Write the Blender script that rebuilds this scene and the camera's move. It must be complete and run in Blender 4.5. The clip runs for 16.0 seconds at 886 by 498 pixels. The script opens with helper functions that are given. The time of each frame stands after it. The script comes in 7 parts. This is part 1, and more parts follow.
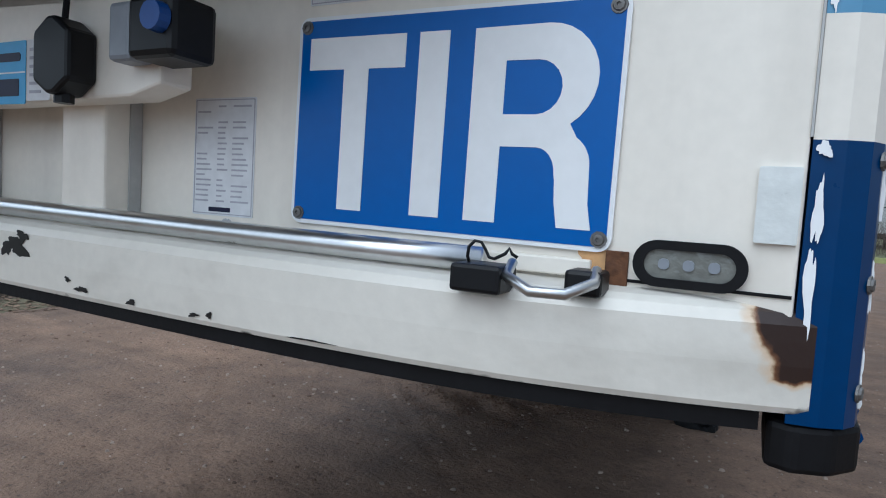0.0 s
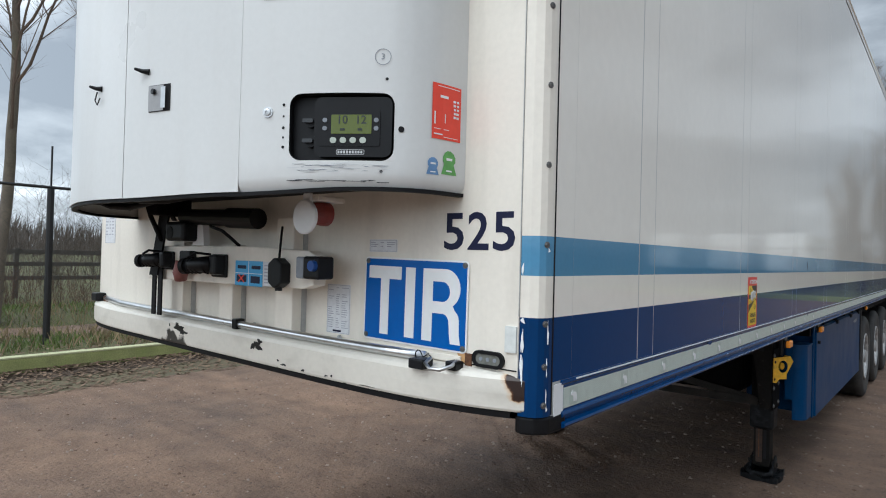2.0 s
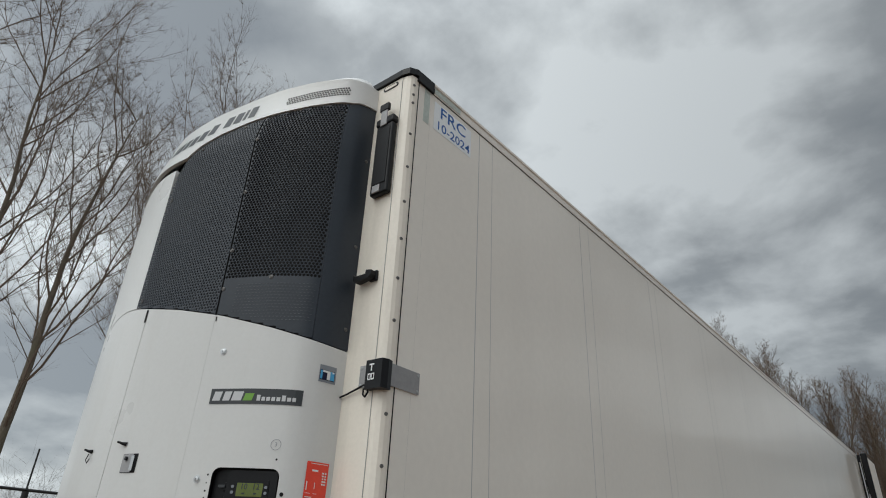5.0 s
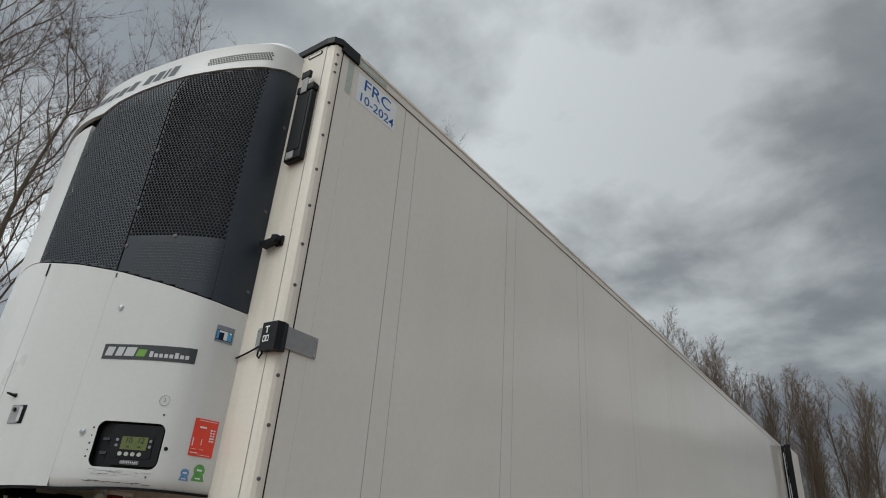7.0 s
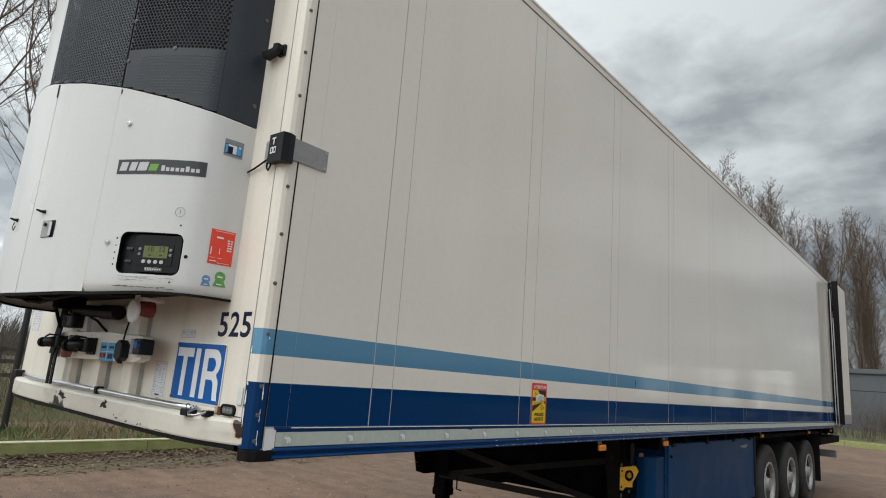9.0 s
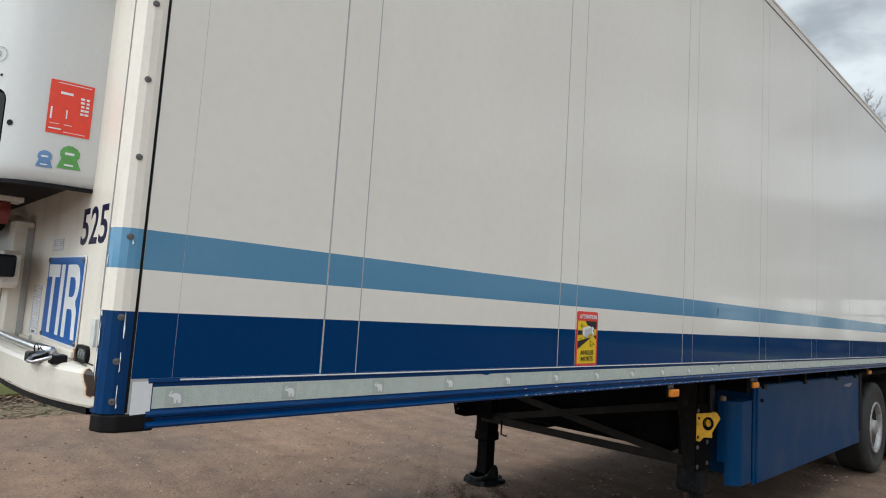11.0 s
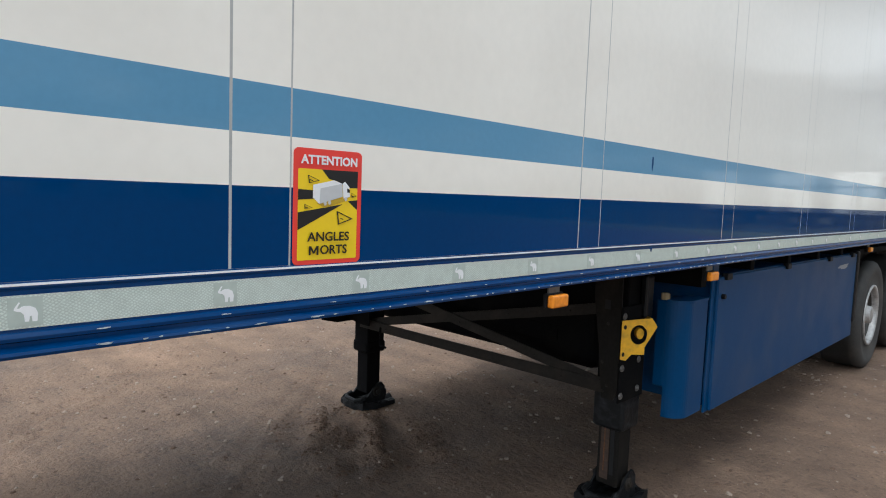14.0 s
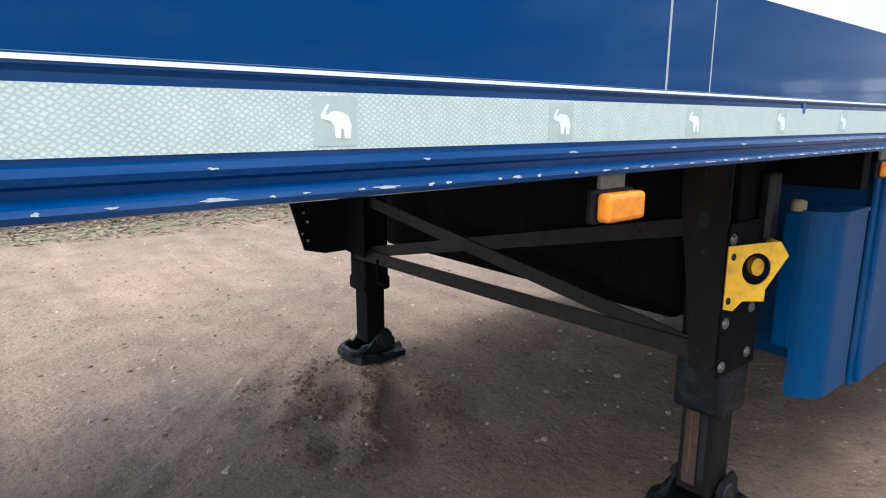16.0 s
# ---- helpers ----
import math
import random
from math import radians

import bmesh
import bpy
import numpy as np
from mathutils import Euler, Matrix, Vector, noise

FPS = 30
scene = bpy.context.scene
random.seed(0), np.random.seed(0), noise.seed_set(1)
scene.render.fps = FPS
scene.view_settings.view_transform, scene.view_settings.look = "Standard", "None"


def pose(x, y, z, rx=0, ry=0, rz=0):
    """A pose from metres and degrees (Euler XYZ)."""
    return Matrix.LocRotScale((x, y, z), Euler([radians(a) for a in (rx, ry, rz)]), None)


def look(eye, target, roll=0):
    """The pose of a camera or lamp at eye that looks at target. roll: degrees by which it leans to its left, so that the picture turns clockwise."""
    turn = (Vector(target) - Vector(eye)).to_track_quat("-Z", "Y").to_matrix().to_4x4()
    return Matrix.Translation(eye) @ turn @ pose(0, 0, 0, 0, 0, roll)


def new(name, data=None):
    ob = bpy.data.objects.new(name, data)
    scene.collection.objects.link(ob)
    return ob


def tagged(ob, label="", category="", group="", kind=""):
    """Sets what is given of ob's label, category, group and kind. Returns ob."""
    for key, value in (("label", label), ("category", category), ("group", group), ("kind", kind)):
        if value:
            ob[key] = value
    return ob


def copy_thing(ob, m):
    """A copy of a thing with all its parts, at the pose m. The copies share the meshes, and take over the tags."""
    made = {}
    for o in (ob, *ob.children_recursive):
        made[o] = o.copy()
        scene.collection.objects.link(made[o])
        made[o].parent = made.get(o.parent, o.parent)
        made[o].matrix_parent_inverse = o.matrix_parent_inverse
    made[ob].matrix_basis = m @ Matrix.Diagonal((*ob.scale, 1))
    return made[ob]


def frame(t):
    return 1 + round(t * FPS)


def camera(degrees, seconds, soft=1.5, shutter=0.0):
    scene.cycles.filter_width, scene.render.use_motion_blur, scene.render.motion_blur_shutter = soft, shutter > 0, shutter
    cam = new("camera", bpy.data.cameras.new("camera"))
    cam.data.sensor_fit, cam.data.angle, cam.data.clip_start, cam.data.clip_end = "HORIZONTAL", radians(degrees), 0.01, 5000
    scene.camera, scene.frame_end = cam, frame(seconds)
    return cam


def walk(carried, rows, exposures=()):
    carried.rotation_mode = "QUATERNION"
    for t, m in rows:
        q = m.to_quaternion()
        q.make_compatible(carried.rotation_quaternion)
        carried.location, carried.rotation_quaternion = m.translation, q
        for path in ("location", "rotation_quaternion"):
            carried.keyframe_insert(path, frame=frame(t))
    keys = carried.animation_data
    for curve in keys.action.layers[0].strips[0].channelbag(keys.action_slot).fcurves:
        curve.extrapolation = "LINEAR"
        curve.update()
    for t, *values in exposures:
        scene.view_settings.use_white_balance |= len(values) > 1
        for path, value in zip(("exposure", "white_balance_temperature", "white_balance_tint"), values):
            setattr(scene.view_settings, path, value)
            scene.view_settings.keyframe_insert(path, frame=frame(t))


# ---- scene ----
cam = camera(71.0, 16.0, soft=1.05)
PATH = [
    (0, (-0.096, -0.621, 1.443), (-0.991, 1.162, 1.3), 3.5),
    (0.5, (0.133, -0.745, 1.506), (-0.967, 0.921, 1.375), 3.1),
    (0.7, (0.227, -0.828, 1.541), (-0.885, 0.827, 1.379), 2.7),
    (1, (0.324, -0.967, 1.594), (-0.811, 0.674, 1.453), 1.9),
    (1.5, (0.546, -1.212, 1.649), (-0.68, 0.368, 1.647), 1.3),
    (2, (0.79, -1.343, 1.667), (-0.481, 0.2, 1.691), 1.5),
    (2.5, (1.018, -1.465, 1.702), (-0.287, 0.045, 1.842), 1.1),
    (3, (1.202, -1.637, 1.713), (-0.121, -0.17, 2.027), 1.2),
    (3.5, (1.319, -1.875, 1.74), (0.102, -0.43, 2.395), 1.3),
    (3.7, (1.394, -1.863, 1.745), (0.191, -0.478, 2.542), 1.5),
    (5.8, (2.004, -1.722, 1.768), (0.867, -0.36, 2.691), 3.6),
    (6, (2.038, -1.695, 1.758), (0.902, -0.334, 2.684), 4.0),
    (6.5, (2.023, -1.643, 1.711), (0.966, -0.237, 2.662), 3.8),
    (7, (2.045, -1.639, 1.711), (0.967, -0.195, 2.579), 4.4),
    (7.5, (2.039, -1.617, 1.684), (0.941, -0.138, 2.464), 4.5),
    (8, (2.055, -1.594, 1.65), (0.898, -0.08, 2.256), 4.4),
    (8.5, (2.096, -1.525, 1.608), (0.874, -0.019, 2.099), 4.5),
    (9, (2.096, -1.419, 1.581), (0.828, 0.072, 1.991), 4.4),
    (9.5, (1.964, -1.218, 1.571), (0.66, 0.267, 1.881), 4.3),
    (9.6, (1.925, -1.177, 1.583), (0.615, 0.309, 1.855), 4.4),
    (9.7, (1.907, -1.147, 1.58), (0.587, 0.334, 1.841), 4.3),
    (11.8, (1.503, 0.013, 1.57), (0.015, 1.347, 1.654), 3.5),
    (12, (1.483, 0.113, 1.569), (-0.008, 1.446, 1.603), 3.5),
    (12.3, (1.459, 0.259, 1.538), (-0.059, 1.561, 1.538), 3.0),
    (12.5, (1.42, 0.413, 1.55), (-0.116, 1.693, 1.514), 2.8),
    (13, (1.36, 0.719, 1.564), (-0.167, 2.007, 1.457), 2.8),
    (13.5, (1.263, 0.979, 1.514), (-0.142, 2.399, 1.428), 2.4),
    (14, (1.164, 1.295, 1.513), (-0.244, 2.705, 1.341), 2.1),
    (14.5, (1.116, 1.559, 1.474), (-0.314, 2.938, 1.241), 1.6),
    (15, (1.039, 1.852, 1.461), (-0.401, 3.205, 1.15), 0.8),
    (15.5, (0.849, 2.042, 1.375), (-0.624, 3.331, 0.963), 0.6),
    (16, (0.539, 2.211, 1.305), (-0.965, 3.465, 0.898), 0.2),
]
EXPOSURES = [(0, 0.13, 5450, 5), (0.5, 0.36, 5650, 5), (1.0, 0.50, 5800, 5), (1.5, 0.32, 5750, 5), (2.0, 0.28, 5900, 5), (2.5, 0.32, 5900, 5), (3.0, 0.25, 6100, 5), (3.5, 0.06, 6100, 5),
             (6, -0.31, 6500, 5), (7, -0.33, 6400, 5), (8, -0.12, 6450, 5), (9, 0.12, 6450, 5), (9.5, 0.24, 6350, 5), (12, 0.58, 6150, 5), (12.5, 0.66, 6100, 5), (13, 0.76, 6100, 5), (14.5, 0.93, 6050, 5), (15, 1.08, 5800, 5),
             (15.5, 1.40, 5800, 5), (16, 1.76, 5750, 5)]
walk(cam, [(t, look(eye, target, roll)) for t, eye, target, roll in PATH], EXPOSURES)


# ---------------------------------------------------------------- light
def make_world():
    w = bpy.data.worlds.new("overcast_sky")
    scene.world = w
    w.use_nodes = True
    nt = w.node_tree
    nt.nodes.clear()
    N, L = nt.nodes.new, nt.links.new
    out, bg = N("ShaderNodeOutputWorld"), N("ShaderNodeBackground")
    sky = N("ShaderNodeTexSky")
    sky.sky_type, sky.sun_disc = "NISHITA", False
    sky.sun_elevation, sky.sun_rotation = radians(49), radians(184)
    sky.air_density, sky.dust_density = 1.0, 3.0
    tc, sep = N("ShaderNodeTexCoord"), N("ShaderNodeSeparateXYZ")
    L(tc.outputs["Generated"], sep.inputs[0])
    up = N("ShaderNodeMath"); up.operation = "MAXIMUM"; up.inputs[1].default_value = 0.0
    L(sep.outputs["Z"], up.inputs[0])
    den = N("ShaderNodeMath"); den.operation = "ADD"; den.inputs[1].default_value = 0.22
    L(up.outputs[0], den.inputs[0])
    dx, dy = N("ShaderNodeMath"), N("ShaderNodeMath")
    for d, ax in ((dx, "X"), (dy, "Y")):
        d.operation = "DIVIDE"
        L(sep.outputs[ax], d.inputs[0]); L(den.outputs[0], d.inputs[1])
    com = N("ShaderNodeCombineXYZ")
    L(dx.outputs[0], com.inputs[0]); L(dy.outputs[0], com.inputs[1])
    com.inputs[2].default_value = 4.7
    big, small = N("ShaderNodeTexNoise"), N("ShaderNodeTexNoise")
    for n, sc, det, ro in ((big, 0.85, 4.0, 0.5), (small, 2.4, 8.0, 0.54)):
        n.inputs["Scale"].default_value, n.inputs["Detail"].default_value = sc, det
        n.inputs["Roughness"].default_value, n.inputs["Distortion"].default_value = ro, 0.15
        L(com.outputs[0], n.inputs["Vector"])
    mixn = N("ShaderNodeMix"); mixn.inputs[0].default_value = 0.42
    L(big.outputs["Fac"], mixn.inputs[2]); L(small.outputs["Fac"], mixn.inputs[3])
    ramp = N("ShaderNodeValToRGB")
    e = ramp.color_ramp.elements
    e[0].position, e[0].color = 0.415, (0.275, 0.292, 0.318, 1)
    e[1].position, e[1].color = 0.585, (0.86, 0.88, 0.905, 1)
    m = e.new(0.5); m.color = (0.44, 0.455, 0.475, 1)
    L(mixn.outputs[0], ramp.inputs["Fac"])
    # thin bright haze towards the horizon
    hz = N("ShaderNodeMapRange")
    hz.inputs["From Min"].default_value, hz.inputs["From Max"].default_value = 0.0, 0.15
    hz.inputs["To Min"].default_value, hz.inputs["To Max"].default_value = 0.65, 0.0
    L(up.outputs[0], hz.inputs["Value"])
    haze = N("ShaderNodeMix"); haze.data_type = "RGBA"
    L(hz.outputs[0], haze.inputs["Factor"]); L(ramp.outputs[0], haze.inputs["A"])
    haze.inputs["B"].default_value = (0.50, 0.52, 0.545, 1)
    scale = N("ShaderNodeMix"); scale.data_type, scale.blend_type = "RGBA", "MULTIPLY"
    scale.inputs["Factor"].default_value = 1.0
    scale.inputs["B"].default_value = (SKY, SKY, SKY, 1)
    # an overcast sky is brightest overhead
    zen = N("ShaderNodeMapRange"); zen.interpolation_type = "SMOOTHSTEP"
    zen.inputs["From Min"].default_value, zen.inputs["From Max"].default_value = 0.70, 1.0
    zen.inputs["To Min"].default_value, zen.inputs["To Max"].default_value = 1.0, 3.6
    L(up.outputs[0], zen.inputs["Value"])
    dome = N("ShaderNodeMix"); dome.data_type, dome.blend_type = "RGBA", "MULTIPLY"
    dome.inputs["Factor"].default_value = 1.0
    L(haze.outputs["Result"], dome.inputs["A"]); L(zen.outputs[0], dome.inputs["B"])
    # and brighter on the side of the veiled sun
    side = N("ShaderNodeVectorMath"); side.operation = "DOT_PRODUCT"
    side.inputs[1].default_value = (-0.40, -0.92, 0.0)
    L(tc.outputs["Generated"], side.inputs[0])
    lit = N("ShaderNodeMath"); lit.operation = "MULTIPLY_ADD"
    lit.inputs[1].default_value, lit.inputs[2].default_value = 0.64, 1.13
    L(side.outputs["Value"], lit.inputs[0])
    veil = N("ShaderNodeMix"); veil.data_type, veil.blend_type = "RGBA", "MULTIPLY"
    veil.inputs["Factor"].default_value = 1.0
    L(dome.outputs["Result"], veil.inputs["A"]); L(lit.outputs[0], veil.inputs["B"])
    L(veil.outputs["Result"], scale.inputs["A"])
    thin = N("ShaderNodeMix"); thin.data_type, thin.blend_type = "RGBA", "ADD"
    thin.inputs["Factor"].default_value = 0.012
    L(scale.outputs["Result"], thin.inputs["A"]); L(sky.outputs[0], thin.inputs["B"])
    L(thin.outputs["Result"], bg.inputs["Color"])
    bg.inputs["Strength"].default_value = 1.0
    L(bg.outputs[0], out.inputs[0])


SKY = 1.05
make_world()
sun = new("sun", bpy.data.lights.new("sun", "SUN"))
sun.data.energy, sun.data.angle, sun.data.color = 1.2, radians(50), (1.0, 0.97, 0.93)
sun.matrix_world = look((0, 0, 30), (0.05 * 30, 0.66 * 30, 30 - 0.75 * 30))


# ---------------------------------------------------------------- materials
def material(name, color, rough=0.5, metal=0.0, vary=0.12, scale=6.0, grain=60.0, bump=0.0, bump_scale=80.0,
             stain=None, stain_amount=0.0, stain_scale=(3.0, 3.0, 3.0), rough_vary=0.1, coat=0.0, island=0.0, spec=0.5):
    m = bpy.data.materials.new(name)
    m.use_nodes = True
    nt = m.node_tree
    b = nt.nodes["Principled BSDF"]
    N, L = nt.nodes.new, nt.links.new
    tc = N("ShaderNodeTexCoord")
    n1, n2 = N("ShaderNodeTexNoise"), N("ShaderNodeTexNoise")
    for n, sc, det in ((n1, scale, 6), (n2, grain, 4)):
        n.inputs["Scale"].default_value, n.inputs["Detail"].default_value = sc, det
        L(tc.outputs["Object"], n.inputs["Vector"])
    add = N("ShaderNodeMath"); add.operation = "ADD"
    L(n1.outputs["Fac"], add.inputs[0]); L(n2.outputs["Fac"], add.inputs[1])
    last = add
    if island:
        geo = N("ShaderNodeNewGeometry")
        isl = N("ShaderNodeMath"); isl.operation = "MULTIPLY_ADD"
        isl.inputs[1].default_value = island
        L(geo.outputs["Random Per Island"], isl.inputs[0]); L(add.outputs[0], isl.inputs[2])
        last = isl
    mr = N("ShaderNodeMapRange")
    mr.inputs["From Min"].default_value, mr.inputs["From Max"].default_value = 0.6, 1.4 + island
    mr.inputs["To Min"].default_value, mr.inputs["To Max"].default_value = 1 - vary, 1 + vary
    L(last.outputs[0], mr.inputs["Value"])
    mul = N("ShaderNodeMix"); mul.data_type, mul.blend_type = "RGBA", "MULTIPLY"
    mul.inputs["Factor"].default_value = 1.0
    mul.inputs["A"].default_value = (*color, 1)
    L(mr.outputs[0], mul.inputs["B"])
    col = mul.outputs["Result"]
    if stain:
        mp = N("ShaderNodeMapping"); mp.inputs["Scale"].default_value = stain_scale
        L(tc.outputs["Object"], mp.inputs["Vector"])
        ns = N("ShaderNodeTexNoise")
        ns.inputs["Scale"].default_value, ns.inputs["Detail"].default_value = 1.0, 8
        L(mp.outputs[0], ns.inputs["Vector"])
        sr = N("ShaderNodeMapRange")
        sr.inputs["From Min"].default_value, sr.inputs["From Max"].default_value = 0.5, 0.78
        sr.inputs["To Max"].default_value = stain_amount
        L(ns.outputs["Fac"], sr.inputs["Value"])
        mx = N("ShaderNodeMix"); mx.data_type = "RGBA"
        mx.inputs["B"].default_value = (*stain, 1)
        L(sr.outputs[0], mx.inputs["Factor"]); L(col, mx.inputs["A"])
        col = mx.outputs["Result"]
    L(col, b.inputs["Base Color"])
    rr = N("ShaderNodeMapRange")
    rr.inputs["From Min"].default_value, rr.inputs["From Max"].default_value = 0.3, 0.7
    rr.inputs["To Min"].default_value = max(0.02, rough * (1 - rough_vary))
    rr.inputs["To Max"].default_value = min(1.0, rough * (1 + rough_vary))
    L(n1.outputs["Fac"], rr.inputs["Value"]); L(rr.outputs[0], b.inputs["Roughness"])
    b.inputs["Metallic"].default_value = metal
    b.inputs["Coat Weight"].default_value = coat
    b.inputs["Coat Roughness"].default_value = 0.05
    b.inputs["Specular IOR Level"].default_value = spec
    if bump:
        nb = N("ShaderNodeTexNoise")
        nb.inputs["Scale"].default_value, nb.inputs["Detail"].default_value = bump_scale, 5
        L(tc.outputs["Object"], nb.inputs["Vector"])
        bp = N("ShaderNodeBump")
        bp.inputs["Strength"].default_value, bp.inputs["Distance"].default_value = 1.0, bump
        L(nb.outputs["Fac"], bp.inputs["Height"]); L(bp.outputs[0], b.inputs["Normal"])
    return m


GRIME = (0.22, 0.19, 0.15)
M_panel = material("white_gelcoat_panel", (0.87, 0.835, 0.765), 0.05, vary=0.03, scale=1.2, grain=25, bump=0.00012, bump_scale=1.6,
                   stain=(0.5, 0.46, 0.4), stain_amount=0.08, stain_scale=(2.2, 2.2, 0.6))
M_light = material("light_blue_paint", (0.10, 0.27, 0.44), 0.06, vary=0.05, scale=1.5, bump=0.00012, bump_scale=1.6)
M_dark = material("dark_blue_paint", (0.0008, 0.039, 0.142), 0.05, spec=0.10, vary=0.08, scale=1.5, bump=0.00012, bump_scale=1.6)
M_front = material("cream_front_paint", (0.80, 0.75, 0.665), 0.34, vary=0.05, scale=2.5, bump=0.0006, bump_scale=4,
                   stain=GRIME, stain_amount=0.24, stain_scale=(9, 9, 1.3))
M_bumper = material("scuffed_cream_bumper_paint", (0.69, 0.655, 0.585), 0.38, vary=0.06, scale=4, bump=0.0008, bump_scale=30,
                    stain=GRIME, stain_amount=0.4, stain_scale=(5, 5, 12))
M_rail = material("blue_rail_paint", (0.0003, 0.036, 0.136), 0.2, spec=0.25, vary=0.12, scale=5, stain=(0.25, 0.33, 0.42), stain_amount=0.10, stain_scale=(30, 3, 60))
M_cornerblue = material("blue_corner_paint", (0.0004, 0.033, 0.12), 0.3, spec=0.2, vary=0.1, scale=8)
M_strap = material("dull_grey_strap", (0.33, 0.33, 0.335), 0.5, metal=0.2, vary=0.12, scale=20)
M_railblue = material("blue_steel_paint", (0.0004, 0.041, 0.124), 0.42, spec=0.12, vary=0.12, scale=3, stain=GRIME, stain_amount=0.10, stain_scale=(4, 4, 3))
# Sealant grey, also used for the painted shade line beside the posts.
M_joint_and_shade = material("joint_sealant_and_post_shade", (0.43, 0.43, 0.42), 0.6, vary=0.15)
M_black = material("black_rubber", (0.005, 0.005, 0.006), 0.6, spec=0.2, vary=0.3, scale=20, bump=0.0006)
M_blackp = material("black_plastic", (0.006, 0.0065, 0.008), 0.4, spec=0.25, vary=0.25, scale=12)
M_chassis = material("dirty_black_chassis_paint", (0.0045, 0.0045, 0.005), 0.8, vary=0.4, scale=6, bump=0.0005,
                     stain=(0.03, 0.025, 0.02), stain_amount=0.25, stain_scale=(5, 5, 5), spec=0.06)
M_brace = material("dusty_brown_black_steel", (0.018, 0.0155, 0.0135), 0.65, spec=0.2, vary=0.4, scale=7,
                   stain=(0.06, 0.045, 0.033), stain_amount=0.4, stain_scale=(6, 6, 6))
M_mount = material("dusty_black_plate", (0.008, 0.007, 0.0062), 0.7, spec=0.15, vary=0.5, scale=7, stain=(0.05, 0.038, 0.028), stain_amount=0.35, stain_scale=(9, 9, 4))
M_rust = material("flaking_rust", (0.10, 0.042, 0.018), 0.85, vary=0.55, scale=25, grain=140, bump=0.003, bump_scale=90)
M_rusthalo = material("rust_bleed", (0.55, 0.32, 0.14), 0.6, vary=0.35, scale=40)
M_dull = material("dull_dark_zinc", (0.16, 0.155, 0.15), 0.5, metal=0.6, vary=0.3, scale=40)
M_foot = material("scuffed_black_foot", (0.0055, 0.006, 0.007), 0.55, spec=0.2, vary=0.5, scale=18, bump=0.003, bump_scale=45, stain=(0.07, 0.075, 0.085), stain_amount=0.32, stain_scale=(22, 22, 30))
M_worn = material("brown_worn_steel", (0.040, 0.022, 0.014), 0.7, vary=0.5, scale=30)
M_steel = material("galvanised_steel", (0.55, 0.56, 0.57), 0.34, metal=1.0, vary=0.1, scale=30)
M_rim = material("dusty_silver_rim", (0.40, 0.395, 0.39), 0.5, metal=0.5, vary=0.3, scale=12, stain=(0.06, 0.05, 0.04), stain_amount=0.7, stain_scale=(9, 9, 9))
M_disc = material("dark_wheel_disc", (0.05, 0.046, 0.042), 0.6, metal=0.2, vary=0.4, scale=14)
M_alu = material("brushed_aluminium_tube", (0.66, 0.67, 0.68), 0.3, metal=1.0, vary=0.08, scale=15)
M_unit = material("white_unit_cover_paint", (0.655, 0.66, 0.65), 0.3, vary=0.03, scale=2, bump=0.0006, bump_scale=3,
                  stain=(0.45, 0.42, 0.37), stain_amount=0.14, stain_scale=(12, 12, 0.9))
M_slate = material("slate_grille_plastic", (0.023, 0.030, 0.041), 0.42, spec=0.4, vary=0.15, scale=4)
# Near-black that paints the shade inside holes, slots and hollows.
M_void = material("hollow_shade_black", (0.006, 0.006, 0.007), 0.9, vary=0.2)
M_tirblue = material("sign_blue", (0.001, 0.10, 0.40), 0.32, spec=0.3, vary=0.06, scale=6)
M_white = material("white_film", (0.80, 0.81, 0.82), 0.35, vary=0.04, scale=8)
M_film = material("cool_white_film", (0.88, 0.92, 0.95), 0.35, vary=0.04, scale=8)
M_ink2 = material("black_print", (0.008, 0.008, 0.009), 0.35, vary=0.1)
M_ochre = material("ochre_print", (0.55, 0.36, 0.02), 0.35, vary=0.1)
M_navy = material("navy_film", (0.006, 0.008, 0.038), 0.4, spec=0.3, vary=0.1)
M_tape = material("retroreflective_tape", (0.56, 0.63, 0.58), 0.35, vary=0.12, scale=40, grain=300, bump=0.0006, bump_scale=500)


def honeycomb(m):
    """Fine diamond cells pressed into the reflective film."""
    nt = m.node_tree
    b = nt.nodes["Principled BSDF"]
    N, L = nt.nodes.new, nt.links.new
    tc, mp = N("ShaderNodeTexCoord"), N("ShaderNodeMapping")
    mp.inputs["Rotation"].default_value = (radians(40), 0, 0)
    mp.inputs["Scale"].default_value = (0.0, 170.0, 250.0)
    L(tc.outputs["Object"], mp.inputs["Vector"])
    vo = N("ShaderNodeTexVoronoi")
    vo.feature = "DISTANCE_TO_EDGE"
    vo.inputs["Scale"].default_value, vo.inputs["Randomness"].default_value = 1.0, 0.35
    L(mp.outputs[0], vo.inputs["Vector"])
    mr = N("ShaderNodeMapRange")
    mr.inputs["From Min"].default_value, mr.inputs["From Max"].default_value = 0.04, 0.3
    mr.inputs["To Min"].default_value, mr.inputs["To Max"].default_value = 0.78, 1.08
    L(vo.outputs["Distance"], mr.inputs["Value"])
    mul = N("ShaderNodeMix"); mul.data_type, mul.blend_type = "RGBA", "MULTIPLY"
    mul.inputs["Factor"].default_value = 1.0
    L(b.inputs["Base Color"].links[0].from_socket, mul.inputs["A"]); L(mr.outputs[0], mul.inputs["B"])
    L(mul.outputs["Result"], b.inputs["Base Color"])


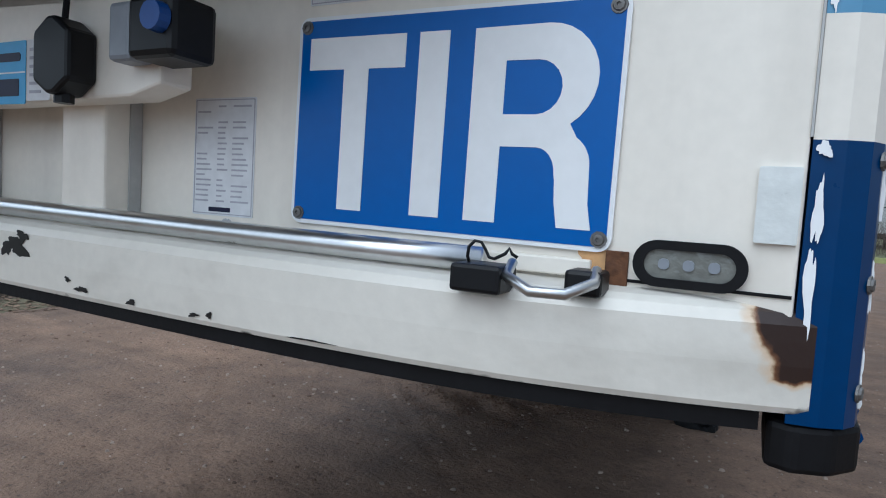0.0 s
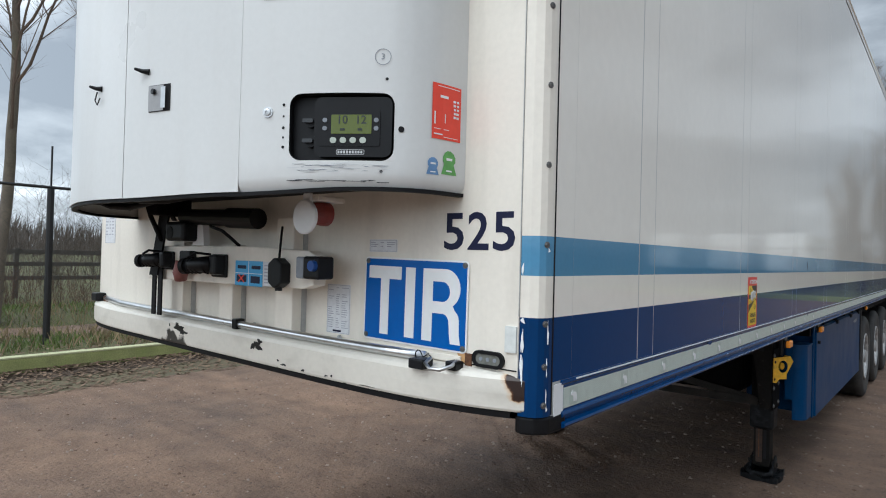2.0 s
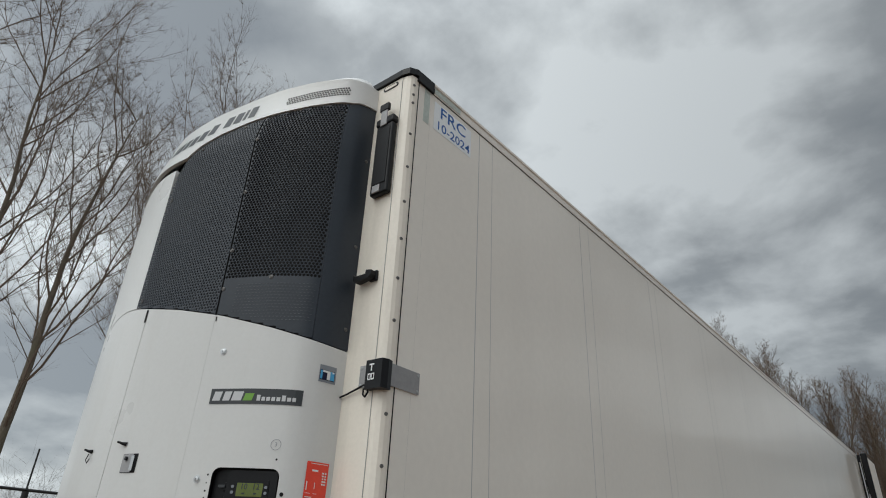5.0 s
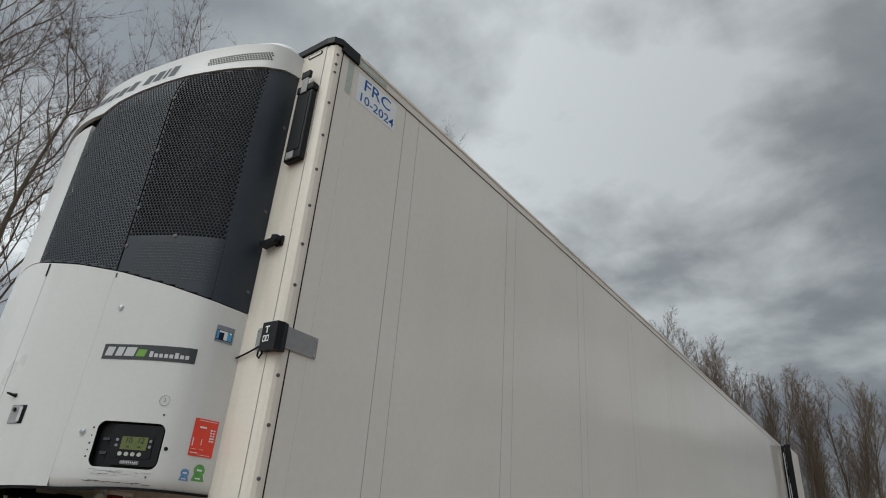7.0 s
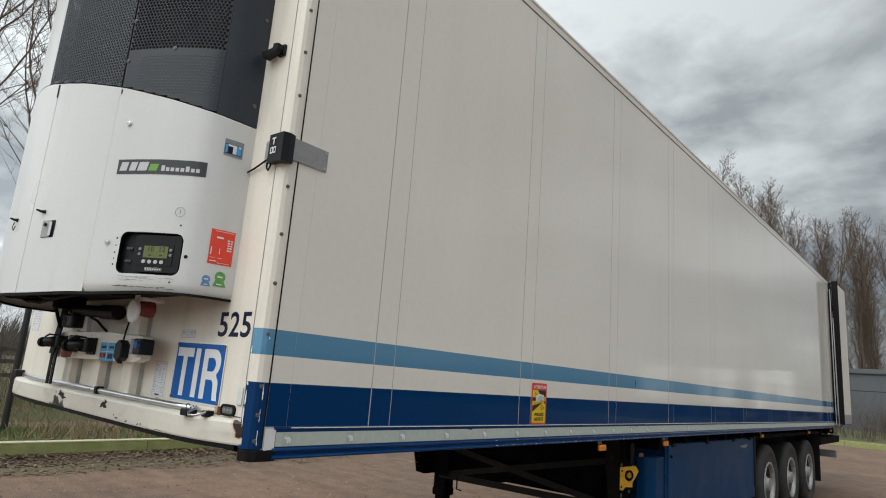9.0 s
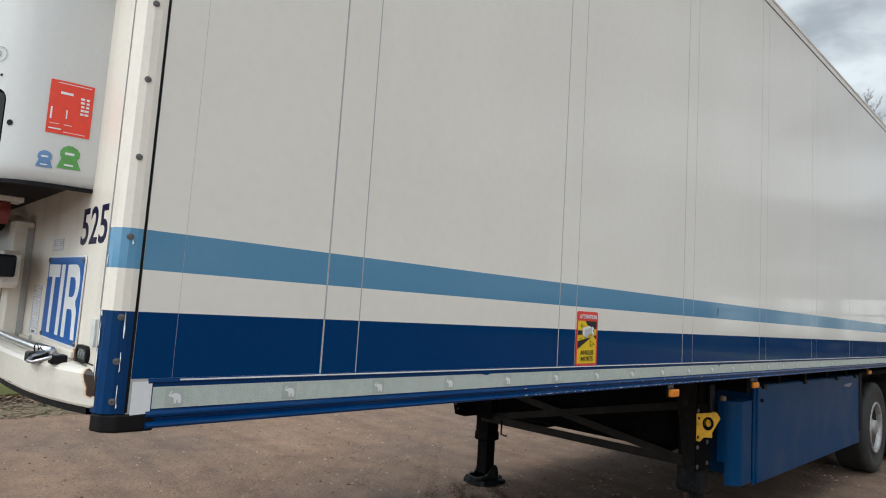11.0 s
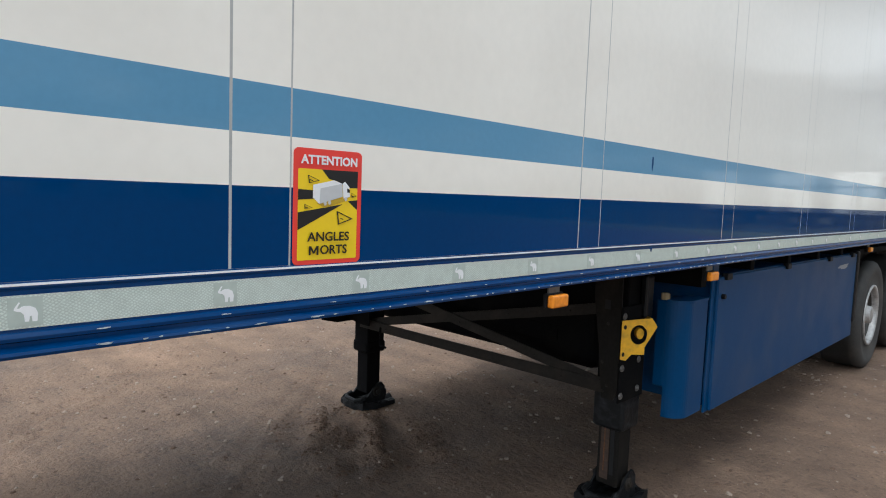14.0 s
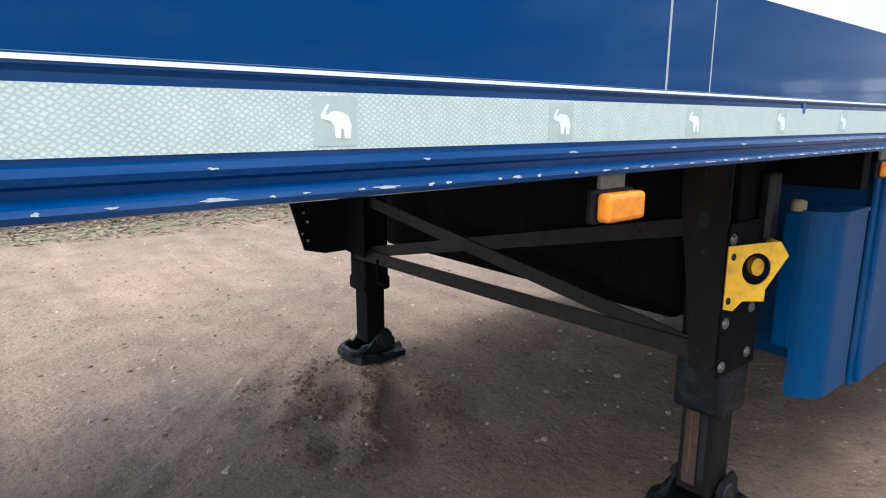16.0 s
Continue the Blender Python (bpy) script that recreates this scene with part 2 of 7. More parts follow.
honeycomb(M_tape)
M_tapemark = material("grey_tape_mark_ground", (0.44, 0.50, 0.46), 0.4, vary=0.1)
M_yellow = material("yellow_paint", (0.78, 0.42, 0.015), 0.4, vary=0.15, scale=12, stain=(0.12, 0.08, 0.05), stain_amount=0.5, stain_scale=(25, 25, 25))
M_signyellow = material("warning_yellow_film", (0.86, 0.60, 0.01), 0.32, vary=0.04)
M_signred = material("warning_red_film", (0.78, 0.05, 0.035), 0.32, vary=0.05)
M_redlabel = material("orange_red_label", (0.80, 0.06, 0.03), 0.45, vary=0.06, scale=20)
M_green = material("green_seal_film", (0.12, 0.36, 0.09), 0.4, vary=0.15, scale=60)
M_blueseal = material("blue_seal_film", (0.13, 0.26, 0.48), 0.4, vary=0.15, scale=60)
M_skyblue = material("light_blue_label", (0.07, 0.36, 0.66), 0.4, vary=0.1)
M_grey = material("grey_plastic", (0.22, 0.24, 0.27), 0.45, vary=0.15)
M_slx = material("charcoal_badge", (0.03, 0.034, 0.038), 0.35, vary=0.1)
M_silver = material("silver_print", (0.55, 0.56, 0.57), 0.35, vary=0.05)
M_leaf = material("lime_print", (0.16, 0.36, 0.04), 0.35, vary=0.05)
M_paper = material("worn_white_label", (0.70, 0.71, 0.73), 0.6, vary=0.08, scale=30, stain=(0.35, 0.33, 0.3), stain_amount=0.3, stain_scale=(20, 20, 8))
M_ink = material("grey_ink", (0.40, 0.40, 0.45), 0.7, vary=0.2)
M_lcd = material("lcd_olive", (0.10, 0.13, 0.015), 0.2, vary=0.05)
M_lcdink = material("lcd_dark", (0.012, 0.018, 0.008), 0.3, vary=0.1)
M_button = material("pale_button", (0.45, 0.50, 0.44), 0.5, vary=0.05)
M_redplug = material("dull_red_plastic", (0.20, 0.028, 0.02), 0.5, vary=0.2, scale=15)
M_pinkplug = material("faded_red_plastic", (0.24, 0.085, 0.075), 0.55, vary=0.2, scale=15)
M_knob = material("blue_plastic", (0.01, 0.06, 0.25), 0.4, vary=0.1)
M_amber = material("amber_lens", (0.75, 0.24, 0.015), 0.15, vary=0.12, scale=60, bump=0.0015, bump_scale=120)
M_clear = material("clear_lamp_lens", (0.16, 0.165, 0.15), 0.08, vary=0.3, scale=40, bump=0.002, bump_scale=60)
M_reflex = material("white_reflex_lens", (0.66, 0.68, 0.66), 0.3, vary=0.08, scale=60, bump=0.0003, bump_scale=200)
M_tyre = material("dusty_tyre_rubber", (0.030, 0.029, 0.028), 0.75, vary=0.35, scale=8, bump=0.001, stain=(0.20, 0.17, 0.14), stain_amount=0.2, stain_scale=(4, 4, 4))
M_concrete = material("mossy_concrete", (0.28, 0.30, 0.12), 0.9, vary=0.35, scale=5, bump=0.004, bump_scale=40,
                      stain=(0.17, 0.22, 0.06), stain_amount=0.8, stain_scale=(2.5, 2.5, 3))
M_kerbtop = material("pale_kerb_edge", (0.42, 0.42, 0.25), 0.9, vary=0.25, scale=8)
M_moss = material("mossy_dirt", (0.105, 0.088, 0.05), 0.95, vary=0.4, scale=6, grain=40, bump=0.006, bump_scale=30)
M_fence = material("black_fence_paint", (0.010, 0.010, 0.011), 0.5, vary=0.2)
M_wood = material("weathered_fence_wood", (0.09, 0.08, 0.07), 0.85, vary=0.35, scale=6, bump=0.002, bump_scale=30)
M_bark = material("grey_brown_bark", (0.15, 0.125, 0.095), 0.9, vary=0.4, scale=4, grain=40, bump=0.006, bump_scale=25,
                  stain=(0.09, 0.10, 0.045), stain_amount=0.5, stain_scale=(2, 2, 1))
M_brush = material("brown_brushwood", (0.085, 0.066, 0.052), 0.9, vary=0.4, scale=2, island=0.8)
M_bramble = material("red_brown_stems", (0.10, 0.058, 0.04), 0.85, vary=0.4, scale=2, island=0.8)
M_twig = material("bare_twigs", (0.155, 0.115, 0.088), 0.9, vary=0.3, scale=3)
M_poplar = material("brown_poplar_twigs", (0.135, 0.095, 0.068), 0.9, vary=0.3, scale=3)
M_stone = material("pale_stones", (0.26, 0.205, 0.165), 0.85, vary=0.35, scale=10, island=1.0)
M_litter = material("dead_leaves", (0.15, 0.098, 0.062), 0.85, vary=0.5, scale=10, island=1.2)
M_grass = material("winter_grass", (0.10, 0.145, 0.03), 0.8, vary=0.45, scale=1.0, island=1.0)
M_deadgrass = material("straw_grass", (0.24, 0.18, 0.10), 0.85, vary=0.35, scale=1.0, island=1.0)
M_wall = material("pale_cladding", (0.70, 0.71, 0.71), 0.5, vary=0.08, scale=1)
M_clad = material("grey_cladding", (0.105, 0.115, 0.13), 0.55, vary=0.12, scale=1)
M_roof = material("grey_roof_sheet", (0.10, 0.11, 0.12), 0.6, vary=0.15, scale=1)
M_glass = material("dark_window_glass", (0.03, 0.035, 0.04), 0.06, vary=0.1)


def bumper_material():
    """Cream paint, rusted through towards the right end and scuffed black at the old knock."""
    m = M_bumper
    nt = m.node_tree
    b = nt.nodes["Principled BSDF"]
    N, L = nt.nodes.new, nt.links.new
    old = b.inputs["Base Color"].links[0].from_socket
    tc, sep = N("ShaderNodeTexCoord"), N("ShaderNodeSeparateXYZ")
    L(tc.outputs["Object"], sep.inputs[0])

    def noise_of(scale, detail=6.0):
        n = N("ShaderNodeTexNoise")
        n.inputs["Scale"].default_value, n.inputs["Detail"].default_value = scale, detail
        L(tc.outputs["Object"], n.inputs["Vector"])
        return n.outputs["Fac"]

    def line(value, k, c):
        q = N("ShaderNodeMath"); q.operation = "MULTIPLY_ADD"
        q.inputs[1].default_value, q.inputs[2].default_value = k, c
        L(value, q.inputs[0])
        return q.outputs[0]

    def plus(a, c, op="ADD"):
        q = N("ShaderNodeMath"); q.operation = op
        L(a, q.inputs[0]); L(c, q.inputs[1])
        return q.outputs[0]
    rust = plus(plus(line(sep.outputs["X"], 26.0, 26.0 * 0.080 + 0.5), line(sep.outputs["Z"], 9.0, -9.0 * 1.335)), line(noise_of(22), 1.6, -0.8))
    # a scrap of paint is left at the foot of the rusted end
    rust = plus(rust, plus(line(sep.outputs["Z"], 60.0, -60.0 * 1.302 + 0.3), line(noise_of(30), 1.4, -0.7)), "MINIMUM")
    ramp = N("ShaderNodeValToRGB")
    e = ramp.color_ramp.elements
    e[0].position, e[0].color = 0.35, (0.60, 0.42, 0.25, 1)
    e[1].position, e[1].color = 0.62, (0.022, 0.010, 0.007, 1)
    k = e.new(0.5); k.color = (0.13, 0.055, 0.024, 1)
    L(rust, ramp.inputs["Fac"])
    fac = N("ShaderNodeMapRange")
    fac.inputs["From Min"].default_value, fac.inputs["From Max"].default_value = 0.12, 0.45
    L(rust, fac.inputs["Value"])
    m1 = N("ShaderNodeMix"); m1.data_type = "RGBA"
    L(fac.outputs[0], m1.inputs["Factor"]); L(old, m1.inputs["A"]); L(ramp.outputs[0], m1.inputs["B"])
    dist = N("ShaderNodeMath"); dist.operation = "ABSOLUTE"
    L(line(sep.outputs["X"], 3.6, 3.6 * 1.62), dist.inputs[0])
    low = line(sep.outputs["Z"], -14.0, 14.0 * 1.325)
    knock = plus(plus(line(dist.outputs[0], -1.6, 0.80), line(noise_of(14), 3.2, -1.6)), low)
    f2 = N("ShaderNodeMapRange")
    f2.inputs["From Min"].default_value, f2.inputs["From Max"].default_value = 0.50, 0.72
    f2.inputs["To Max"].default_value = 0.95
    L(knock, f2.inputs["Value"])
    edge = plus(line(sep.outputs["Z"], -45.0, 45.0 * 1.296), line(noise_of(11), 4.0, -2.2))
    f3 = N("ShaderNodeMapRange")
    f3.inputs["From Min"].default_value, f3.inputs["From Max"].default_value = 0.75, 0.95
    L(edge, f3.inputs["Value"])
    m2 = N("ShaderNodeMix"); m2.data_type = "RGBA"
    m2.inputs["B"].default_value = (0.006, 0.0055, 0.005, 1)
    L(plus(f2.outputs[0], f3.outputs[0], "MAXIMUM"), m2.inputs["Factor"]); L(m1.outputs["Result"], m2.inputs["A"])
    L(m2.outputs["Result"], b.inputs["Base Color"])


bumper_material()


def ground_material():
    m = bpy.data.materials.new("packed_brown_dirt")
    m.use_nodes = True
    nt = m.node_tree
    b = nt.nodes["Principled BSDF"]
    N, L = nt.nodes.new, nt.links.new
    tc = N("ShaderNodeTexCoord")

    def noise_node(sc, det, rough=0.55):
        n = N("ShaderNodeTexNoise")
        n.inputs["Scale"].default_value, n.inputs["Detail"].default_value, n.inputs["Roughness"].default_value = sc, det, rough
        L(tc.outputs["Object"], n.inputs["Vector"])
        return n
    n1, n2, n3 = noise_node(0.5, 6), noise_node(3.2, 9, 0.66), noise_node(60.0, 5, 0.75)
    ramp = N("ShaderNodeValToRGB")
    e = ramp.color_ramp.elements
    e[0].position, e[0].color = 0.36, (0.096, 0.058, 0.038, 1)
    e[1].position, e[1].color = 0.66, (0.232, 0.149, 0.101, 1)
    k = e.new(0.5); k.color = (0.164, 0.103, 0.068, 1)
    mix = N("ShaderNodeMix"); mix.inputs[0].default_value = 0.5
    L(n1.outputs["Fac"], mix.inputs[2]); L(n2.outputs["Fac"], mix.inputs[3])
    L(mix.outputs[0], ramp.inputs["Fac"])
    gr = N("ShaderNodeMapRange")
    gr.inputs["From Min"].default_value, gr.inputs["From Max"].default_value = 0.3, 0.7
    gr.inputs["To Min"].default_value, gr.inputs["To Max"].default_value = 0.70, 1.28
    L(n3.outputs["Fac"], gr.inputs["Value"])
    mul = N("ShaderNodeMix"); mul.data_type, mul.blend_type = "RGBA", "MULTIPLY"; mul.inputs["Factor"].default_value = 1
    L(ramp.outputs[0], mul.inputs["A"]); L(gr.outputs[0], mul.inputs["B"])
    # dark crumbs and pits
    n4 = noise_node(24.0, 6, 0.6)
    pit = N("ShaderNodeMapRange")
    pit.inputs["From Min"].default_value, pit.inputs["From Max"].default_value = 0.30, 0.44
    pit.inputs["To Min"].default_value, pit.inputs["To Max"].default_value = 0.54, 1.06
    L(n4.outputs["Fac"], pit.inputs["Value"])
    mul2 = N("ShaderNodeMix"); mul2.data_type, mul2.blend_type = "RGBA", "MULTIPLY"; mul2.inputs["Factor"].default_value = 1
    L(mul.outputs["Result"], mul2.inputs["A"]); L(pit.outputs[0], mul2.inputs["B"])
    # long streaks where wheels have rolled
    mp = N("ShaderNodeMapping")
    mp.inputs["Rotation"].default_value, mp.inputs["Scale"].default_value = (0, 0, radians(-44)), (0.30, 3.6, 1.0)
    L(tc.outputs["Object"], mp.inputs["Vector"])
    n5 = N("ShaderNodeTexNoise")
    n5.inputs["Scale"].default_value, n5.inputs["Detail"].default_value = 1.0, 7
    L(mp.outputs[0], n5.inputs["Vector"])
    st = N("ShaderNodeMapRange")
    st.inputs["From Min"].default_value, st.inputs["From Max"].default_value = 0.34, 0.64
    st.inputs["To Min"].default_value, st.inputs["To Max"].default_value = 0.82, 1.06
    L(n5.outputs["Fac"], st.inputs["Value"])
    mul3 = N("ShaderNodeMix"); mul3.data_type, mul3.blend_type = "RGBA", "MULTIPLY"; mul3.inputs["Factor"].default_value = 1
    L(mul2.outputs["Result"], mul3.inputs["A"]); L(st.outputs[0], mul3.inputs["B"])
    L(mul3.outputs["Result"], b.inputs["Base Color"])
    rr = N("ShaderNodeMapRange")
    rr.inputs["From Min"].default_value, rr.inputs["From Max"].default_value = 0.35, 0.65
    rr.inputs["To Min"].default_value, rr.inputs["To Max"].default_value = 0.62, 0.95
    L(n1.outputs["Fac"], rr.inputs["Value"]); L(rr.outputs[0], b.inputs["Roughness"])
    h = N("ShaderNodeMath"); h.operation = "MULTIPLY_ADD"; h.inputs[1].default_value = 0.22
    hh = N("ShaderNodeMath"); hh.operation = "MULTIPLY_ADD"; hh.inputs[1].default_value = 0.8
    L(n4.outputs["Fac"], hh.inputs[0]); L(n2.outputs["Fac"], hh.inputs[2])
    L(n3.outputs["Fac"], h.inputs[0]); L(hh.outputs[0], h.inputs[2])
    bp = N("ShaderNodeBump"); bp.inputs["Distance"].default_value = 0.034; bp.inputs["Strength"].default_value = 1.0
    L(h.outputs[0], bp.inputs["Height"]); L(bp.outputs[0], b.inputs["Normal"])
    return m


M_ground = ground_material()


# ---------------------------------------------------------------- building tools
def finish(name, me, mats, parent=None, label="", smooth=False):
    for m in (mats if isinstance(mats, (list, tuple)) else [mats]):
        me.materials.append(m)
    if smooth:
        me.polygons.foreach_set("use_smooth", [True] * len(me.polygons))
        me.update()
    ob = new(name, me)
    if parent is not None:
        ob.parent = parent
        if parent.data is None:
            ob.matrix_parent_inverse = Matrix.Translation(parent.location).inverted()
    return tagged(ob, label)


def part(name, bm, mats, parent, label="", smooth=False):
    me = bpy.data.meshes.new(name)
    bmesh.ops.recalc_face_normals(bm, faces=bm.faces)
    bm.to_mesh(me)
    bm.free()
    return finish(name, me, mats, parent, label, smooth)


def raw(name, verts, faces, mats, parent=None, label="", smooth=False, index=None):
    me = bpy.data.meshes.new(name)
    me.from_pydata(verts, [], faces)
    if index is not None:
        me.polygons.foreach_set("material_index", index)
    me.update()
    return finish(name, me, mats, parent, label, smooth)


def thing(name, label, category, loc=(0, 0, 0), group="", kind=""):
    e = new(name)
    e.location = loc
    e.empty_display_size = 0.1
    return tagged(e, label, category, group, kind)


def box(bm, x0, x1, y0, y1, z0, z1, bevel=0.0, seg=2, m=None):
    vs = [bm.verts.new((x, y, z)) for x in (x0, x1) for y in (y0, y1) for z in (z0, z1)]
    fs = [bm.faces.new([vs[i] for i in q]) for q in ((0, 1, 3, 2), (4, 6, 7, 5), (0, 4, 5, 1), (2, 3, 7, 6), (0, 2, 6, 4), (1, 5, 7, 3))]
    if m is not None:
        bmesh.ops.transform(bm, matrix=m, verts=vs)
    if bevel:
        es = list({e for f in fs for e in f.edges})
        bmesh.ops.bevel(bm, geom=es, offset=bevel, segments=seg, affect="EDGES", profile=0.5)
    return bm


def boxb(*a, **k):
    return box(bmesh.new(), *a, **k)


def tube(bm, pts, r, n=8, caps=True):
    """A round rod through the points; r is one radius or one for each point."""
    pts = [Vector(p) for p in pts]
    rs = r if isinstance(r, (list, tuple)) else [r] * len(pts)
    rings, side = [], None
    for i, p in enumerate(pts):
        d = (pts[min(i + 1, len(pts) - 1)] - pts[max(i - 1, 0)]).normalized()
        if side is None:
            side = d.cross(Vector((0, 0, 1)) if abs(d.z) < 0.9 else Vector((1, 0, 0))).normalized()
        else:
            side = (side - d * side.dot(d)).normalized()
        up = d.cross(side)
        rings.append([bm.verts.new(p + (side * math.cos(a) + up * math.sin(a)) * rs[i]) for a in (2 * math.pi * k / n for k in range(n))])
    for a, b in zip(rings, rings[1:]):
        for k in range(n):
            bm.faces.new((a[k], a[(k + 1) % n], b[(k + 1) % n], b[k]))
    if caps:
        bm.faces.new(rings[0]); bm.faces.new(rings[-1])
    return bm


def tubeb(*a, **k):
    return tube(bmesh.new(), *a, **k)


def prism(bm, poly, axis, a, b):
    """A flat outline (two coordinates) pushed from a to b along the axis."""
    def place(u, v, w):
        return {"x": (w, u, v), "y": (u, w, v), "z": (u, v, w)}[axis]
    lo = [bm.verts.new(place(u, v, a)) for u, v in poly]
    hi = [bm.verts.new(place(u, v, b)) for u, v in poly]
    n = len(poly)
    for k in range(n):
        bm.faces.new((lo[k], lo[(k + 1) % n], hi[(k + 1) % n], hi[k]))
    bm.faces.new(lo); bm.faces.new(hi)
    return bm


def prismb(*a):
    return prism(bmesh.new(), *a)


def rounded(x0, x1, y0, y1, r, n=5):
    out = []
    for cx, cy, a0 in ((x1 - r, y1 - r, 0), (x0 + r, y1 - r, 90), (x0 + r, y0 + r, 180), (x1 - r, y0 + r, 270)):
        for k in range(n + 1):
            a = radians(a0 + 90 * k / n)
            out.append((cx + r * math.cos(a), cy + r * math.sin(a)))
    return out


def lathe(bm, prof, centre, axis="x", n=32):
    """Turns (along, radius) pairs about the axis."""
    cx, cy, cz = centre
    rings = []
    for u, r in prof:
        ring = []
        for k in range(n):
            a = 2 * math.pi * k / n
            c, s = r * math.cos(a), r * math.sin(a)
            ring.append(bm.verts.new({"x": (cx + u, cy + c, cz + s), "y": (cx + c, cy + u, cz + s), "z": (cx + c, cy + s, cz + u)}[axis]))
        rings.append(ring)
    for a, b in zip(rings, rings[1:]):
        for k in range(n):
            bm.faces.new((a[k], a[(k + 1) % n], b[(k + 1) % n], b[k]))
    return bm


def outline_mesh(loops, depth):
    """A filled flat shape in x, y from closed loops (inner loops are holes), with some depth."""
    cu = bpy.data.curves.new("outline", "CURVE")
    cu.dimensions, cu.fill_mode, cu.extrude = "2D", "BOTH", depth / 2
    for pts in loops:
        sp = cu.splines.new("POLY")
        sp.points.add(len(pts) - 1)
        for q, (x, y) in zip(sp.points, pts):
            q.co = (x, y, 0, 1)
        sp.use_cyclic_u = True
    tmp = bpy.data.objects.new("outline", cu)
    me = bpy.data.meshes.new_from_object(tmp)
    bpy.data.objects.remove(tmp)
    bpy.data.curves.remove(cu)
    return me


def text_mesh(words, size, bold=0.0, depth=0.0008, width=None):
    cu = bpy.data.curves.new("words", "FONT")
    cu.body, cu.size, cu.offset, cu.extrude = words, size, bold * size, depth / 2
    cu.align_x, cu.align_y, cu.resolution_u = "CENTER", "CENTER", 3
    tmp = bpy.data.objects.new("words", cu)
    me = bpy.data.meshes.new_from_object(tmp)
    bpy.data.objects.remove(tmp)
    bpy.data.curves.remove(cu)
    if width and len(me.vertices):
        xs = [v.co.x for v in me.vertices]
        mid, k = (max(xs) + min(xs)) / 2, width / (max(xs) - min(xs))
        for v in me.vertices:
            v.co.x = (v.co.x - mid) * k
    return me


FRONT = Matrix(((1, 0, 0, 0), (0, 0, -1, 0), (0, 1, 0, 0), (0, 0, 0, 1)))   # drawn x, y onto a wall that faces -y
SIDE = Matrix(((0, 0, 1, 0), (1, 0, 0, 0), (0, 1, 0, 0), (0, 0, 0, 1)))     # onto a wall that faces +x


def drawn(name, me, m, mats, parent, label=""):
    me.transform(m)
    return finish(name, me, mats, parent, label)


def plate(name, x0, x1, y0, y1, r, depth, m, mats, parent, label=""):
    return drawn(name, outline_mesh([rounded(x0, x1, y0, y1, r)], depth), m, mats, parent, label)


def at(x, y, z, wall=FRONT):
    return Matrix.Translation((x, y, z)) @ wall


def screw_mesh(r=0.0075):
    bm = bmesh.new()
    lathe(bm, [(-0.001, r * 1.35), (0.0015, r * 1.3), (0.0015, r), (0.004, r * 0.85), (0.0045, r * 0.35), (0.0025, r * 0.3), (0.0025, 0.0001)], (0, 0, 0), "z", 10)
    me = bpy.data.meshes.new("screw")
    bm.to_mesh(me); bm.free()
    return me


SCREW = screw_mesh()
SCREW.materials.append(M_steel)
DULL = screw_mesh()
DULL.materials.append(M_dull)
DARK = screw_mesh()
DARK.materials.append(M_brace)


def screw(parent, place, normal, k=1.0, name="screw", mesh=None):
    ob = new(name, mesh or SCREW)
    ob.parent = parent
    q = Vector(normal).to_track_quat("Z", "Y").to_matrix().to_4x4()
    inv = Matrix.Translation(parent.location).inverted() if parent.data is None else Matrix.Identity(4)
    ob.matrix_parent_inverse = inv
    ob.matrix_basis = Matrix.Translation(place) @ q @ Matrix.Diagonal((k, k, k, 1))
    return ob


# ---------------------------------------------------------------- semi-trailer: box body
LEN, ROOF = 14.45, 4.17
MIDX = -1.29
trailer = thing("semi_trailer", "white refrigerated semi-trailer with blue stripes standing on its landing legs", "semi-trailer", (MIDX, LEN / 2, 0))
BANDS = ((1.352, 1.518, 1), (1.518, 1.624, 0), (1.624, 1.725, 2), (1.725, 4.09, 0))


def side_panel(y0, y1):
    """One upright panel of the right side wall, with its share of the stripes and turned-in edges."""
    v, f, idx = [], [], []
    d = -0.004
    for z0, z1, m in BANDS:
        for (xa, ya), (xb, yb) in (((0, y0), (0, y1)), ((d, y0), (0, y0)), ((0, y1), (d, y1))):
            n = len(v)
            v += [(xa, ya, z0), (xb, yb, z0), (xb, yb, z1), (xa, ya, z1)]
            f.append((n, n + 1, n + 2, n + 3)); idx.append(m)
    return raw("side_panel", v, f, [M_panel, M_dark, M_light], trailer, index=idx)


EDGES = [0.07, 0.17]
for k in range(12):
    EDGES += [0.620 + 1.2435 * k, 0.754 + 1.2435 * k]
EDGES = [e for e in EDGES if e < LEN - 0.1] + [LEN - 0.02]
GAPS = [0.0006, 0.0005] + [g for k in range(12) for g in (0.0032, 0.0022)]
for k, (a, b) in enumerate(zip(EDGES, EDGES[1:])):
    side_panel(a + GAPS[k], b - GAPS[min(k + 1, len(GAPS) - 1)])
part("side_wall_core", boxb(-0.07, -0.0003, 0.066, LEN - 0.02, 1.26, 4.10), M_joint_and_shade, trailer)
part("left_side_wall", boxb(-2.63, -2.56, 0.066, LEN - 0.02, 1.26, 4.10, 0.004), M_panel, trailer)
part("roof", boxb(-2.62, -0.01, 0.02, LEN, 4.10, 4.155, 0.01), M_panel, trailer)
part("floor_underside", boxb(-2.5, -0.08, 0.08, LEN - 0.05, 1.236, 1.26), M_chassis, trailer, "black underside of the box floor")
part("front_wall", boxb(-2.5715, -0.0615, 0.0, 0.06, 1.36, 4.115, 0.003), M_front, trailer, "cream front wall with grime streaks")
part("rear_frame", boxb(-2.63, -0.001, LEN - 0.02, LEN + 0.05, 1.2, 4.15, 0.006), M_steel, trailer)


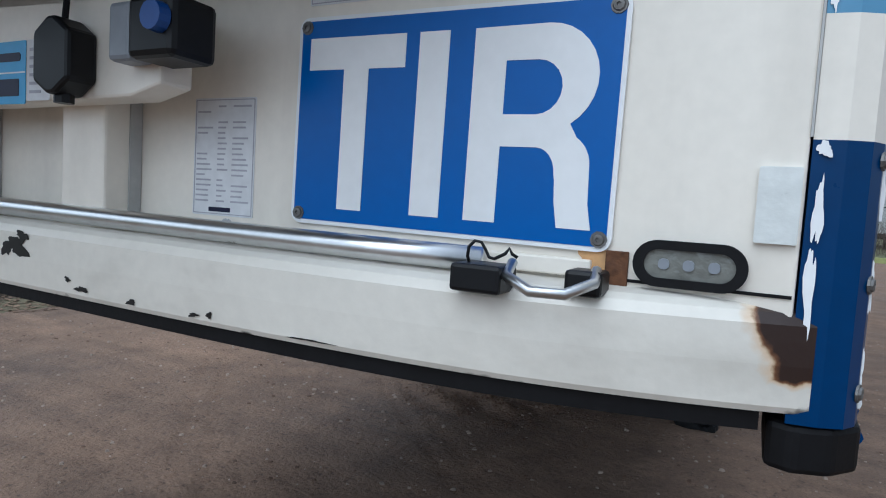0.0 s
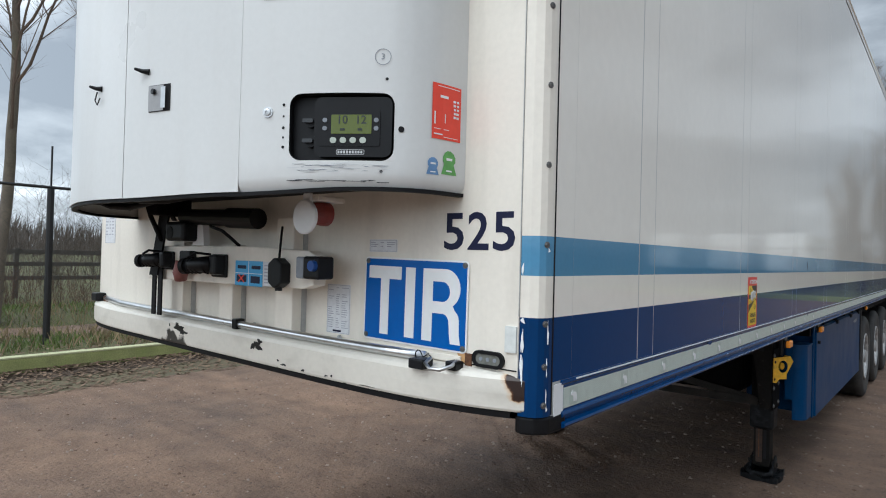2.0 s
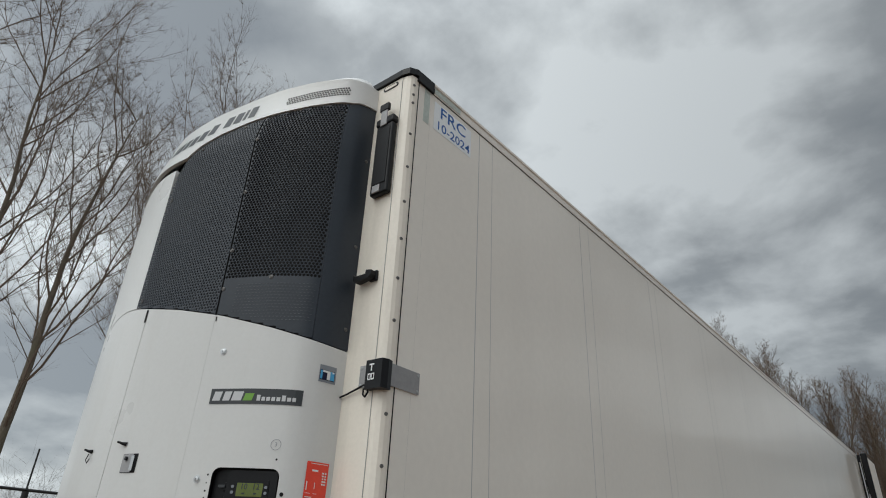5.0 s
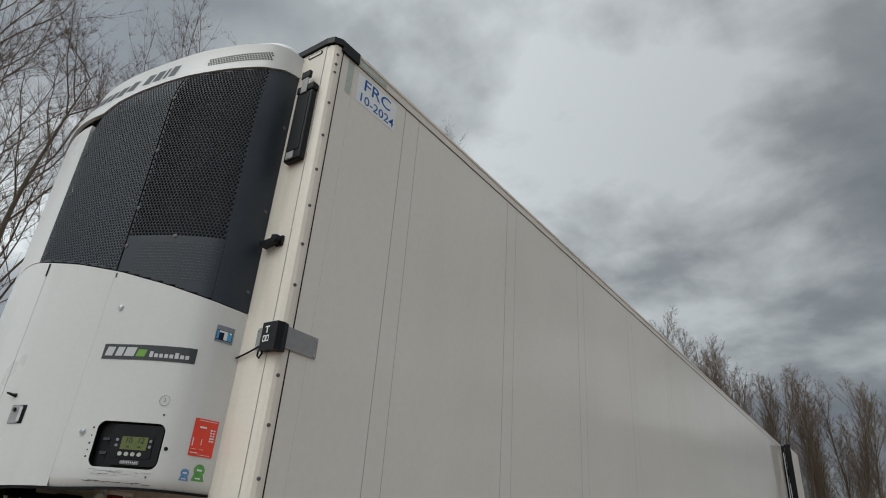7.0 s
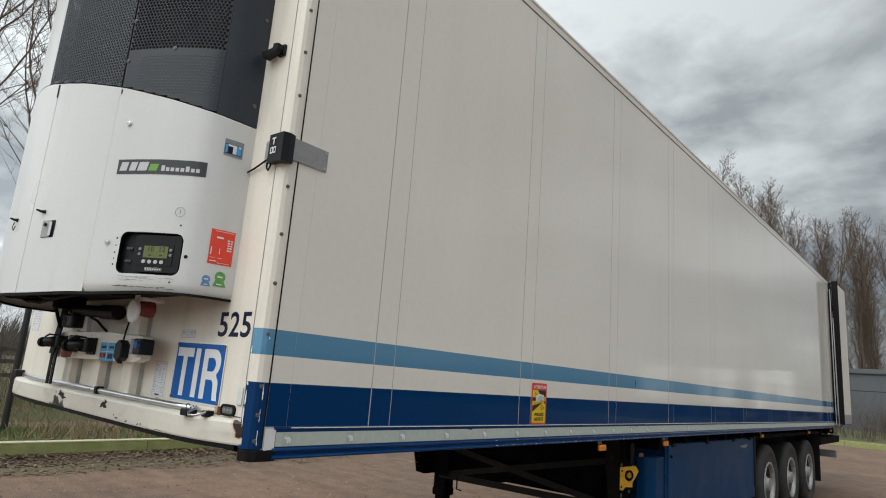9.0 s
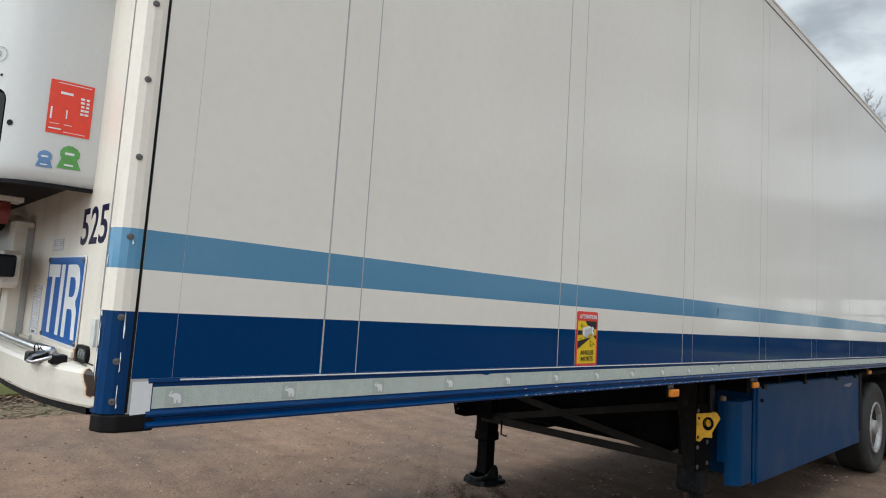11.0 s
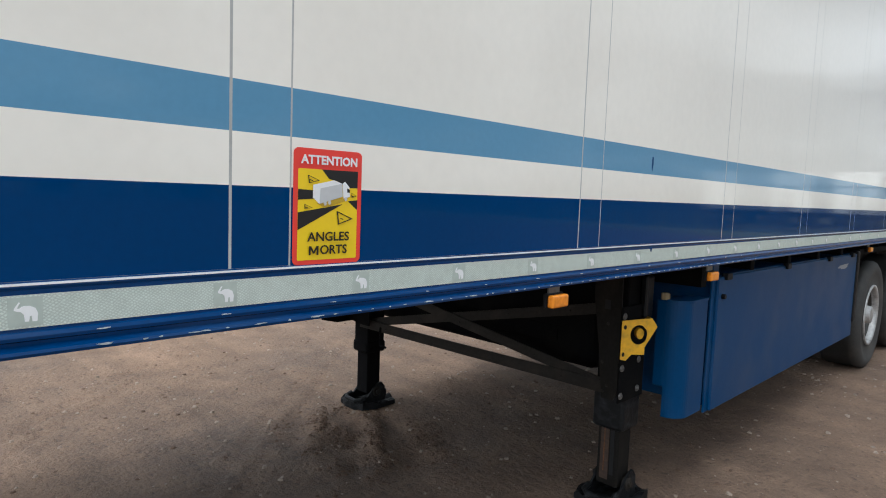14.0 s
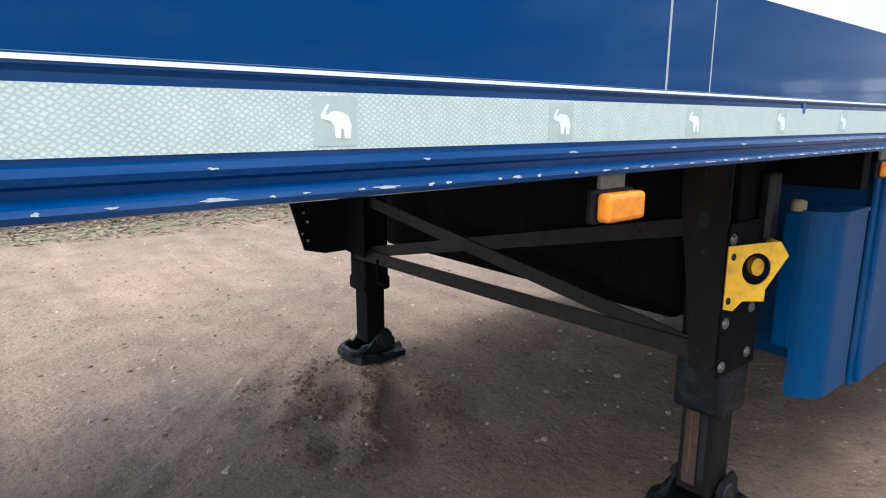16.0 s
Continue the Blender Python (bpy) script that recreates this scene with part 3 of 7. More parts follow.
def corner_profile(mirror=False):
    plan = [(-0.0595, 0.002), (-0.034, 0.006), (-0.014, 0.016), (-0.004, 0.032), (0.0, 0.05), (0.0, 0.0625), (-0.0595, 0.0625)]
    v, f, idx = [], [], []
    for z0, z1, m in ((1.268, 1.518, 1), (1.518, 1.624, 0), (1.624, 1.725, 2), (1.725, 4.11, 0)):
        for (xa, ya), (xb, yb) in zip(plan, plan[1:] + plan[:1]):
            n = len(v)
            v += [(xa, ya, z0), (xb, yb, z0), (xb, yb, z1), (xa, ya, z1)]
            f.append((n, n + 1, n + 2, n + 3)); idx.append(m)
    if mirror:
        v = [(-2.63 - x, y, z) for x, y, z in v]
        f = [q[::-1] for q in f]
    return raw("corner_profile", v, f, [M_front] * 3 if mirror else [M_front, M_cornerblue, M_light], trailer, "plain cream corner profile" if mirror else "screwed corner profile with chipped blue paint", index=idx)


corner_profile()
corner_profile(True)
part("joint_seal", boxb(-0.006, 0.0006, 0.0632, 0.0692, 1.27, 4.10), M_black, trailer)
for z in [1.298, 1.395, 1.503] + [1.703 + 0.2025 * k for k in range(12)] + [3.985, 4.05]:
    screw(trailer, (-0.0035, 0.0335, z), (0.95, -0.3, 0), 0.85, mesh=DULL)
random.seed(3)
M_chip = material("bare_primer", (0.42, 0.47, 0.50), 0.6, vary=0.3, scale=90)


def chip(x, y, z, w, h, wall, mats, n=30, k=0.8, name="paint_chip", label=""):
    pts = []
    n = max(n, 30)
    p1, p2, p3, p4 = (random.random() * 6.28 for _ in range(4))
    for i in range(n):
        a = 2 * math.pi * i / n
        r = 1 + k * (0.25 * math.sin(2 * a + p1) + 0.22 * math.sin(3 * a + p2) + 0.16 * math.sin(5 * a + p3) + 0.12 * math.sin(9 * a + p4) + 0.12 * (random.random() - 0.5))
        pts.append((w / 2 * r * math.cos(a), h / 2 * r * math.sin(a)))
    return drawn(name, outline_mesh([pts], 0.0006), at(x, y, z, wall), mats, trailer, label)


ANG = Matrix.Rotation(radians(28), 4, "Z") @ FRONT
for x, y, z, w, h, wl in ((-0.0505, 0.0023, 1.455, 0.007, 0.062, FRONT), (-0.0515, 0.0023, 1.385, 0.0075, 0.085, FRONT), (-0.0535, 0.0023, 1.640, 0.006, 0.028, FRONT),
                          (-0.0505, 0.0023, 1.510, 0.012, 0.012, FRONT), (-0.0015, 0.0425, 1.48, 0.006, 0.06, ANG), (-0.002, 0.0415, 1.39, 0.005, 0.04, ANG),
                          (-0.002, 0.0415, 1.315, 0.004, 0.035, ANG), (-0.0015, 0.0425, 1.29, 0.005, 0.02, ANG), (-0.0025, 0.0405, 1.69, 0.006, 0.014, ANG)):
    chip(x, y - 0.0008, z, w, h, wl, M_white)

# bottom rail along the side: blue, with a recess that carries the reflective tape
RAILP = [(0.000, 1.3515), (0.0045, 1.350), (0.0055, 1.343), (0.0025, 1.338), (0.0025, 1.271), (0.007, 1.2695), (0.010, 1.263), (0.0085, 1.257),
         (0.003, 1.254), (0.0015, 1.247), (0.007, 1.2435), (0.0145, 1.241), (0.0165, 1.236), (0.014, 1.2305), (0.004, 1.228), (-0.06, 1.228), (-0.06, 1.3515)]
part("bottom_rail", prismb([(x, z) for x, z in RAILP], "y", 0.112, LEN), M_rail, trailer, "chipped blue bottom rail")
part("white_line", boxb(0.0008, 0.0062, 0.19, LEN - 0.6, 1.3455, 1.3495), M_white, trailer)
tape = part("reflective_tape", boxb(0.0015, 0.0036, 0.125, LEN - 0.05, 1.2765, 1.3305), M_tape, trailer, "grey-green honeycomb reflective tape")
BLOB = [(-.24, .44), (-.40, .18), (-.42, .08), (-.30, .03), (-.16, .0), (-.06, -.14), (-.03, -.45), (.12, -.45), (.15, -.20), (.22, -.20), (.24, -.46), (.42, -.46), (.45, -.10), (.36, .14),
        (.18, .24), (-.02, .26), (-.14, .24), (-.22, .16), (-.30, .17), (-.26, .28), (-.18, .42)]
for k in range(42):
    y = 0.1805 + 0.3345 * k
    if y < LEN - 0.2:
        plate("tape_mark_ground", -0.024, 0.024, -0.0235, 0.0235, 0.002, 0.0008, at(0.0038, y, 1.3035, SIDE), M_tapemark, tape)
        drawn("tape_mark", outline_mesh([[(0.038 * a, 0.036 * b) for a, b in BLOB]], 0.0008), at(0.0046, y, 1.3035, SIDE), M_white, tape)
random.seed(5)
for k in range(64):
    y = 1.6 + k * 0.05 + random.random() * 0.05
    chip(0.0168, y, 1.2372 + 0.0012 * random.random(), 0.006 + 0.03 * random.random() ** 2, 0.0014 + 0.0018 * random.random(), SIDE, M_chip, 11, 0.9)
    if k % 5 == 0:
        chip(0.0101, y, 1.264, 0.008 + 0.02 * random.random(), 0.0022, SIDE, M_chip, 11, 0.9)
chip(0.0042, 1.385, 1.336, 0.055, 0.018, SIDE, M_dark, 12, 0.2, "worn_patch")
chip(0.0042, 3.63, 1.336, 0.018, 0.03, SIDE, M_dark, 10, 0.4, "worn_patch")
chip(0.0012, 3.605, 1.668, 0.012, 0.05, SIDE, M_dark, 10, 0.4, "worn_patch")
part("tape_end", boxb(0.001, 0.0036, 0.075, 0.122, 1.262, 1.345), M_white, trailer)

# roof edge
part("roof_rail", prismb([(-0.05, 4.0915), (0.004, 4.0915), (0.0055, 4.096), (0.0055, 4.138), (0.012, 4.143), (0.012, 4.158), (0.002, 4.168), (-0.05, 4.17)], "y", 0.172, LEN), M_panel, trailer)
part("left_roof_rail", boxb(-2.59, -2.53, 0.172, LEN, 4.05, 4.17, 0.006), M_panel, trailer)
part("roof_line", boxb(0.0008, 0.0022, 0.113, LEN - 0.02, 4.087, 4.0912), M_black, trailer)
cap = bmesh.new()
prism(cap, [(-2.63, 0.03), (-2.58, -0.012), (-0.055, -0.012), (-0.012, 0.0), (0.012, 0.04), (0.014, 0.178), (-0.05, 0.178), (-0.05, 0.1), (-2.63, 0.1)], "z", 4.118, 4.157)
box(cap, -0.02, 0.0145, 0.05, 0.180, 4.088, 4.119)
part("top_cap", cap, M_blackp, trailer, "black plastic roof corner cap")
plate("slot_handle", -0.055, 0.055, -0.0135, 0.0135, 0.0134, 0.004, at(-0.145, -0.001, 4.086), M_blackp, trailer)
plate("slot_inner", -0.045, 0.045, -0.008, 0.008, 0.0079, 0.004, at(-0.145, -0.0025, 4.086), M_front, trailer)
plate("old_tape", 0.115, 0.160, 3.865, 4.085, 0.002, 0.0008, SIDE @ Matrix.Translation((0, 0, 0.001)), M_tape, trailer)
plate("old_tape", 0.19, 0.42, 4.10, 4.137, 0.002, 0.0008, SIDE @ Matrix.Translation((0, 0, 0.0072)), M_tape, trailer)

# bumper board across the foot of the front wall
def bump_y(x):
    u = min(1.0, abs((x + 1.33) / (1.30 if x > -1.33 else 1.32)))
    return 0.012 - 0.105 * (1 - u ** (5 if x > -1.33 else 7))


def bump_z(x):
    """The board hangs a little lower towards its right end."""
    return 0.012 * max(0.0, -x - 0.3)


def bumper():
    v, f = [], []
    xs = [-2.64 + 2.598 * (0.5 - 0.5 * math.cos(math.pi * k / 60)) for k in range(61)]
    for x in xs:
        y = bump_y(x)
        back = max(0.0, y + 0.004)
        for p in ((0.03, 1.277), (y, 1.277), (y - 0.003, 1.283), (y - 0.004, 1.32), (y - 0.003, 1.356), (y + 0.003, 1.366), (y + 0.014, 1.371), (max(0.03, y + 0.02), 1.379)):
            v.append((x, p[0], p[1] + bump_z(x)))
    n = 8
    for i in range(len(xs) - 1):
        for k in range(n):
            f.append((i * n + k, i * n + (k + 1) % n, (i + 1) * n + (k + 1) % n, (i + 1) * n + k))
    f.append(tuple(range(n))[::-1]); f.append(tuple(range((len(xs) - 1) * n, len(xs) * n)))
    return raw("bumper_board", v, f, M_bumper, trailer, "scuffed cream bumper board with a rusted end")


bumper()
skirt = bmesh.new()
xs = [-2.60 + 2.52 * k / 40 for k in range(41)]
lo = [skirt.verts.new((x, bump_y(x) + 0.006, 1.258 + bump_z(x))) for x in xs]
hi = [skirt.verts.new((x, bump_y(x) + 0.006, 1.2765 + bump_z(x))) for x in xs]
back = [skirt.verts.new((x, 0.10, 1.245 + bump_z(x))) for x in xs]
for k in range(40):
    skirt.faces.new((lo[k], lo[k + 1], hi[k + 1], hi[k])); skirt.faces.new((lo[k], back[k], back[k + 1], lo[k + 1]))
part("bumper_skirt", skirt, M_black, trailer, "black rubber strip under the bumper board")
foot = prismb([(-0.074, 0.012), (-0.052, 0.002), (-0.02, 0.014), (0.004, 0.045), (0.006, 0.135), (-0.074, 0.135)], "z", 1.222, 1.267)
bmesh.ops.bevel(foot, geom=foot.edges[:], offset=0.006, segments=2, affect="EDGES", profile=0.5)
part("corner_foot", foot, M_black, trailer, "black rubber corner block")


random.seed(12)
for x, z, w, h in ((-1.051, 1.336, 0.052, 0.026), (-1.035, 1.352, 0.03, 0.012), (-1.075, 1.330, 0.02, 0.02), (-1.578, 1.338, 0.06, 0.028), (-1.60, 1.352, 0.03, 0.012), (-1.55, 1.325, 0.05, 0.014),
                   (-0.90, 1.292, 0.022, 0.008), (-0.93, 1.302, 0.012, 0.006), (-0.80, 1.288, 0.018, 0.006), (-0.69, 1.288, 0.014, 0.005), (-0.665, 1.291, 0.01, 0.006), (-0.52, 1.284, 0.05, 0.0022), (-1.66, 1.345, 0.008, 0.012)):
    chip(x, bump_y(x) - 0.0046, z + bump_z(x), w, h, FRONT, M_ink2, 26, 0.95, "scuff")
part("bumper_seam", boxb(-0.30, -0.064, -0.002, 0.001, 1.3785, 1.3815), M_black, trailer)

# silver tube lying on the bumper, with its clamps
tube_pts = [(x, bump_y(x) + 0.035, 1.388 + bump_z(x)) for x in (-2.56, -2.2, -1.9, -1.6, -1.3, -1.0, -0.7, -0.5, -0.345)]
rod = thing("support_tube", "silver aluminium tube clamped on the cream bumper board", "tube", (-1.4, -0.05, 1.378))
part("tube", tubeb(tube_pts, 0.0135, 12), M_alu, rod, smooth=True)
for x in (-1.23, -2.53):
    part("clamp", boxb(x - 0.014, x + 0.014, bump_y(x) + 0.016, bump_y(x) + 0.054, 1.372 + bump_z(x), 1.409 + bump_z(x), 0.004), M_blackp, rod)
part("end_clip", boxb(-0.354, -0.302, -0.092, -0.045, 1.362, 1.389, 0.004), M_blackp, rod)
part("end_clip", boxb(-0.252, -0.217, -0.058, -0.02, 1.366, 1.390, 0.004), M_blackp, rod)
part("yoke", tubeb([(-0.304, -0.055, 1.391), (-0.298, -0.085, 1.381), (-0.271, -0.098, 1.371), (-0.241, -0.092, 1.371), (-0.221, -0.068, 1.381), (-0.226, -0.04, 1.39)], 0.0052, 8), M_steel, rod, "bent steel yoke", True)
part("spring_clip", tubeb([(-0.342, -0.07, 1.385), (-0.344, -0.073, 1.395), (-0.343, -0.073, 1.404), (-0.338, -0.071, 1.41), (-0.332, -0.069, 1.409), (-0.328, -0.067, 1.402), (-0.324, -0.067, 1.395), (-0.318, -0.068, 1.394), (-0.312, -0.069, 1.397), (-0.307, -0.068, 1.4), (-0.304, -0.066, 1.405), (-0.301, -0.066, 1.4), (-0.296, -0.064, 1.397)], 0.0017, 6), M_blackp, rod, "wire spring clip", True)
part("hinge_plate", boxb(-0.2265, -0.2045, -0.0045, 0.0, 1.372, 1.408, 0.001), M_rust, trailer, "rusty brown hinge plate")
chip(-0.238, -0.0012, 1.398, 0.03, 0.03, FRONT, M_rusthalo, 12, 0.5, "rust_bleed")

# kick strip at the foot of the front wall
part("kick_strip", boxb(-2.56, -0.24, -0.008, 0.0, 1.379, 1.397, 0.002), M_front, trailer)
for x in (-0.73, -0.98, -1.2, -1.5, -2.1):
    screw(trailer, (x, -0.009, 1.396), (0, -1, 0), 1.1)

# marker lamp and reflector at the corner
lamp = thing("marker_lamp", "oval clear marker lamp in a black rubber surround", "lamp", (-0.1495, 0, 1.400))
drawn("surround", outline_mesh([rounded(-0.050, 0.050, -0.022, 0.022, 0.0219, 8), rounded(-0.040, 0.040, -0.0135, 0.0135, 0.0134, 8)], 0.012), at(-0.1495, -0.004, 1.400), M_black, lamp)
plate("lens", -0.0405, 0.0405, -0.014, 0.014, 0.0139, 0.006, at(-0.1495, -0.0035, 1.400), M_clear, lamp, "clear ribbed lens")
for dx in (-0.022, 0, 0.022):
    plate("diode", -0.005, 0.005, -0.005, 0.005, 0.004, 0.002, at(-0.1495 + dx, -0.0075, 1.400), M_grey, lamp)
plate("reflector", -0.0985, -0.0645, 1.426, 1.4935, 0.002, 0.006, FRONT @ Matrix.Translation((0, 0, 0.003)), M_reflex, trailer, "white ribbed reflector")

# papers and numbers on the front wall
def sheet(x0, x1, z0, z1, rows, label, parent_y=-0.0008, heads=True):
    s = thing("label_sheet", label, "label", ((x0 + x1) / 2, 0, (z0 + z1) / 2))
    plate("paper", x0, x1, z0, z1, 0.002, 0.0008, FRONT @ Matrix.Translation((0, 0, 0.0006)), M_paper, s)
    ring = [rounded(x0 + 0.002, x1 - 0.002, z0 + 0.002, z1 - 0.002, 0.001), rounded(x0 + 0.0032, x1 - 0.0032, z0 + 0.0032, z1 - 0.0032, 0.001)]
    drawn("paper_border", outline_mesh(ring, 0.0006), FRONT @ Matrix.Translation((0, 0, 0.0013)), M_ink, s)
    random.seed(int(abs(x0) * 1000))
    wide = x1 - x0
    for i in range(rows):
        z = z1 - (z1 - z0) * (i + 1.6) / (rows + 3.4)
        h = (z1 - z0) / (rows + 3.4) * (0.34 if rows > 4 else 0.4)
        for u0, u1 in ((0.05, 0.33), (0.40, 0.58), (0.64, 0.93)):
            if random.random() < 0.15:
                continue
            e = u0 + (u1 - u0) * random.uniform(0.45, 1.0)
            part("print_bar", boxb(x0 + wide * u0, x0 + wide * e, -0.0014, -0.0004, z - h / 2, z + h / 2), M_ink, s)
    return s


sh = sheet(-0.8035, -0.692, 1.409, 1.568, 19, "white paper table sheet on the cream front wall")
plate("logo_bar", -0.772, -0.732, 1.4145, 1.4205, 0.001, 0.0006, FRONT @ Matrix.Translation((0, 0, 0.0014)), M_navy, sh)
sheet(-0.61, -0.492, 1.676, 1.714, 3, "small white label above the blue plate")
sheet(-2.535, -2.42, 1.69, 1.87, 8, "faded label sheet at the wall edge")
num = thing("fleet_number", "dark navy adhesive number on the cream front wall", "number", (-0.194, 0, 1.739))
for dx, ch in ((-0.083, "5"), (0.0, "2"), (0.083, "5")):
    drawn("digit", text_mesh(ch, 0.142, 0.015, 0.0008, 0.069), at(-0.195 + dx, -0.0006, 1.7315), M_navy, num)

# TIR plate
tir = thing("tir_plate", "blue metal plate with large white letters and a white border", "sign", (-0.421, -0.002, 1.533))
tir.rotation_euler = (0, radians(0.7), 0)
X0, X1, Z0, Z1 = -0.622, -0.2205, 1.4075, 1.6585
plate("plate", X0, X1, Z0, Z1, 0.014, 0.003, FRONT @ Matrix.Translation((0, 0, 0.0035)), M_white, tir)
plate("blue_field", X0 + 0.005, X1 - 0.005, Z0 + 0.005, Z1 - 0.005, 0.011, 0.0006, FRONT @ Matrix.Translation((0, 0, 0.0054)), M_tirblue, tir)


def tir_letters():
    """Outlines of the three letters, measured from the plate's lower left corner."""
    lo, hi = 0.0205, 0.2250
    t = [[(0.019, hi), (0.1545, hi), (0.1545, hi - 0.038), (0.1055, hi - 0.038), (0.1055, lo), (0.0705, lo), (0.0705, hi - 0.038), (0.019, hi - 0.038)]]
    i = [[(0.172, hi), (0.2095, hi), (0.2095, lo), (0.172, lo)]]

    def arc(cx, cy, rx, ry, d0, d1, n=8):
        return [(cx + rx * math.cos(radians(d0 + (d1 - d0) * k / n)), cy + ry * math.sin(radians(d0 + (d1 - d0) * k / n))) for k in range(n + 1)]
    outer = [(0.240, lo), (0.240, hi)] + arc(0.322, 0.1715, 0.054, 0.0545, 90, -58, 12) + arc(0.338, 0.084, 0.0355, 0.034, 55, 0, 6) \
        + [(0.375, 0.046), (0.380, lo), (0.345, lo), (0.3405, 0.046), (0.339, 0.068)] + arc(0.317, 0.074, 0.021, 0.027, 0, 90, 6) + [(0.277, 0.101), (0.277, lo)]
    hole = [(0.2775, 0.1345), (0.2775, 0.190)] + arc(0.313, 0.1622, 0.0268, 0.0278, 90, -90, 10)
    return t, i, [outer, hole]


for name, loops in zip(("letter_t", "letter_i", "letter_r"), tir_letters()):
    drawn(name, outline_mesh(loops, 0.0006), at(X0, -0.0062, Z0), M_white, tir)
for x in (X0 + 0.0125, X1 - 0.0125):
    for z in (Z0 + 0.0125, Z1 - 0.0125):
        screw(tir, (x, -0.0058, z), (0, -1, 0), 0.85, mesh=DULL)

# wall joint line, tracker, hook and document tube by the corner
part("wall_seam", boxb(-0.0622, -0.0600, -0.0008, 0.002, 1.52, 4.11), M_joint_and_shade, trailer)
trk = thing("tracking_device", "black box on a bent grey metal strap round the trailer corner", "device", (-0.03, 0, 2.48))
strap = bmesh.new()
prism(strap, [(-0.145, -0.0035), (-0.035, -0.0035), (0.0085, 0.03), (0.0085, 0.045), (0.0045, 0.215), (0.0025, 0.215), (0.005, 0.045), (-0.036, -0.001), (-0.145, -0.001)], "z", 2.425, 2.52)
part("strap", strap, M_strap, trk, "bent galvanised strap")
body = prismb([(-0.083, -0.006), (-0.08, -0.032), (0.012, -0.03), (0.022, 0.0), (0.012, 0.03), (-0.03, 0.0)], "z", 2.405, 2.528)
part("case", body, M_blackp, trk)
drawn("mark", text_mesh("T", 0.042, 0.03), at(-0.045, -0.0335, 2.493), M_white, trk)
for a in ((-0.062, -0.048, 2.455), (-0.042, -0.028, 2.455)):
    drawn("mark", outline_mesh([rounded(-0.009, 0.009, -0.014, 0.014, 0.003), rounded(-0.005, 0.005, -0.009, 0.009, 0.002)], 0.0006), at((a[0] + a[1]) / 2, -0.0335, a[2]), M_white, trk)
for p in ((-0.135, -0.0045, 2.51), (-0.135, -0.0045, 2.436)):
    screw(trk, p, (0, -1, 0), 0.7)
for p in ((0.0055, 0.203, 2.508), (0.0055, 0.203, 2.438)):
    screw(trk, p, (1, 0, 0), 0.7)
part("cable", tubeb([(-0.25, -0.012, 2.395), (-0.2, -0.012, 2.405), (-0.14, -0.014, 2.42), (-0.1, -0.016, 2.43), (-0.075, -0.02, 2.425), (-0.068, -0.02, 2.395), (-0.085, -0.018, 2.378), (-0.1, -0.016, 2.39), (-0.1, -0.016, 2.412), (-0.07, -0.02, 2.42)], 0.0042, 7), M_black, trk, smooth=True)
hook = thing("rope_hook", "black plastic hook on the front wall", "hook", (-0.157, 0, 2.94))
hk = prismb([(-0.215, 2.925), (-0.20, 2.912), (-0.115, 2.922), (-0.1, 2.935), (-0.1, 2.956), (-0.135, 2.963), (-0.138, 2.944), (-0.205, 2.944), (-0.215, 2.955)], "y", -0.045, -0.012)
part("hook_body", hk, M_blackp, hook)
part("base", boxb(-0.14, -0.095, -0.014, 0.0, 2.915, 2.965, 0.003), M_blackp, hook)
doc = thing("document_tube", "black document tube with metal clasps on the front wall", "tube", (-0.125, 0, 3.63))
part("tube", boxb(-0.182, -0.066, -0.038, 0.0, 3.375, 3.80, 0.010, 3), M_blackp, doc)
part("rib", boxb(-0.168, -0.08, -0.042, -0.037, 3.43, 3.77, 0.002), M_blackp, doc)
part("clasp", boxb(-0.150, -0.106, -0.046, -0.038, 3.79, 3.905, 0.003), M_strap, doc, "dull metal clasp")
part("clasp", boxb(-0.160, -0.098, -0.05, -0.030, 3.885, 3.93, 0.004), M_blackp, doc)
part("clasp", boxb(-0.160, -0.11, -0.045, -0.036, 3.382, 3.424, 0.003), M_strap, doc)
part("lid", boxb(-0.186, -0.062, -0.042, 0.0, 3.80, 3.845, 0.008), M_blackp, doc)
# FRC label on the side
frc = thing("inspection_label", "white label with dark blue lettering on the cream side", "label", (0, 0.39, 3.985))
plate("film", 0.200, 0.535, 3.868, 4.055, 0.004, 0.0008, SIDE @ Matrix.Translation((0, 0, 0.001)), M_film, frc)
drawn("lettering", text_mesh("FRC", 0.108, 0.004, 0.0006, 0.225), at(0.0018, 0.368, 4.005, SIDE), M_tirblue, frc)
drawn("lettering", text_mesh("10-2024", 0.08, 0.004, 0.0006, 0.285), at(0.0018, 0.38, 3.91, SIDE), M_tirblue, frc)


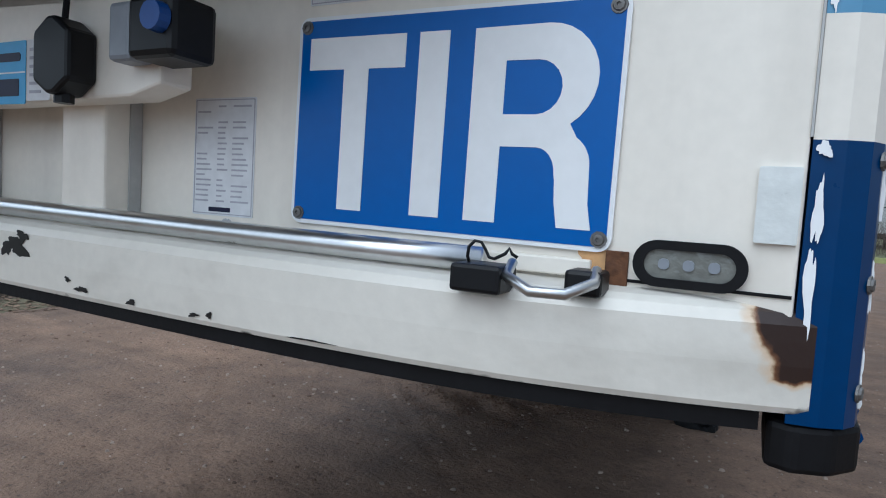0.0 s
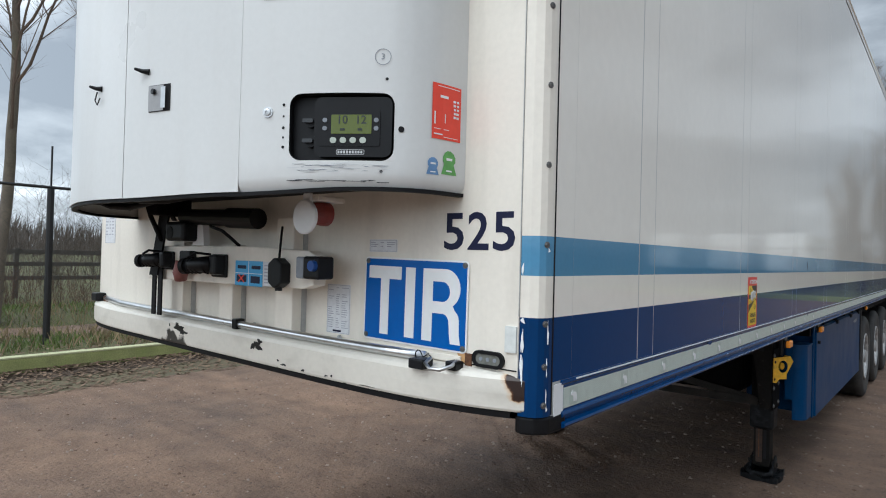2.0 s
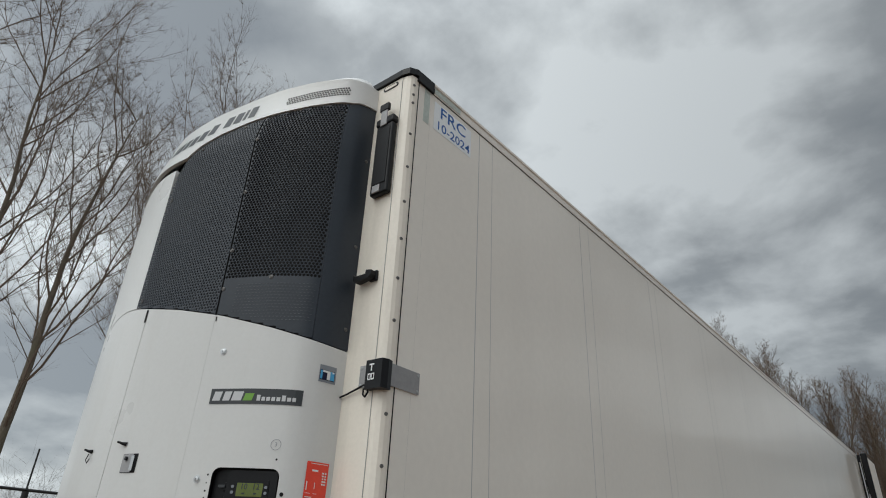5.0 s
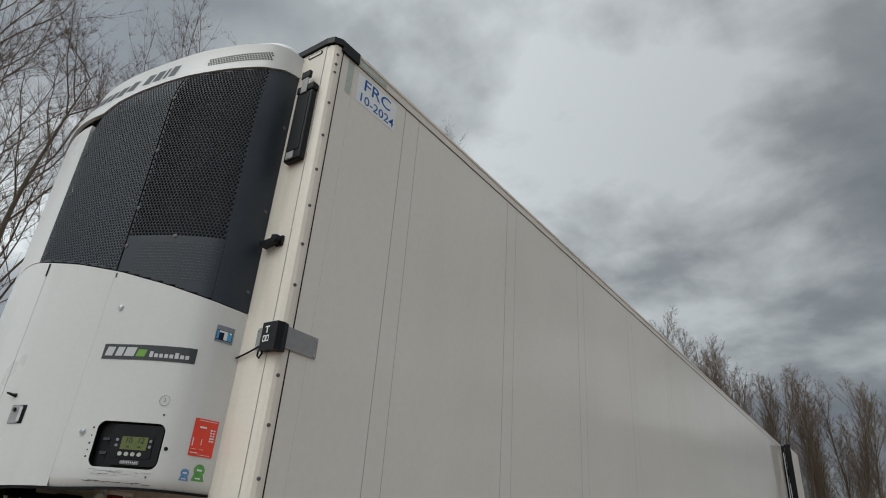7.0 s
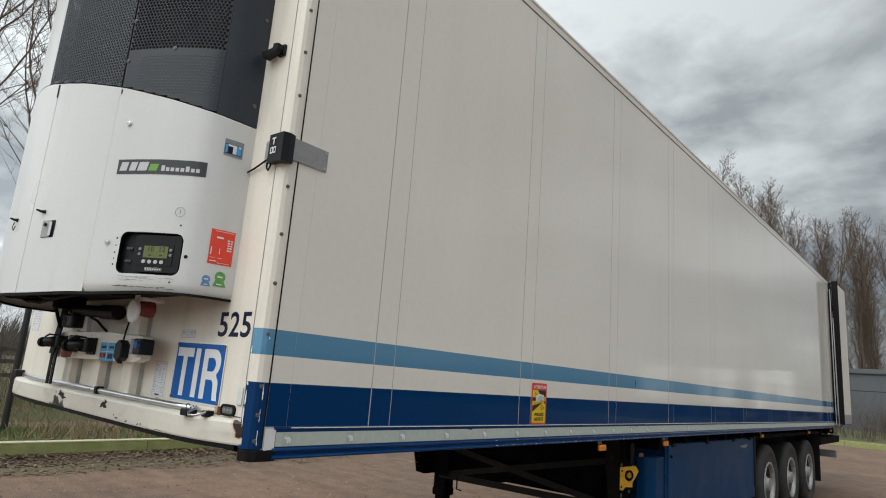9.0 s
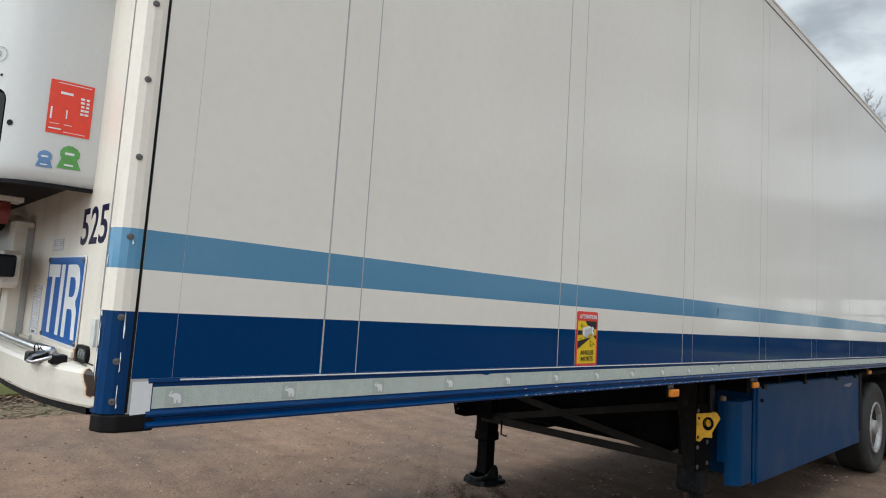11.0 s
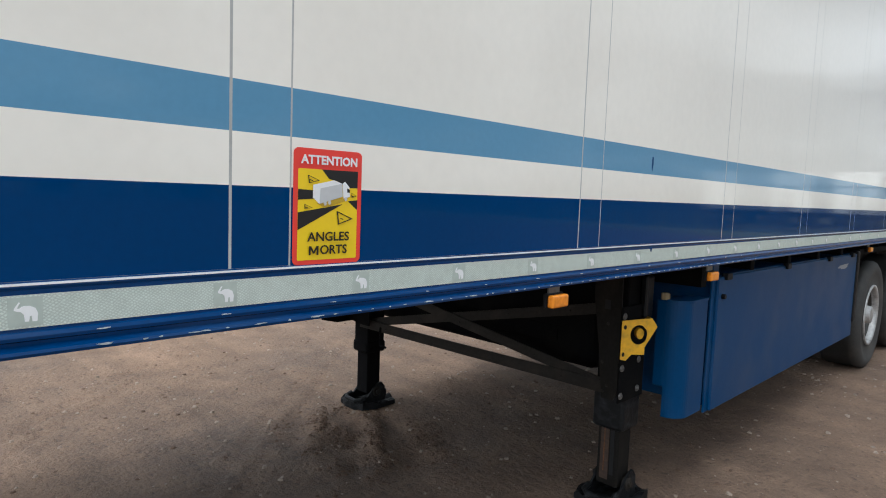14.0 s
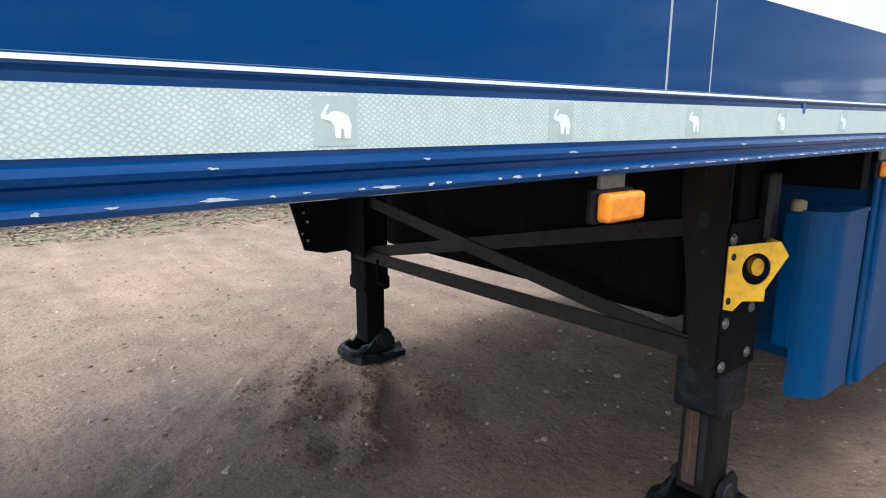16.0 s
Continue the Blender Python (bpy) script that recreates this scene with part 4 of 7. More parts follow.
# blind-spot warning sticker on the side
def warning_sticker():
    s = thing("warning_sticker", "yellow and red blind-spot warning sticker on the striped side", "sticker", (0, 2.093, 1.4775))
    m = at(0.001, 2.093, 1.4775, SIDE) @ Matrix.Diagonal((1.047, 1.004, 1, 1))

    def lay(name, loops, mats, k):
        return drawn(name, outline_mesh(loops, 0.0004), m @ Matrix.Translation((0, 0, 0.0005 * k)), mats, s)
    lay("red_border", [rounded(-0.086, 0.086, -0.126, 0.126, 0.012)], M_signred, 1)
    lay("yellow_field", [rounded(-0.075, 0.075, -0.116, 0.082, 0.003)], M_signyellow, 2)
    lay("black_ray", [[(-0.018, 0.082), (0.075, 0.082), (0.075, 0.044), (0.05, 0.044), (0.02, 0.058), (0.0, 0.062)]], M_ink2, 3)
    lay("black_ray", [[(-0.075, 0.038), (-0.036, 0.036), (-0.036, 0.018), (-0.075, 0.015)]], M_ink2, 3)
    lay("black_ray", [[(-0.075, -0.012), (0.036, 0.007), (-0.075, -0.05)]], M_ink2, 3)
    lay("black_ray", [[(0.05, 0.014), (0.075, 0.017), (0.075, -0.006)]], M_ink2, 3)
    lay("lorry_shadow", [[(-0.03, 0.008), (0.03, 0.022), (0.048, 0.016), (-0.01, -0.002)]], M_ochre, 4)
    lay("lorry_box", [[(-0.04, 0.048), (0.012, 0.06), (0.033, 0.053), (0.035, 0.024), (-0.024, 0.007), (-0.04, 0.02)]], M_white, 5)
    lay("lorry_side", [[(-0.022, 0.041), (0.033, 0.053), (0.035, 0.024), (-0.024, 0.007)]], M_silver, 6)
    lay("lorry_cab", [[(0.034, 0.053), (0.04, 0.058), (0.052, 0.046), (0.054, 0.024), (0.037, 0.02)]], M_white, 6)
    lay("lorry_screen", [[(0.046, 0.043), (0.053, 0.04), (0.053, 0.033), (0.046, 0.034)]], M_ink2, 7)
    for cx in (-0.01, 0.001, 0.043):
        lay("lorry_wheel", [[(cx + 0.004 * math.cos(k), 0.010 + 0.2 * cx + 0.005 * math.sin(k)) for k in (0, 1.05, 2.1, 3.14, 4.19, 5.24)]], M_silver, 7)
    for pts in ([(-0.053, 0.069), (-0.024, 0.058), (-0.05, 0.051)], [(0.02, -0.008), (0.063, -0.026), (0.024, -0.039)], [(-0.06, 0.006), (-0.04, -0.002), (-0.06, -0.004)], [(0.058, 0.033), (0.072, 0.026), (0.059, 0.022)]):
        mx, my = sum(p[0] for p in pts) / 3, sum(p[1] for p in pts) / 3
        lay("triangle", [pts, [(mx + (x - mx) * 0.78, my + (y - my) * 0.78) for x, y in pts]], M_ink2, 6)
        lay("triangle_bar", [[(mx - 0.006, my + 0.001), (mx + 0.002, my - 0.002), (mx + 0.002, my - 0.004), (mx - 0.006, my - 0.001)]], M_ink2, 6)
    for words, y, sz, w, mt in (("ATTENTION", 0.101, 0.026, 0.142, M_white), ("ANGLES", -0.066, 0.028, 0.106, M_ink2), ("ORTS", -0.095, 0.028, 0.069, M_ink2)):
        dx = 0.0135 if words == "ORTS" else 0.0
        drawn("lettering", text_mesh(words, sz, 0.034 if mt is M_white else 0.018, 0.0004, w), m @ Matrix.Translation((dx, y, 0.0042)), mt, s)
    em = [(0, 0), (0, 0.0196), (0.0052, 0.0196), (0.0118, 0.0085), (0.0184, 0.0196), (0.0236, 0.0196), (0.0236, 0), (0.0192, 0), (0.0192, 0.0125), (0.0135, 0.003), (0.0101, 0.003), (0.0044, 0.0125), (0.0044, 0)]
    drawn("lettering", outline_mesh([[(x - 0.0485, y - 0.1048) for x, y in em]], 0.0004), m @ Matrix.Translation((0, 0, 0.0042)), M_ink2, s)


warning_sticker()


# ---------------------------------------------------------------- refrigeration unit
HALF = [(-0.245, 0.0), (-0.25, -0.06), (-0.262, -0.13), (-0.30, -0.20), (-0.375, -0.262), (-0.45, -0.312), (-0.55, -0.364), (-0.65, -0.41), (-0.77, -0.45),
        (-0.9, -0.486), (-1.0, -0.51), (-1.1, -0.53), (-1.2, -0.542), (-1.29, -0.546)]
PLAN = [Vector(p) for p in HALF] + [Vector((MIDX + 0.86 * (MIDX - x), y)) for x, y in HALF[-2::-1]]
RUN = [0.0]
for a, b in zip(PLAN, PLAN[1:]):
    RUN.append(RUN[-1] + (b - a).length)
TOTAL = RUN[-1]


def plan_at(s):
    s = max(0.0, min(TOTAL, s))
    i = max(k for k in range(len(RUN) - 1) if RUN[k] <= s + 1e-9)
    t = (s - RUN[i]) / (RUN[i + 1] - RUN[i])
    p0, p1, p2, p3 = PLAN[max(i - 1, 0)], PLAN[i], PLAN[i + 1], PLAN[min(i + 2, len(PLAN) - 1)]
    return 0.5 * (2 * p1 + (p2 - p0) * t + (2 * p0 - 5 * p1 + 4 * p2 - p3) * t * t + (3 * p1 - p0 - 3 * p2 + p3) * t ** 3)


def run_at(x):
    """How far along the plan the front reaches this x."""
    lo, hi = 0.0, TOTAL
    for _ in range(40):
        mid = (lo + hi) / 2
        if plan_at(mid).x > x:
            lo = mid
        else:
            hi = mid
    return lo


def ease(t):
    t = max(0.0, min(1.0, t))
    return t * t * (3 - 2 * t)


def shell(s, z, off=0.0):
    """A point of the unit's skin, off metres outside it."""
    p = plan_at(s)
    d = (plan_at(min(s + 0.004, TOTAL)) - plan_at(max(s - 0.004, 0))).normalized()
    n = Vector((-d.y, d.x))
    if n.y > 0.3 or (s < 0.05 and n.x < 0) or (s > TOTAL - 0.05 and n.x > 0):
        n = -n
    lean = 1 - 0.16 * ease((z - 3.68) / 0.4) if p.y < -0.13 else 1 - 0.16 * ease((z - 3.68) / 0.4) * max(0, -p.y / 0.13)
    return Vector((p.x + n.x * off, (p.y + n.y * off) * lean, z))


def by_x(table):
    def fn(x):
        if x < MIDX:
            x = 2 * MIDX - x
        for (xa, za), (xb, zb) in zip(table, table[1:]):
            if xb <= x <= xa:
                return za + (zb - za) * (x - xa) / (xb - xa)
        return table[0][1] if x > table[0][0] else table[-1][1]
    return fn


cover_top = by_x([(-0.245, 2.600), (-0.27, 2.610), (-0.42, 2.660), (-0.64, 2.722), (-0.9, 2.780), (-1.1, 2.812), (-1.2, 2.828), (-1.29, 2.834)])
HOODB = [(-0.245, 3.965), (-0.275, 3.935), (-0.42, 3.912), (-0.62, 3.885), (-0.78, 3.862), (-0.95, 3.822), (-1.06, 3.775), (-1.14, 3.71), (-1.19, 3.62), (-1.215, 3.50), (-1.225, 3.3)]
hood_bottom = by_x(HOODB)
hood_top = by_x([(-0.245, 4.10), (-0.275, 4.10), (-0.42, 4.09), (-0.62, 4.075), (-0.9, 4.05), (-1.29, 4.02)])
unit = thing("refrigeration_unit", "white refrigeration unit with a slate grille on the trailer front", "refrigeration unit", (MIDX, -0.25, 1.84))


def skin(name, s0, s1, z0, z1, mats, label="", ns=None, nz=14, off=0.0, thick=0.02, skip=None, smooth=True):
    """A curved sheet over part of the unit, with its edges turned in. z0 and z1 are heights or functions of x."""
    ns = ns or max(2, int((s1 - s0) / 0.025))
    lo = z0 if callable(z0) else (lambda x: z0)
    hi = z1 if callable(z1) else (lambda x: z1)
    v, f = [], []
    for i in range(ns + 1):
        s = s0 + (s1 - s0) * i / ns
        x = plan_at(s).x
        for k in range(nz + 1):
            v.append(shell(s, lo(x) + (hi(x) - lo(x)) * k / nz, off))
    q = nz + 1
    for i in range(ns):
        for k in range(nz):
            if skip:
                c = (v[i * q + k] + v[(i + 1) * q + k + 1]) / 2
                if skip(c):
                    continue
            f.append((i * q + k, i * q + k + 1, (i + 1) * q + k + 1, (i + 1) * q + k))
    ring = [i * q for i in range(ns + 1)] + [ns * q + k for k in range(1, q)] + [i * q + nz for i in range(ns - 1, -1, -1)] + [k for k in range(nz - 1, 0, -1)]
    n, base = len(ring), len(v)
    v += [v[r].copy() for r in ring]
    v += [shell(s0 + (s1 - s0) * (r // q) / ns, v[r].z, off - thick) for r in ring]
    for k in range(n):
        j = (k + 1) % n
        f.append((base + k, base + j, base + n + j, base + n + k))
    return raw(name, [tuple(p) for p in v], f, mats, unit, label, smooth)


S1, S2, SL = run_at(-0.680), run_at(-1.112), run_at(-1.222)
SR = run_at(-0.283)
# control recess: opening in the right cover
DX0, DX1, DZ0, DZ1 = -0.545, -0.312, 1.905, 2.078
SD0, SD1 = run_at(DX1), run_at(DX0)


def low(x):
    return 1.84 - 0.016 * ease((-0.35 - x) / 0.35) - 0.010 * ease((-0.7 - x) / 0.4)


def right_cover():
    cols = [0.0]
    while cols[-1] < S1 - 0.002:
        cols.append(cols[-1] + 0.0225)
    cols = sorted([c for c in cols if c < S1 - 0.003 and abs(c - SD0) > 0.006 and abs(c - SD1) > 0.006] + [SD0, SD1, S1 - 0.0005])
    v, f = [], []
    rows = [0.0, 0.015, 0.035, DZ0 - 1.84, (DZ0 + DZ1) / 2 - 1.84, DZ1 - 1.84]
    for s in cols:
        top = cover_top(plan_at(s).x)
        zs = [low(plan_at(s).x) + r for r in rows[:3]] + [1.84 + r for r in rows[3:]] + [DZ1 + (top - DZ1) * k / 8 for k in range(1, 9)]
        for j, z in enumerate(zs):
            v.append(shell(s, z, -0.012 if j == 0 else (-0.003 if j == 1 else 0)))
    q = len(rows) + 8
    for i in range(len(cols) - 1):
        for k in range(q - 1):
            if cols[i] >= SD0 - 1e-6 and cols[i + 1] <= SD1 + 1e-6 and 3 <= k < 5:
                continue
            f.append((i * q + k, i * q + k + 1, (i + 1) * q + k + 1, (i + 1) * q + k))
    for i in range(len(cols) - 1):
        for k, dz in ((0, 0), (q - 1, 0)):
            n = len(v)
            a, b = v[i * q + k], v[(i + 1) * q + k]
            v += [shell(cols[i], a.z, -0.035), shell(cols[i + 1], b.z, -0.035), a.copy(), b.copy()]
            f.append((n + 2, n + 3, n + 1, n))
    i = len(cols) - 1
    for k in range(q - 1):
        n = len(v)
        a, b = v[i * q + k], v[i * q + k + 1]
        v += [shell(cols[i], a.z, -0.03), shell(cols[i], b.z, -0.03), a.copy(), b.copy()]
        f.append((n + 2, n + 3, n + 1, n))
    return raw("right_cover", [tuple(p) for p in v], f, M_unit, unit, "white cover with a rounded control recess", True)


right_cover()
skin("middle_cover", S1 + 0.0005, S2 - 0.0016, low, cover_top, M_unit)
skin("left_cover", S2 + 0.0016, TOTAL, low, cover_top, M_unit)
# lower edge trim
skin("bottom_trim", 0.0, TOTAL, lambda x: low(x) - 0.010, lambda x: low(x) - 0.0005, M_black, "black rubber trim", nz=1, off=-0.004)
# Underside sheet, coloured as dark as the shade inside the unit.
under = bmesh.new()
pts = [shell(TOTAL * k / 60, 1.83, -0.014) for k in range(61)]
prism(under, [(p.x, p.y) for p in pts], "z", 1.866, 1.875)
part("underside", under, M_void, unit, "shade-black sheet closing the underside")
# Solid near-black core paints the shade seen behind the grille holes.
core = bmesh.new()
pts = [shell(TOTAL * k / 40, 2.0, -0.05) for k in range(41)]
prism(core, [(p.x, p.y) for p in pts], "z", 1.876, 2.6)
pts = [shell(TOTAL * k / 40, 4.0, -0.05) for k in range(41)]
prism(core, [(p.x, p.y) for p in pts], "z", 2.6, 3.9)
part("hollow_shade_black", core, M_void, unit)
skin("left_hood", SL + 0.002, TOTAL, lambda x: cover_top(x) + 0.005, lambda x: hood_bottom(x if x > -1.222 else -1.222) + 0.3, M_unit, nz=20)


# dark grille: two pierced panels and the plain corner
def pierced(name, s0, s1, z0, z1, pitch, hole, mats, label, off=0.0, plain=None):
    v, f = [], []
    n = int((s1 - s0) / pitch)
    dz = pitch * 0.866
    w, h = (s1 - s0) / n, dz
    zmin, zmax = 2.55, 4.0
    rows = int((zmax - zmin) / dz)
    for r in range(rows):
        zc = zmin + (r + 0.5) * dz
        for c in range(n + 1):
            sc = s0 + (c + (0.5 if r % 2 == 0 else 0.0)) * w
            a, b = max(s0, sc - w / 2), min(s1, sc + w / 2)
            if b - a < w * 0.3:
                continue
            x = plan_at(sc).x
            lo, hi = z0(x), z1(x)
            if zc - dz / 2 < lo - dz * 0.5 or zc + dz / 2 > hi + dz * 0.5:
                continue
            za, zb = max(zc - h / 2, lo), min(zc + h / 2, hi)
            full = (b - a) > w * 0.95 and (zb - za) > h * 0.9
            if not full or (plain and plain(x, zc)):
                k = len(v)
                v += [shell(a, za, off), shell(b, za, off), shell(b, zb, off), shell(a, zb, off)]
                f.append((k, k + 1, k + 2, k + 3))
                continue
            k = len(v)
            rr = hole
            for (ou, ow), ang in (((b - sc, 0), 0), ((b - sc, zb - zc), 60), ((a - sc, zb - zc), 120), ((a - sc, 0), 180), ((a - sc, za - zc), 240), ((b - sc, za - zc), 300)):
                v.append(shell(sc + ou, zc + ow, off))
                v.append(shell(sc + rr * math.cos(radians(ang)), zc + rr * math.sin(radians(ang)), off - 0.0015))
            for j in range(6):
                a0, a1 = k + 2 * j, k + 2 * ((j + 1) % 6)
                f.append((a0, a1, a1 + 1, a0 + 1))
    return raw(name, [tuple(p) for p in v], f, mats, unit, label)


gb = lambda x: cover_top(x) + 0.005
pierced("right_grille", SR, S1 - 0.005, gb, lambda x: hood_bottom(x) - 0.004, 0.0172, 0.0070, M_slate, "slate pierced grille panel",
        plain=lambda x, z: z < 2.905)
pierced("left_grille", S1 + 0.005, SL, gb, lambda x: hood_bottom(x) - 0.004, 0.0165, 0.0043, M_slate, "slate pierced grille panel")
skin("grille_corner", 0.0, SR - 0.0015, gb, lambda x: hood_bottom(x) - 0.004, M_slate, "plain slate corner of the grille", nz=12, ns=12)
# faint raised scales on the blind lower field of the right panel
v, f = [], []
for r in range(14):
    for c in range(22):
        s = SR + 0.02 + (c + (0.5 if r % 2 else 0)) * 0.0172
        z = 2.70 + r * 0.0145
        x = plan_at(s).x
        if s > S1 - 0.02 or z < gb(x) + 0.02 or z > 2.885:
            continue
        k = len(v)
        v += [shell(s - 0.007, z, 0.0005), shell(s, z - 0.004, 0.0028), shell(s + 0.007, z, 0.0005), shell(s, z + 0.004, 0.0005)]
        f.append((k, k + 1, k + 2, k + 3))
raw("scale_pattern", [tuple(p) for p in v], f, M_slate, unit)
for x, zs in ((-0.682, (2.857, 3.056, 3.384, 3.71)), (-0.472, (2.905,)), (-1.20, (2.87,)), (-1.195, (3.2, 3.45)), (-1.05, (3.74,)), (-0.8, (3.83,))):
    for z in zs:
        s = run_at(x + 0.012)
        p = shell(s, z, 0.001)
        n = shell(s, z, 0.02) - shell(s, z, 0)
        screw(unit, p, n, 1.0, "screw", DULL)
for s, z in ((0.03, 2.70), (0.03, 3.12), (0.03, 3.62)):
    screw(unit, shell(s, z, 0.001), shell(s, z, 0.02) - shell(s, z, 0), 0.95, "screw", DULL)
# white hood round the top
skin("hood", 0.0, TOTAL, lambda x: hood_bottom(x) if x > -1.14 else 3.71, hood_top, M_unit, "white top hood", nz=6, off=0.008)
top = bmesh.new()
v = []
for k in range(61):
    s = TOTAL * k / 60
    p = shell(s, hood_top(plan_at(s).x), 0.008)
    v.append(p)
a = [top.verts.new(p) for p in v]
b = [top.verts.new((p.x, p.y * 0.9, p.z + 0.022 * (1 if p.y < -0.05 else 0))) for p in v]
c = [top.verts.new((p.x * 0.98 + MIDX * 0.02, 0.0, 4.12)) for p in v]
for k in range(60):
    top.faces.new((a[k], a[k + 1], b[k + 1], b[k])); top.faces.new((b[k], b[k + 1], c[k + 1], c[k]))
part("hood_top", top, M_unit, unit, smooth=True)


def lay(name, s0, s1, z0, z1, mats, off=0.0012, parent=None, label="", slant=0.0):
    """A thin flat mark that follows the unit's skin."""
    n = max(1, int(abs(s1 - s0) / 0.03))
    v = []
    for i in range(n + 1):
        s = s0 + (s1 - s0) * i / n
        v += [shell(s, z0, off), shell(s - slant, z1, off)]
    f = [(2 * i, 2 * i + 2, 2 * i + 3, 2 * i + 1) for i in range(n)]
    return raw(name, [tuple(p) for p in v], f, mats, parent or unit, label)


# dark vent holes in the hood, the maker's bars beside them
v, f = [], []
sa, sb = run_at(-0.292), run_at(-0.60)
for r in range(4):
    for c in range(24):
        s = sa + (sb - sa) * (c + (0.5 if r % 2 else 0)) / 24.5
        z = hood_bottom(plan_at(s).x) + 0.05 + r * 0.0145 + 0.008
        k = len(v)
        for j in range(6):
            v.append(shell(s + 0.0062 * math.cos(j * math.pi / 3), z + 0.0064 * math.sin(j * math.pi / 3), 0.0092))
        f.append(tuple(range(k, k + 6)))
raw("vent_holes", [tuple(p) for p in v], f, M_void, unit)
x = -0.765
for w in (0.045, 0.018, 0.05, 0.05, 0.0, 0.05, 0.055, 0.05, 0.045, 0.05, 0.045):
    if w == 0.0:
        x -= 0.035
        continue
    s0, s1 = run_at(x), run_at(x - w)
    zb = (lambda q: hood_bottom(q) if q > -1.14 else 3.71)(x - w / 2)
    zt = hood_top(x - w / 2)
    mid, h = (zb + zt) / 2 - 0.01, min(0.045, (zt - zb) * 0.3)
    lay("maker_bar", s0, s1, mid - h, mid + h, M_slx, 0.0095)
    x -= w + 0.014
# badge with silver bars
s0, s1 = run_at(-0.284), run_at(-0.618)
lay("badge", s0, s1, 2.328, 2.392, M_slx, 0.0018, label="charcoal badge with silver bars")
for a, b, z0, z1, mt in ((0.97, 0.88, 2.342, 2.38, M_silver), (0.85, 0.77, 2.342, 2.38, M_silver), (0.75, 0.64, 2.342, 2.38, M_silver), (0.62, 0.52, 2.342, 2.372, M_leaf), (0.47, 0.05, 2.342, 2.358, M_silver)):
    if mt is M_silver and a < 0.5:
        for k in range(8):
            lay("badge_bar", s0 + (s1 - s0) * (a - 0.053 * k), s0 + (s1 - s0) * (a - 0.053 * k - 0.038), z0, z1 + (0.008 if k in (0, 5) else 0), mt, 0.0026)
    else:
        lay("badge_bar", s0 + (s1 - s0) * a, s0 + (s1 - s0) * b, z0, z1, mt, 0.0026, slant=0.008)
# maker's square badge, red label and the round seals on the corner
lay("square_badge", run_at(-0.2485), run_at(-0.2615), 2.442, 2.516, M_grey, 0.0018)
lay("square_badge_field", run_at(-0.2492), run_at(-0.2605), 2.452, 2.495, M_navy, 0.0024)
lay("square_badge_field", run_at(-0.2495), run_at(-0.252), 2.455, 2.492, M_skyblue, 0.003)
lay("square_badge_field", run_at(-0.2575), run_at(-0.260), 2.455, 2.492, M_skyblue, 0.003)
lay("square_badge_field", 0.058, 0.115, 2.485, 2.493, M_white, 0.0032)
lay("square_badge_field", 0.078, 0.094, 2.455, 2.488, M_white, 0.0032)
red = lay("red_label", 0.03, 0.128, 1.974, 2.12, M_redlabel, 0.0016, label="orange-red notice label")
random.seed(8)
for k in range(5):
    for a in (0.0375, 0.0475):
        lay("label_bar", a, a + 0.006 + 0.003 * random.random(), 2.077 - 0.0105 * k, 2.083 - 0.0105 * k, M_white, 0.0024, red)
for a, b, z0, z1 in ((0.075, 0.104, 2.083, 2.09), (0.036, 0.112, 2.112, 2.114), (0.118, 0.122, 2.012, 2.045), (0.084, 0.087, 2.018, 2.042), (0.094, 0.122, 1.985, 1.9885), (0.07, 0.122, 2.0, 2.0015), (0.04, 0.09, 1.98, 1.9815)):
    lay("label_bar", a, b, z0, z1, M_white, 0.0024, red)


def seal(s, z, r, mats):
    v = [shell(s, z, 0.0022)]
    for k in range(24):
        rr = r * (1 + 0.06 * (k % 2))
        v.append(shell(s + rr * math.cos(k * math.pi / 12), z + rr * math.sin(k * math.pi / 12), 0.0018))
    f = [(0, 1 + k, 1 + (k + 1) % 24) for k in range(24)]
    raw("seal", [tuple(p) for p in v], f, mats, unit)
    lay("seal_ribbon", s - r * 1.25, s, z - r * 1.85, z - r * 0.6, mats, 0.0012, slant=-0.45 * r)
    lay("seal_ribbon", s, s + r * 1.25, z - r * 1.85, z - r * 0.6, mats, 0.0015, slant=0.45 * r)
    lay("seal_bar", s - r * 0.5, s + r * 0.5, z - r * 1.5, z - r * 1.3, M_white, 0.0022)
    lay("seal_bar", s - r * 0.5, s + r * 0.5, z - 0.15 * r, z + 0.15 * r, M_white, 0.003)


seal(0.067, 1.924, 0.022, M_green)
seal(0.122, 1.908, 0.0155, M_blueseal)
# latches, bolts and small marks on the covers
for x, z in ((-0.603, 2.555), (-0.601, 2.032)):
    s = run_at(x)
    screw(unit, shell(s, z, 0.001), shell(s, z, 0.02) - shell(s, z, 0), 1.5)
for x, z, r in ((-0.30, 1.987, 0.008), (-0.328, 2.114, 0.004), (-0.335, 1.878, 0.004), (-0.56, 2.05, 0.004), (-0.56, 2.02, 0.003), (-0.56, 1.99, 0.004), (-0.56, 1.965, 0.003), (-0.56, 1.94, 0.004)):
    s = run_at(x)
    v = [tuple(shell(s + r * math.cos(k * math.pi / 5), z + r * math.sin(k * math.pi / 5), 0.0012)) for k in range(10)]
    raw("bolt_hole", v, [tuple(range(10))], M_void, unit)
s = run_at(-0.337)
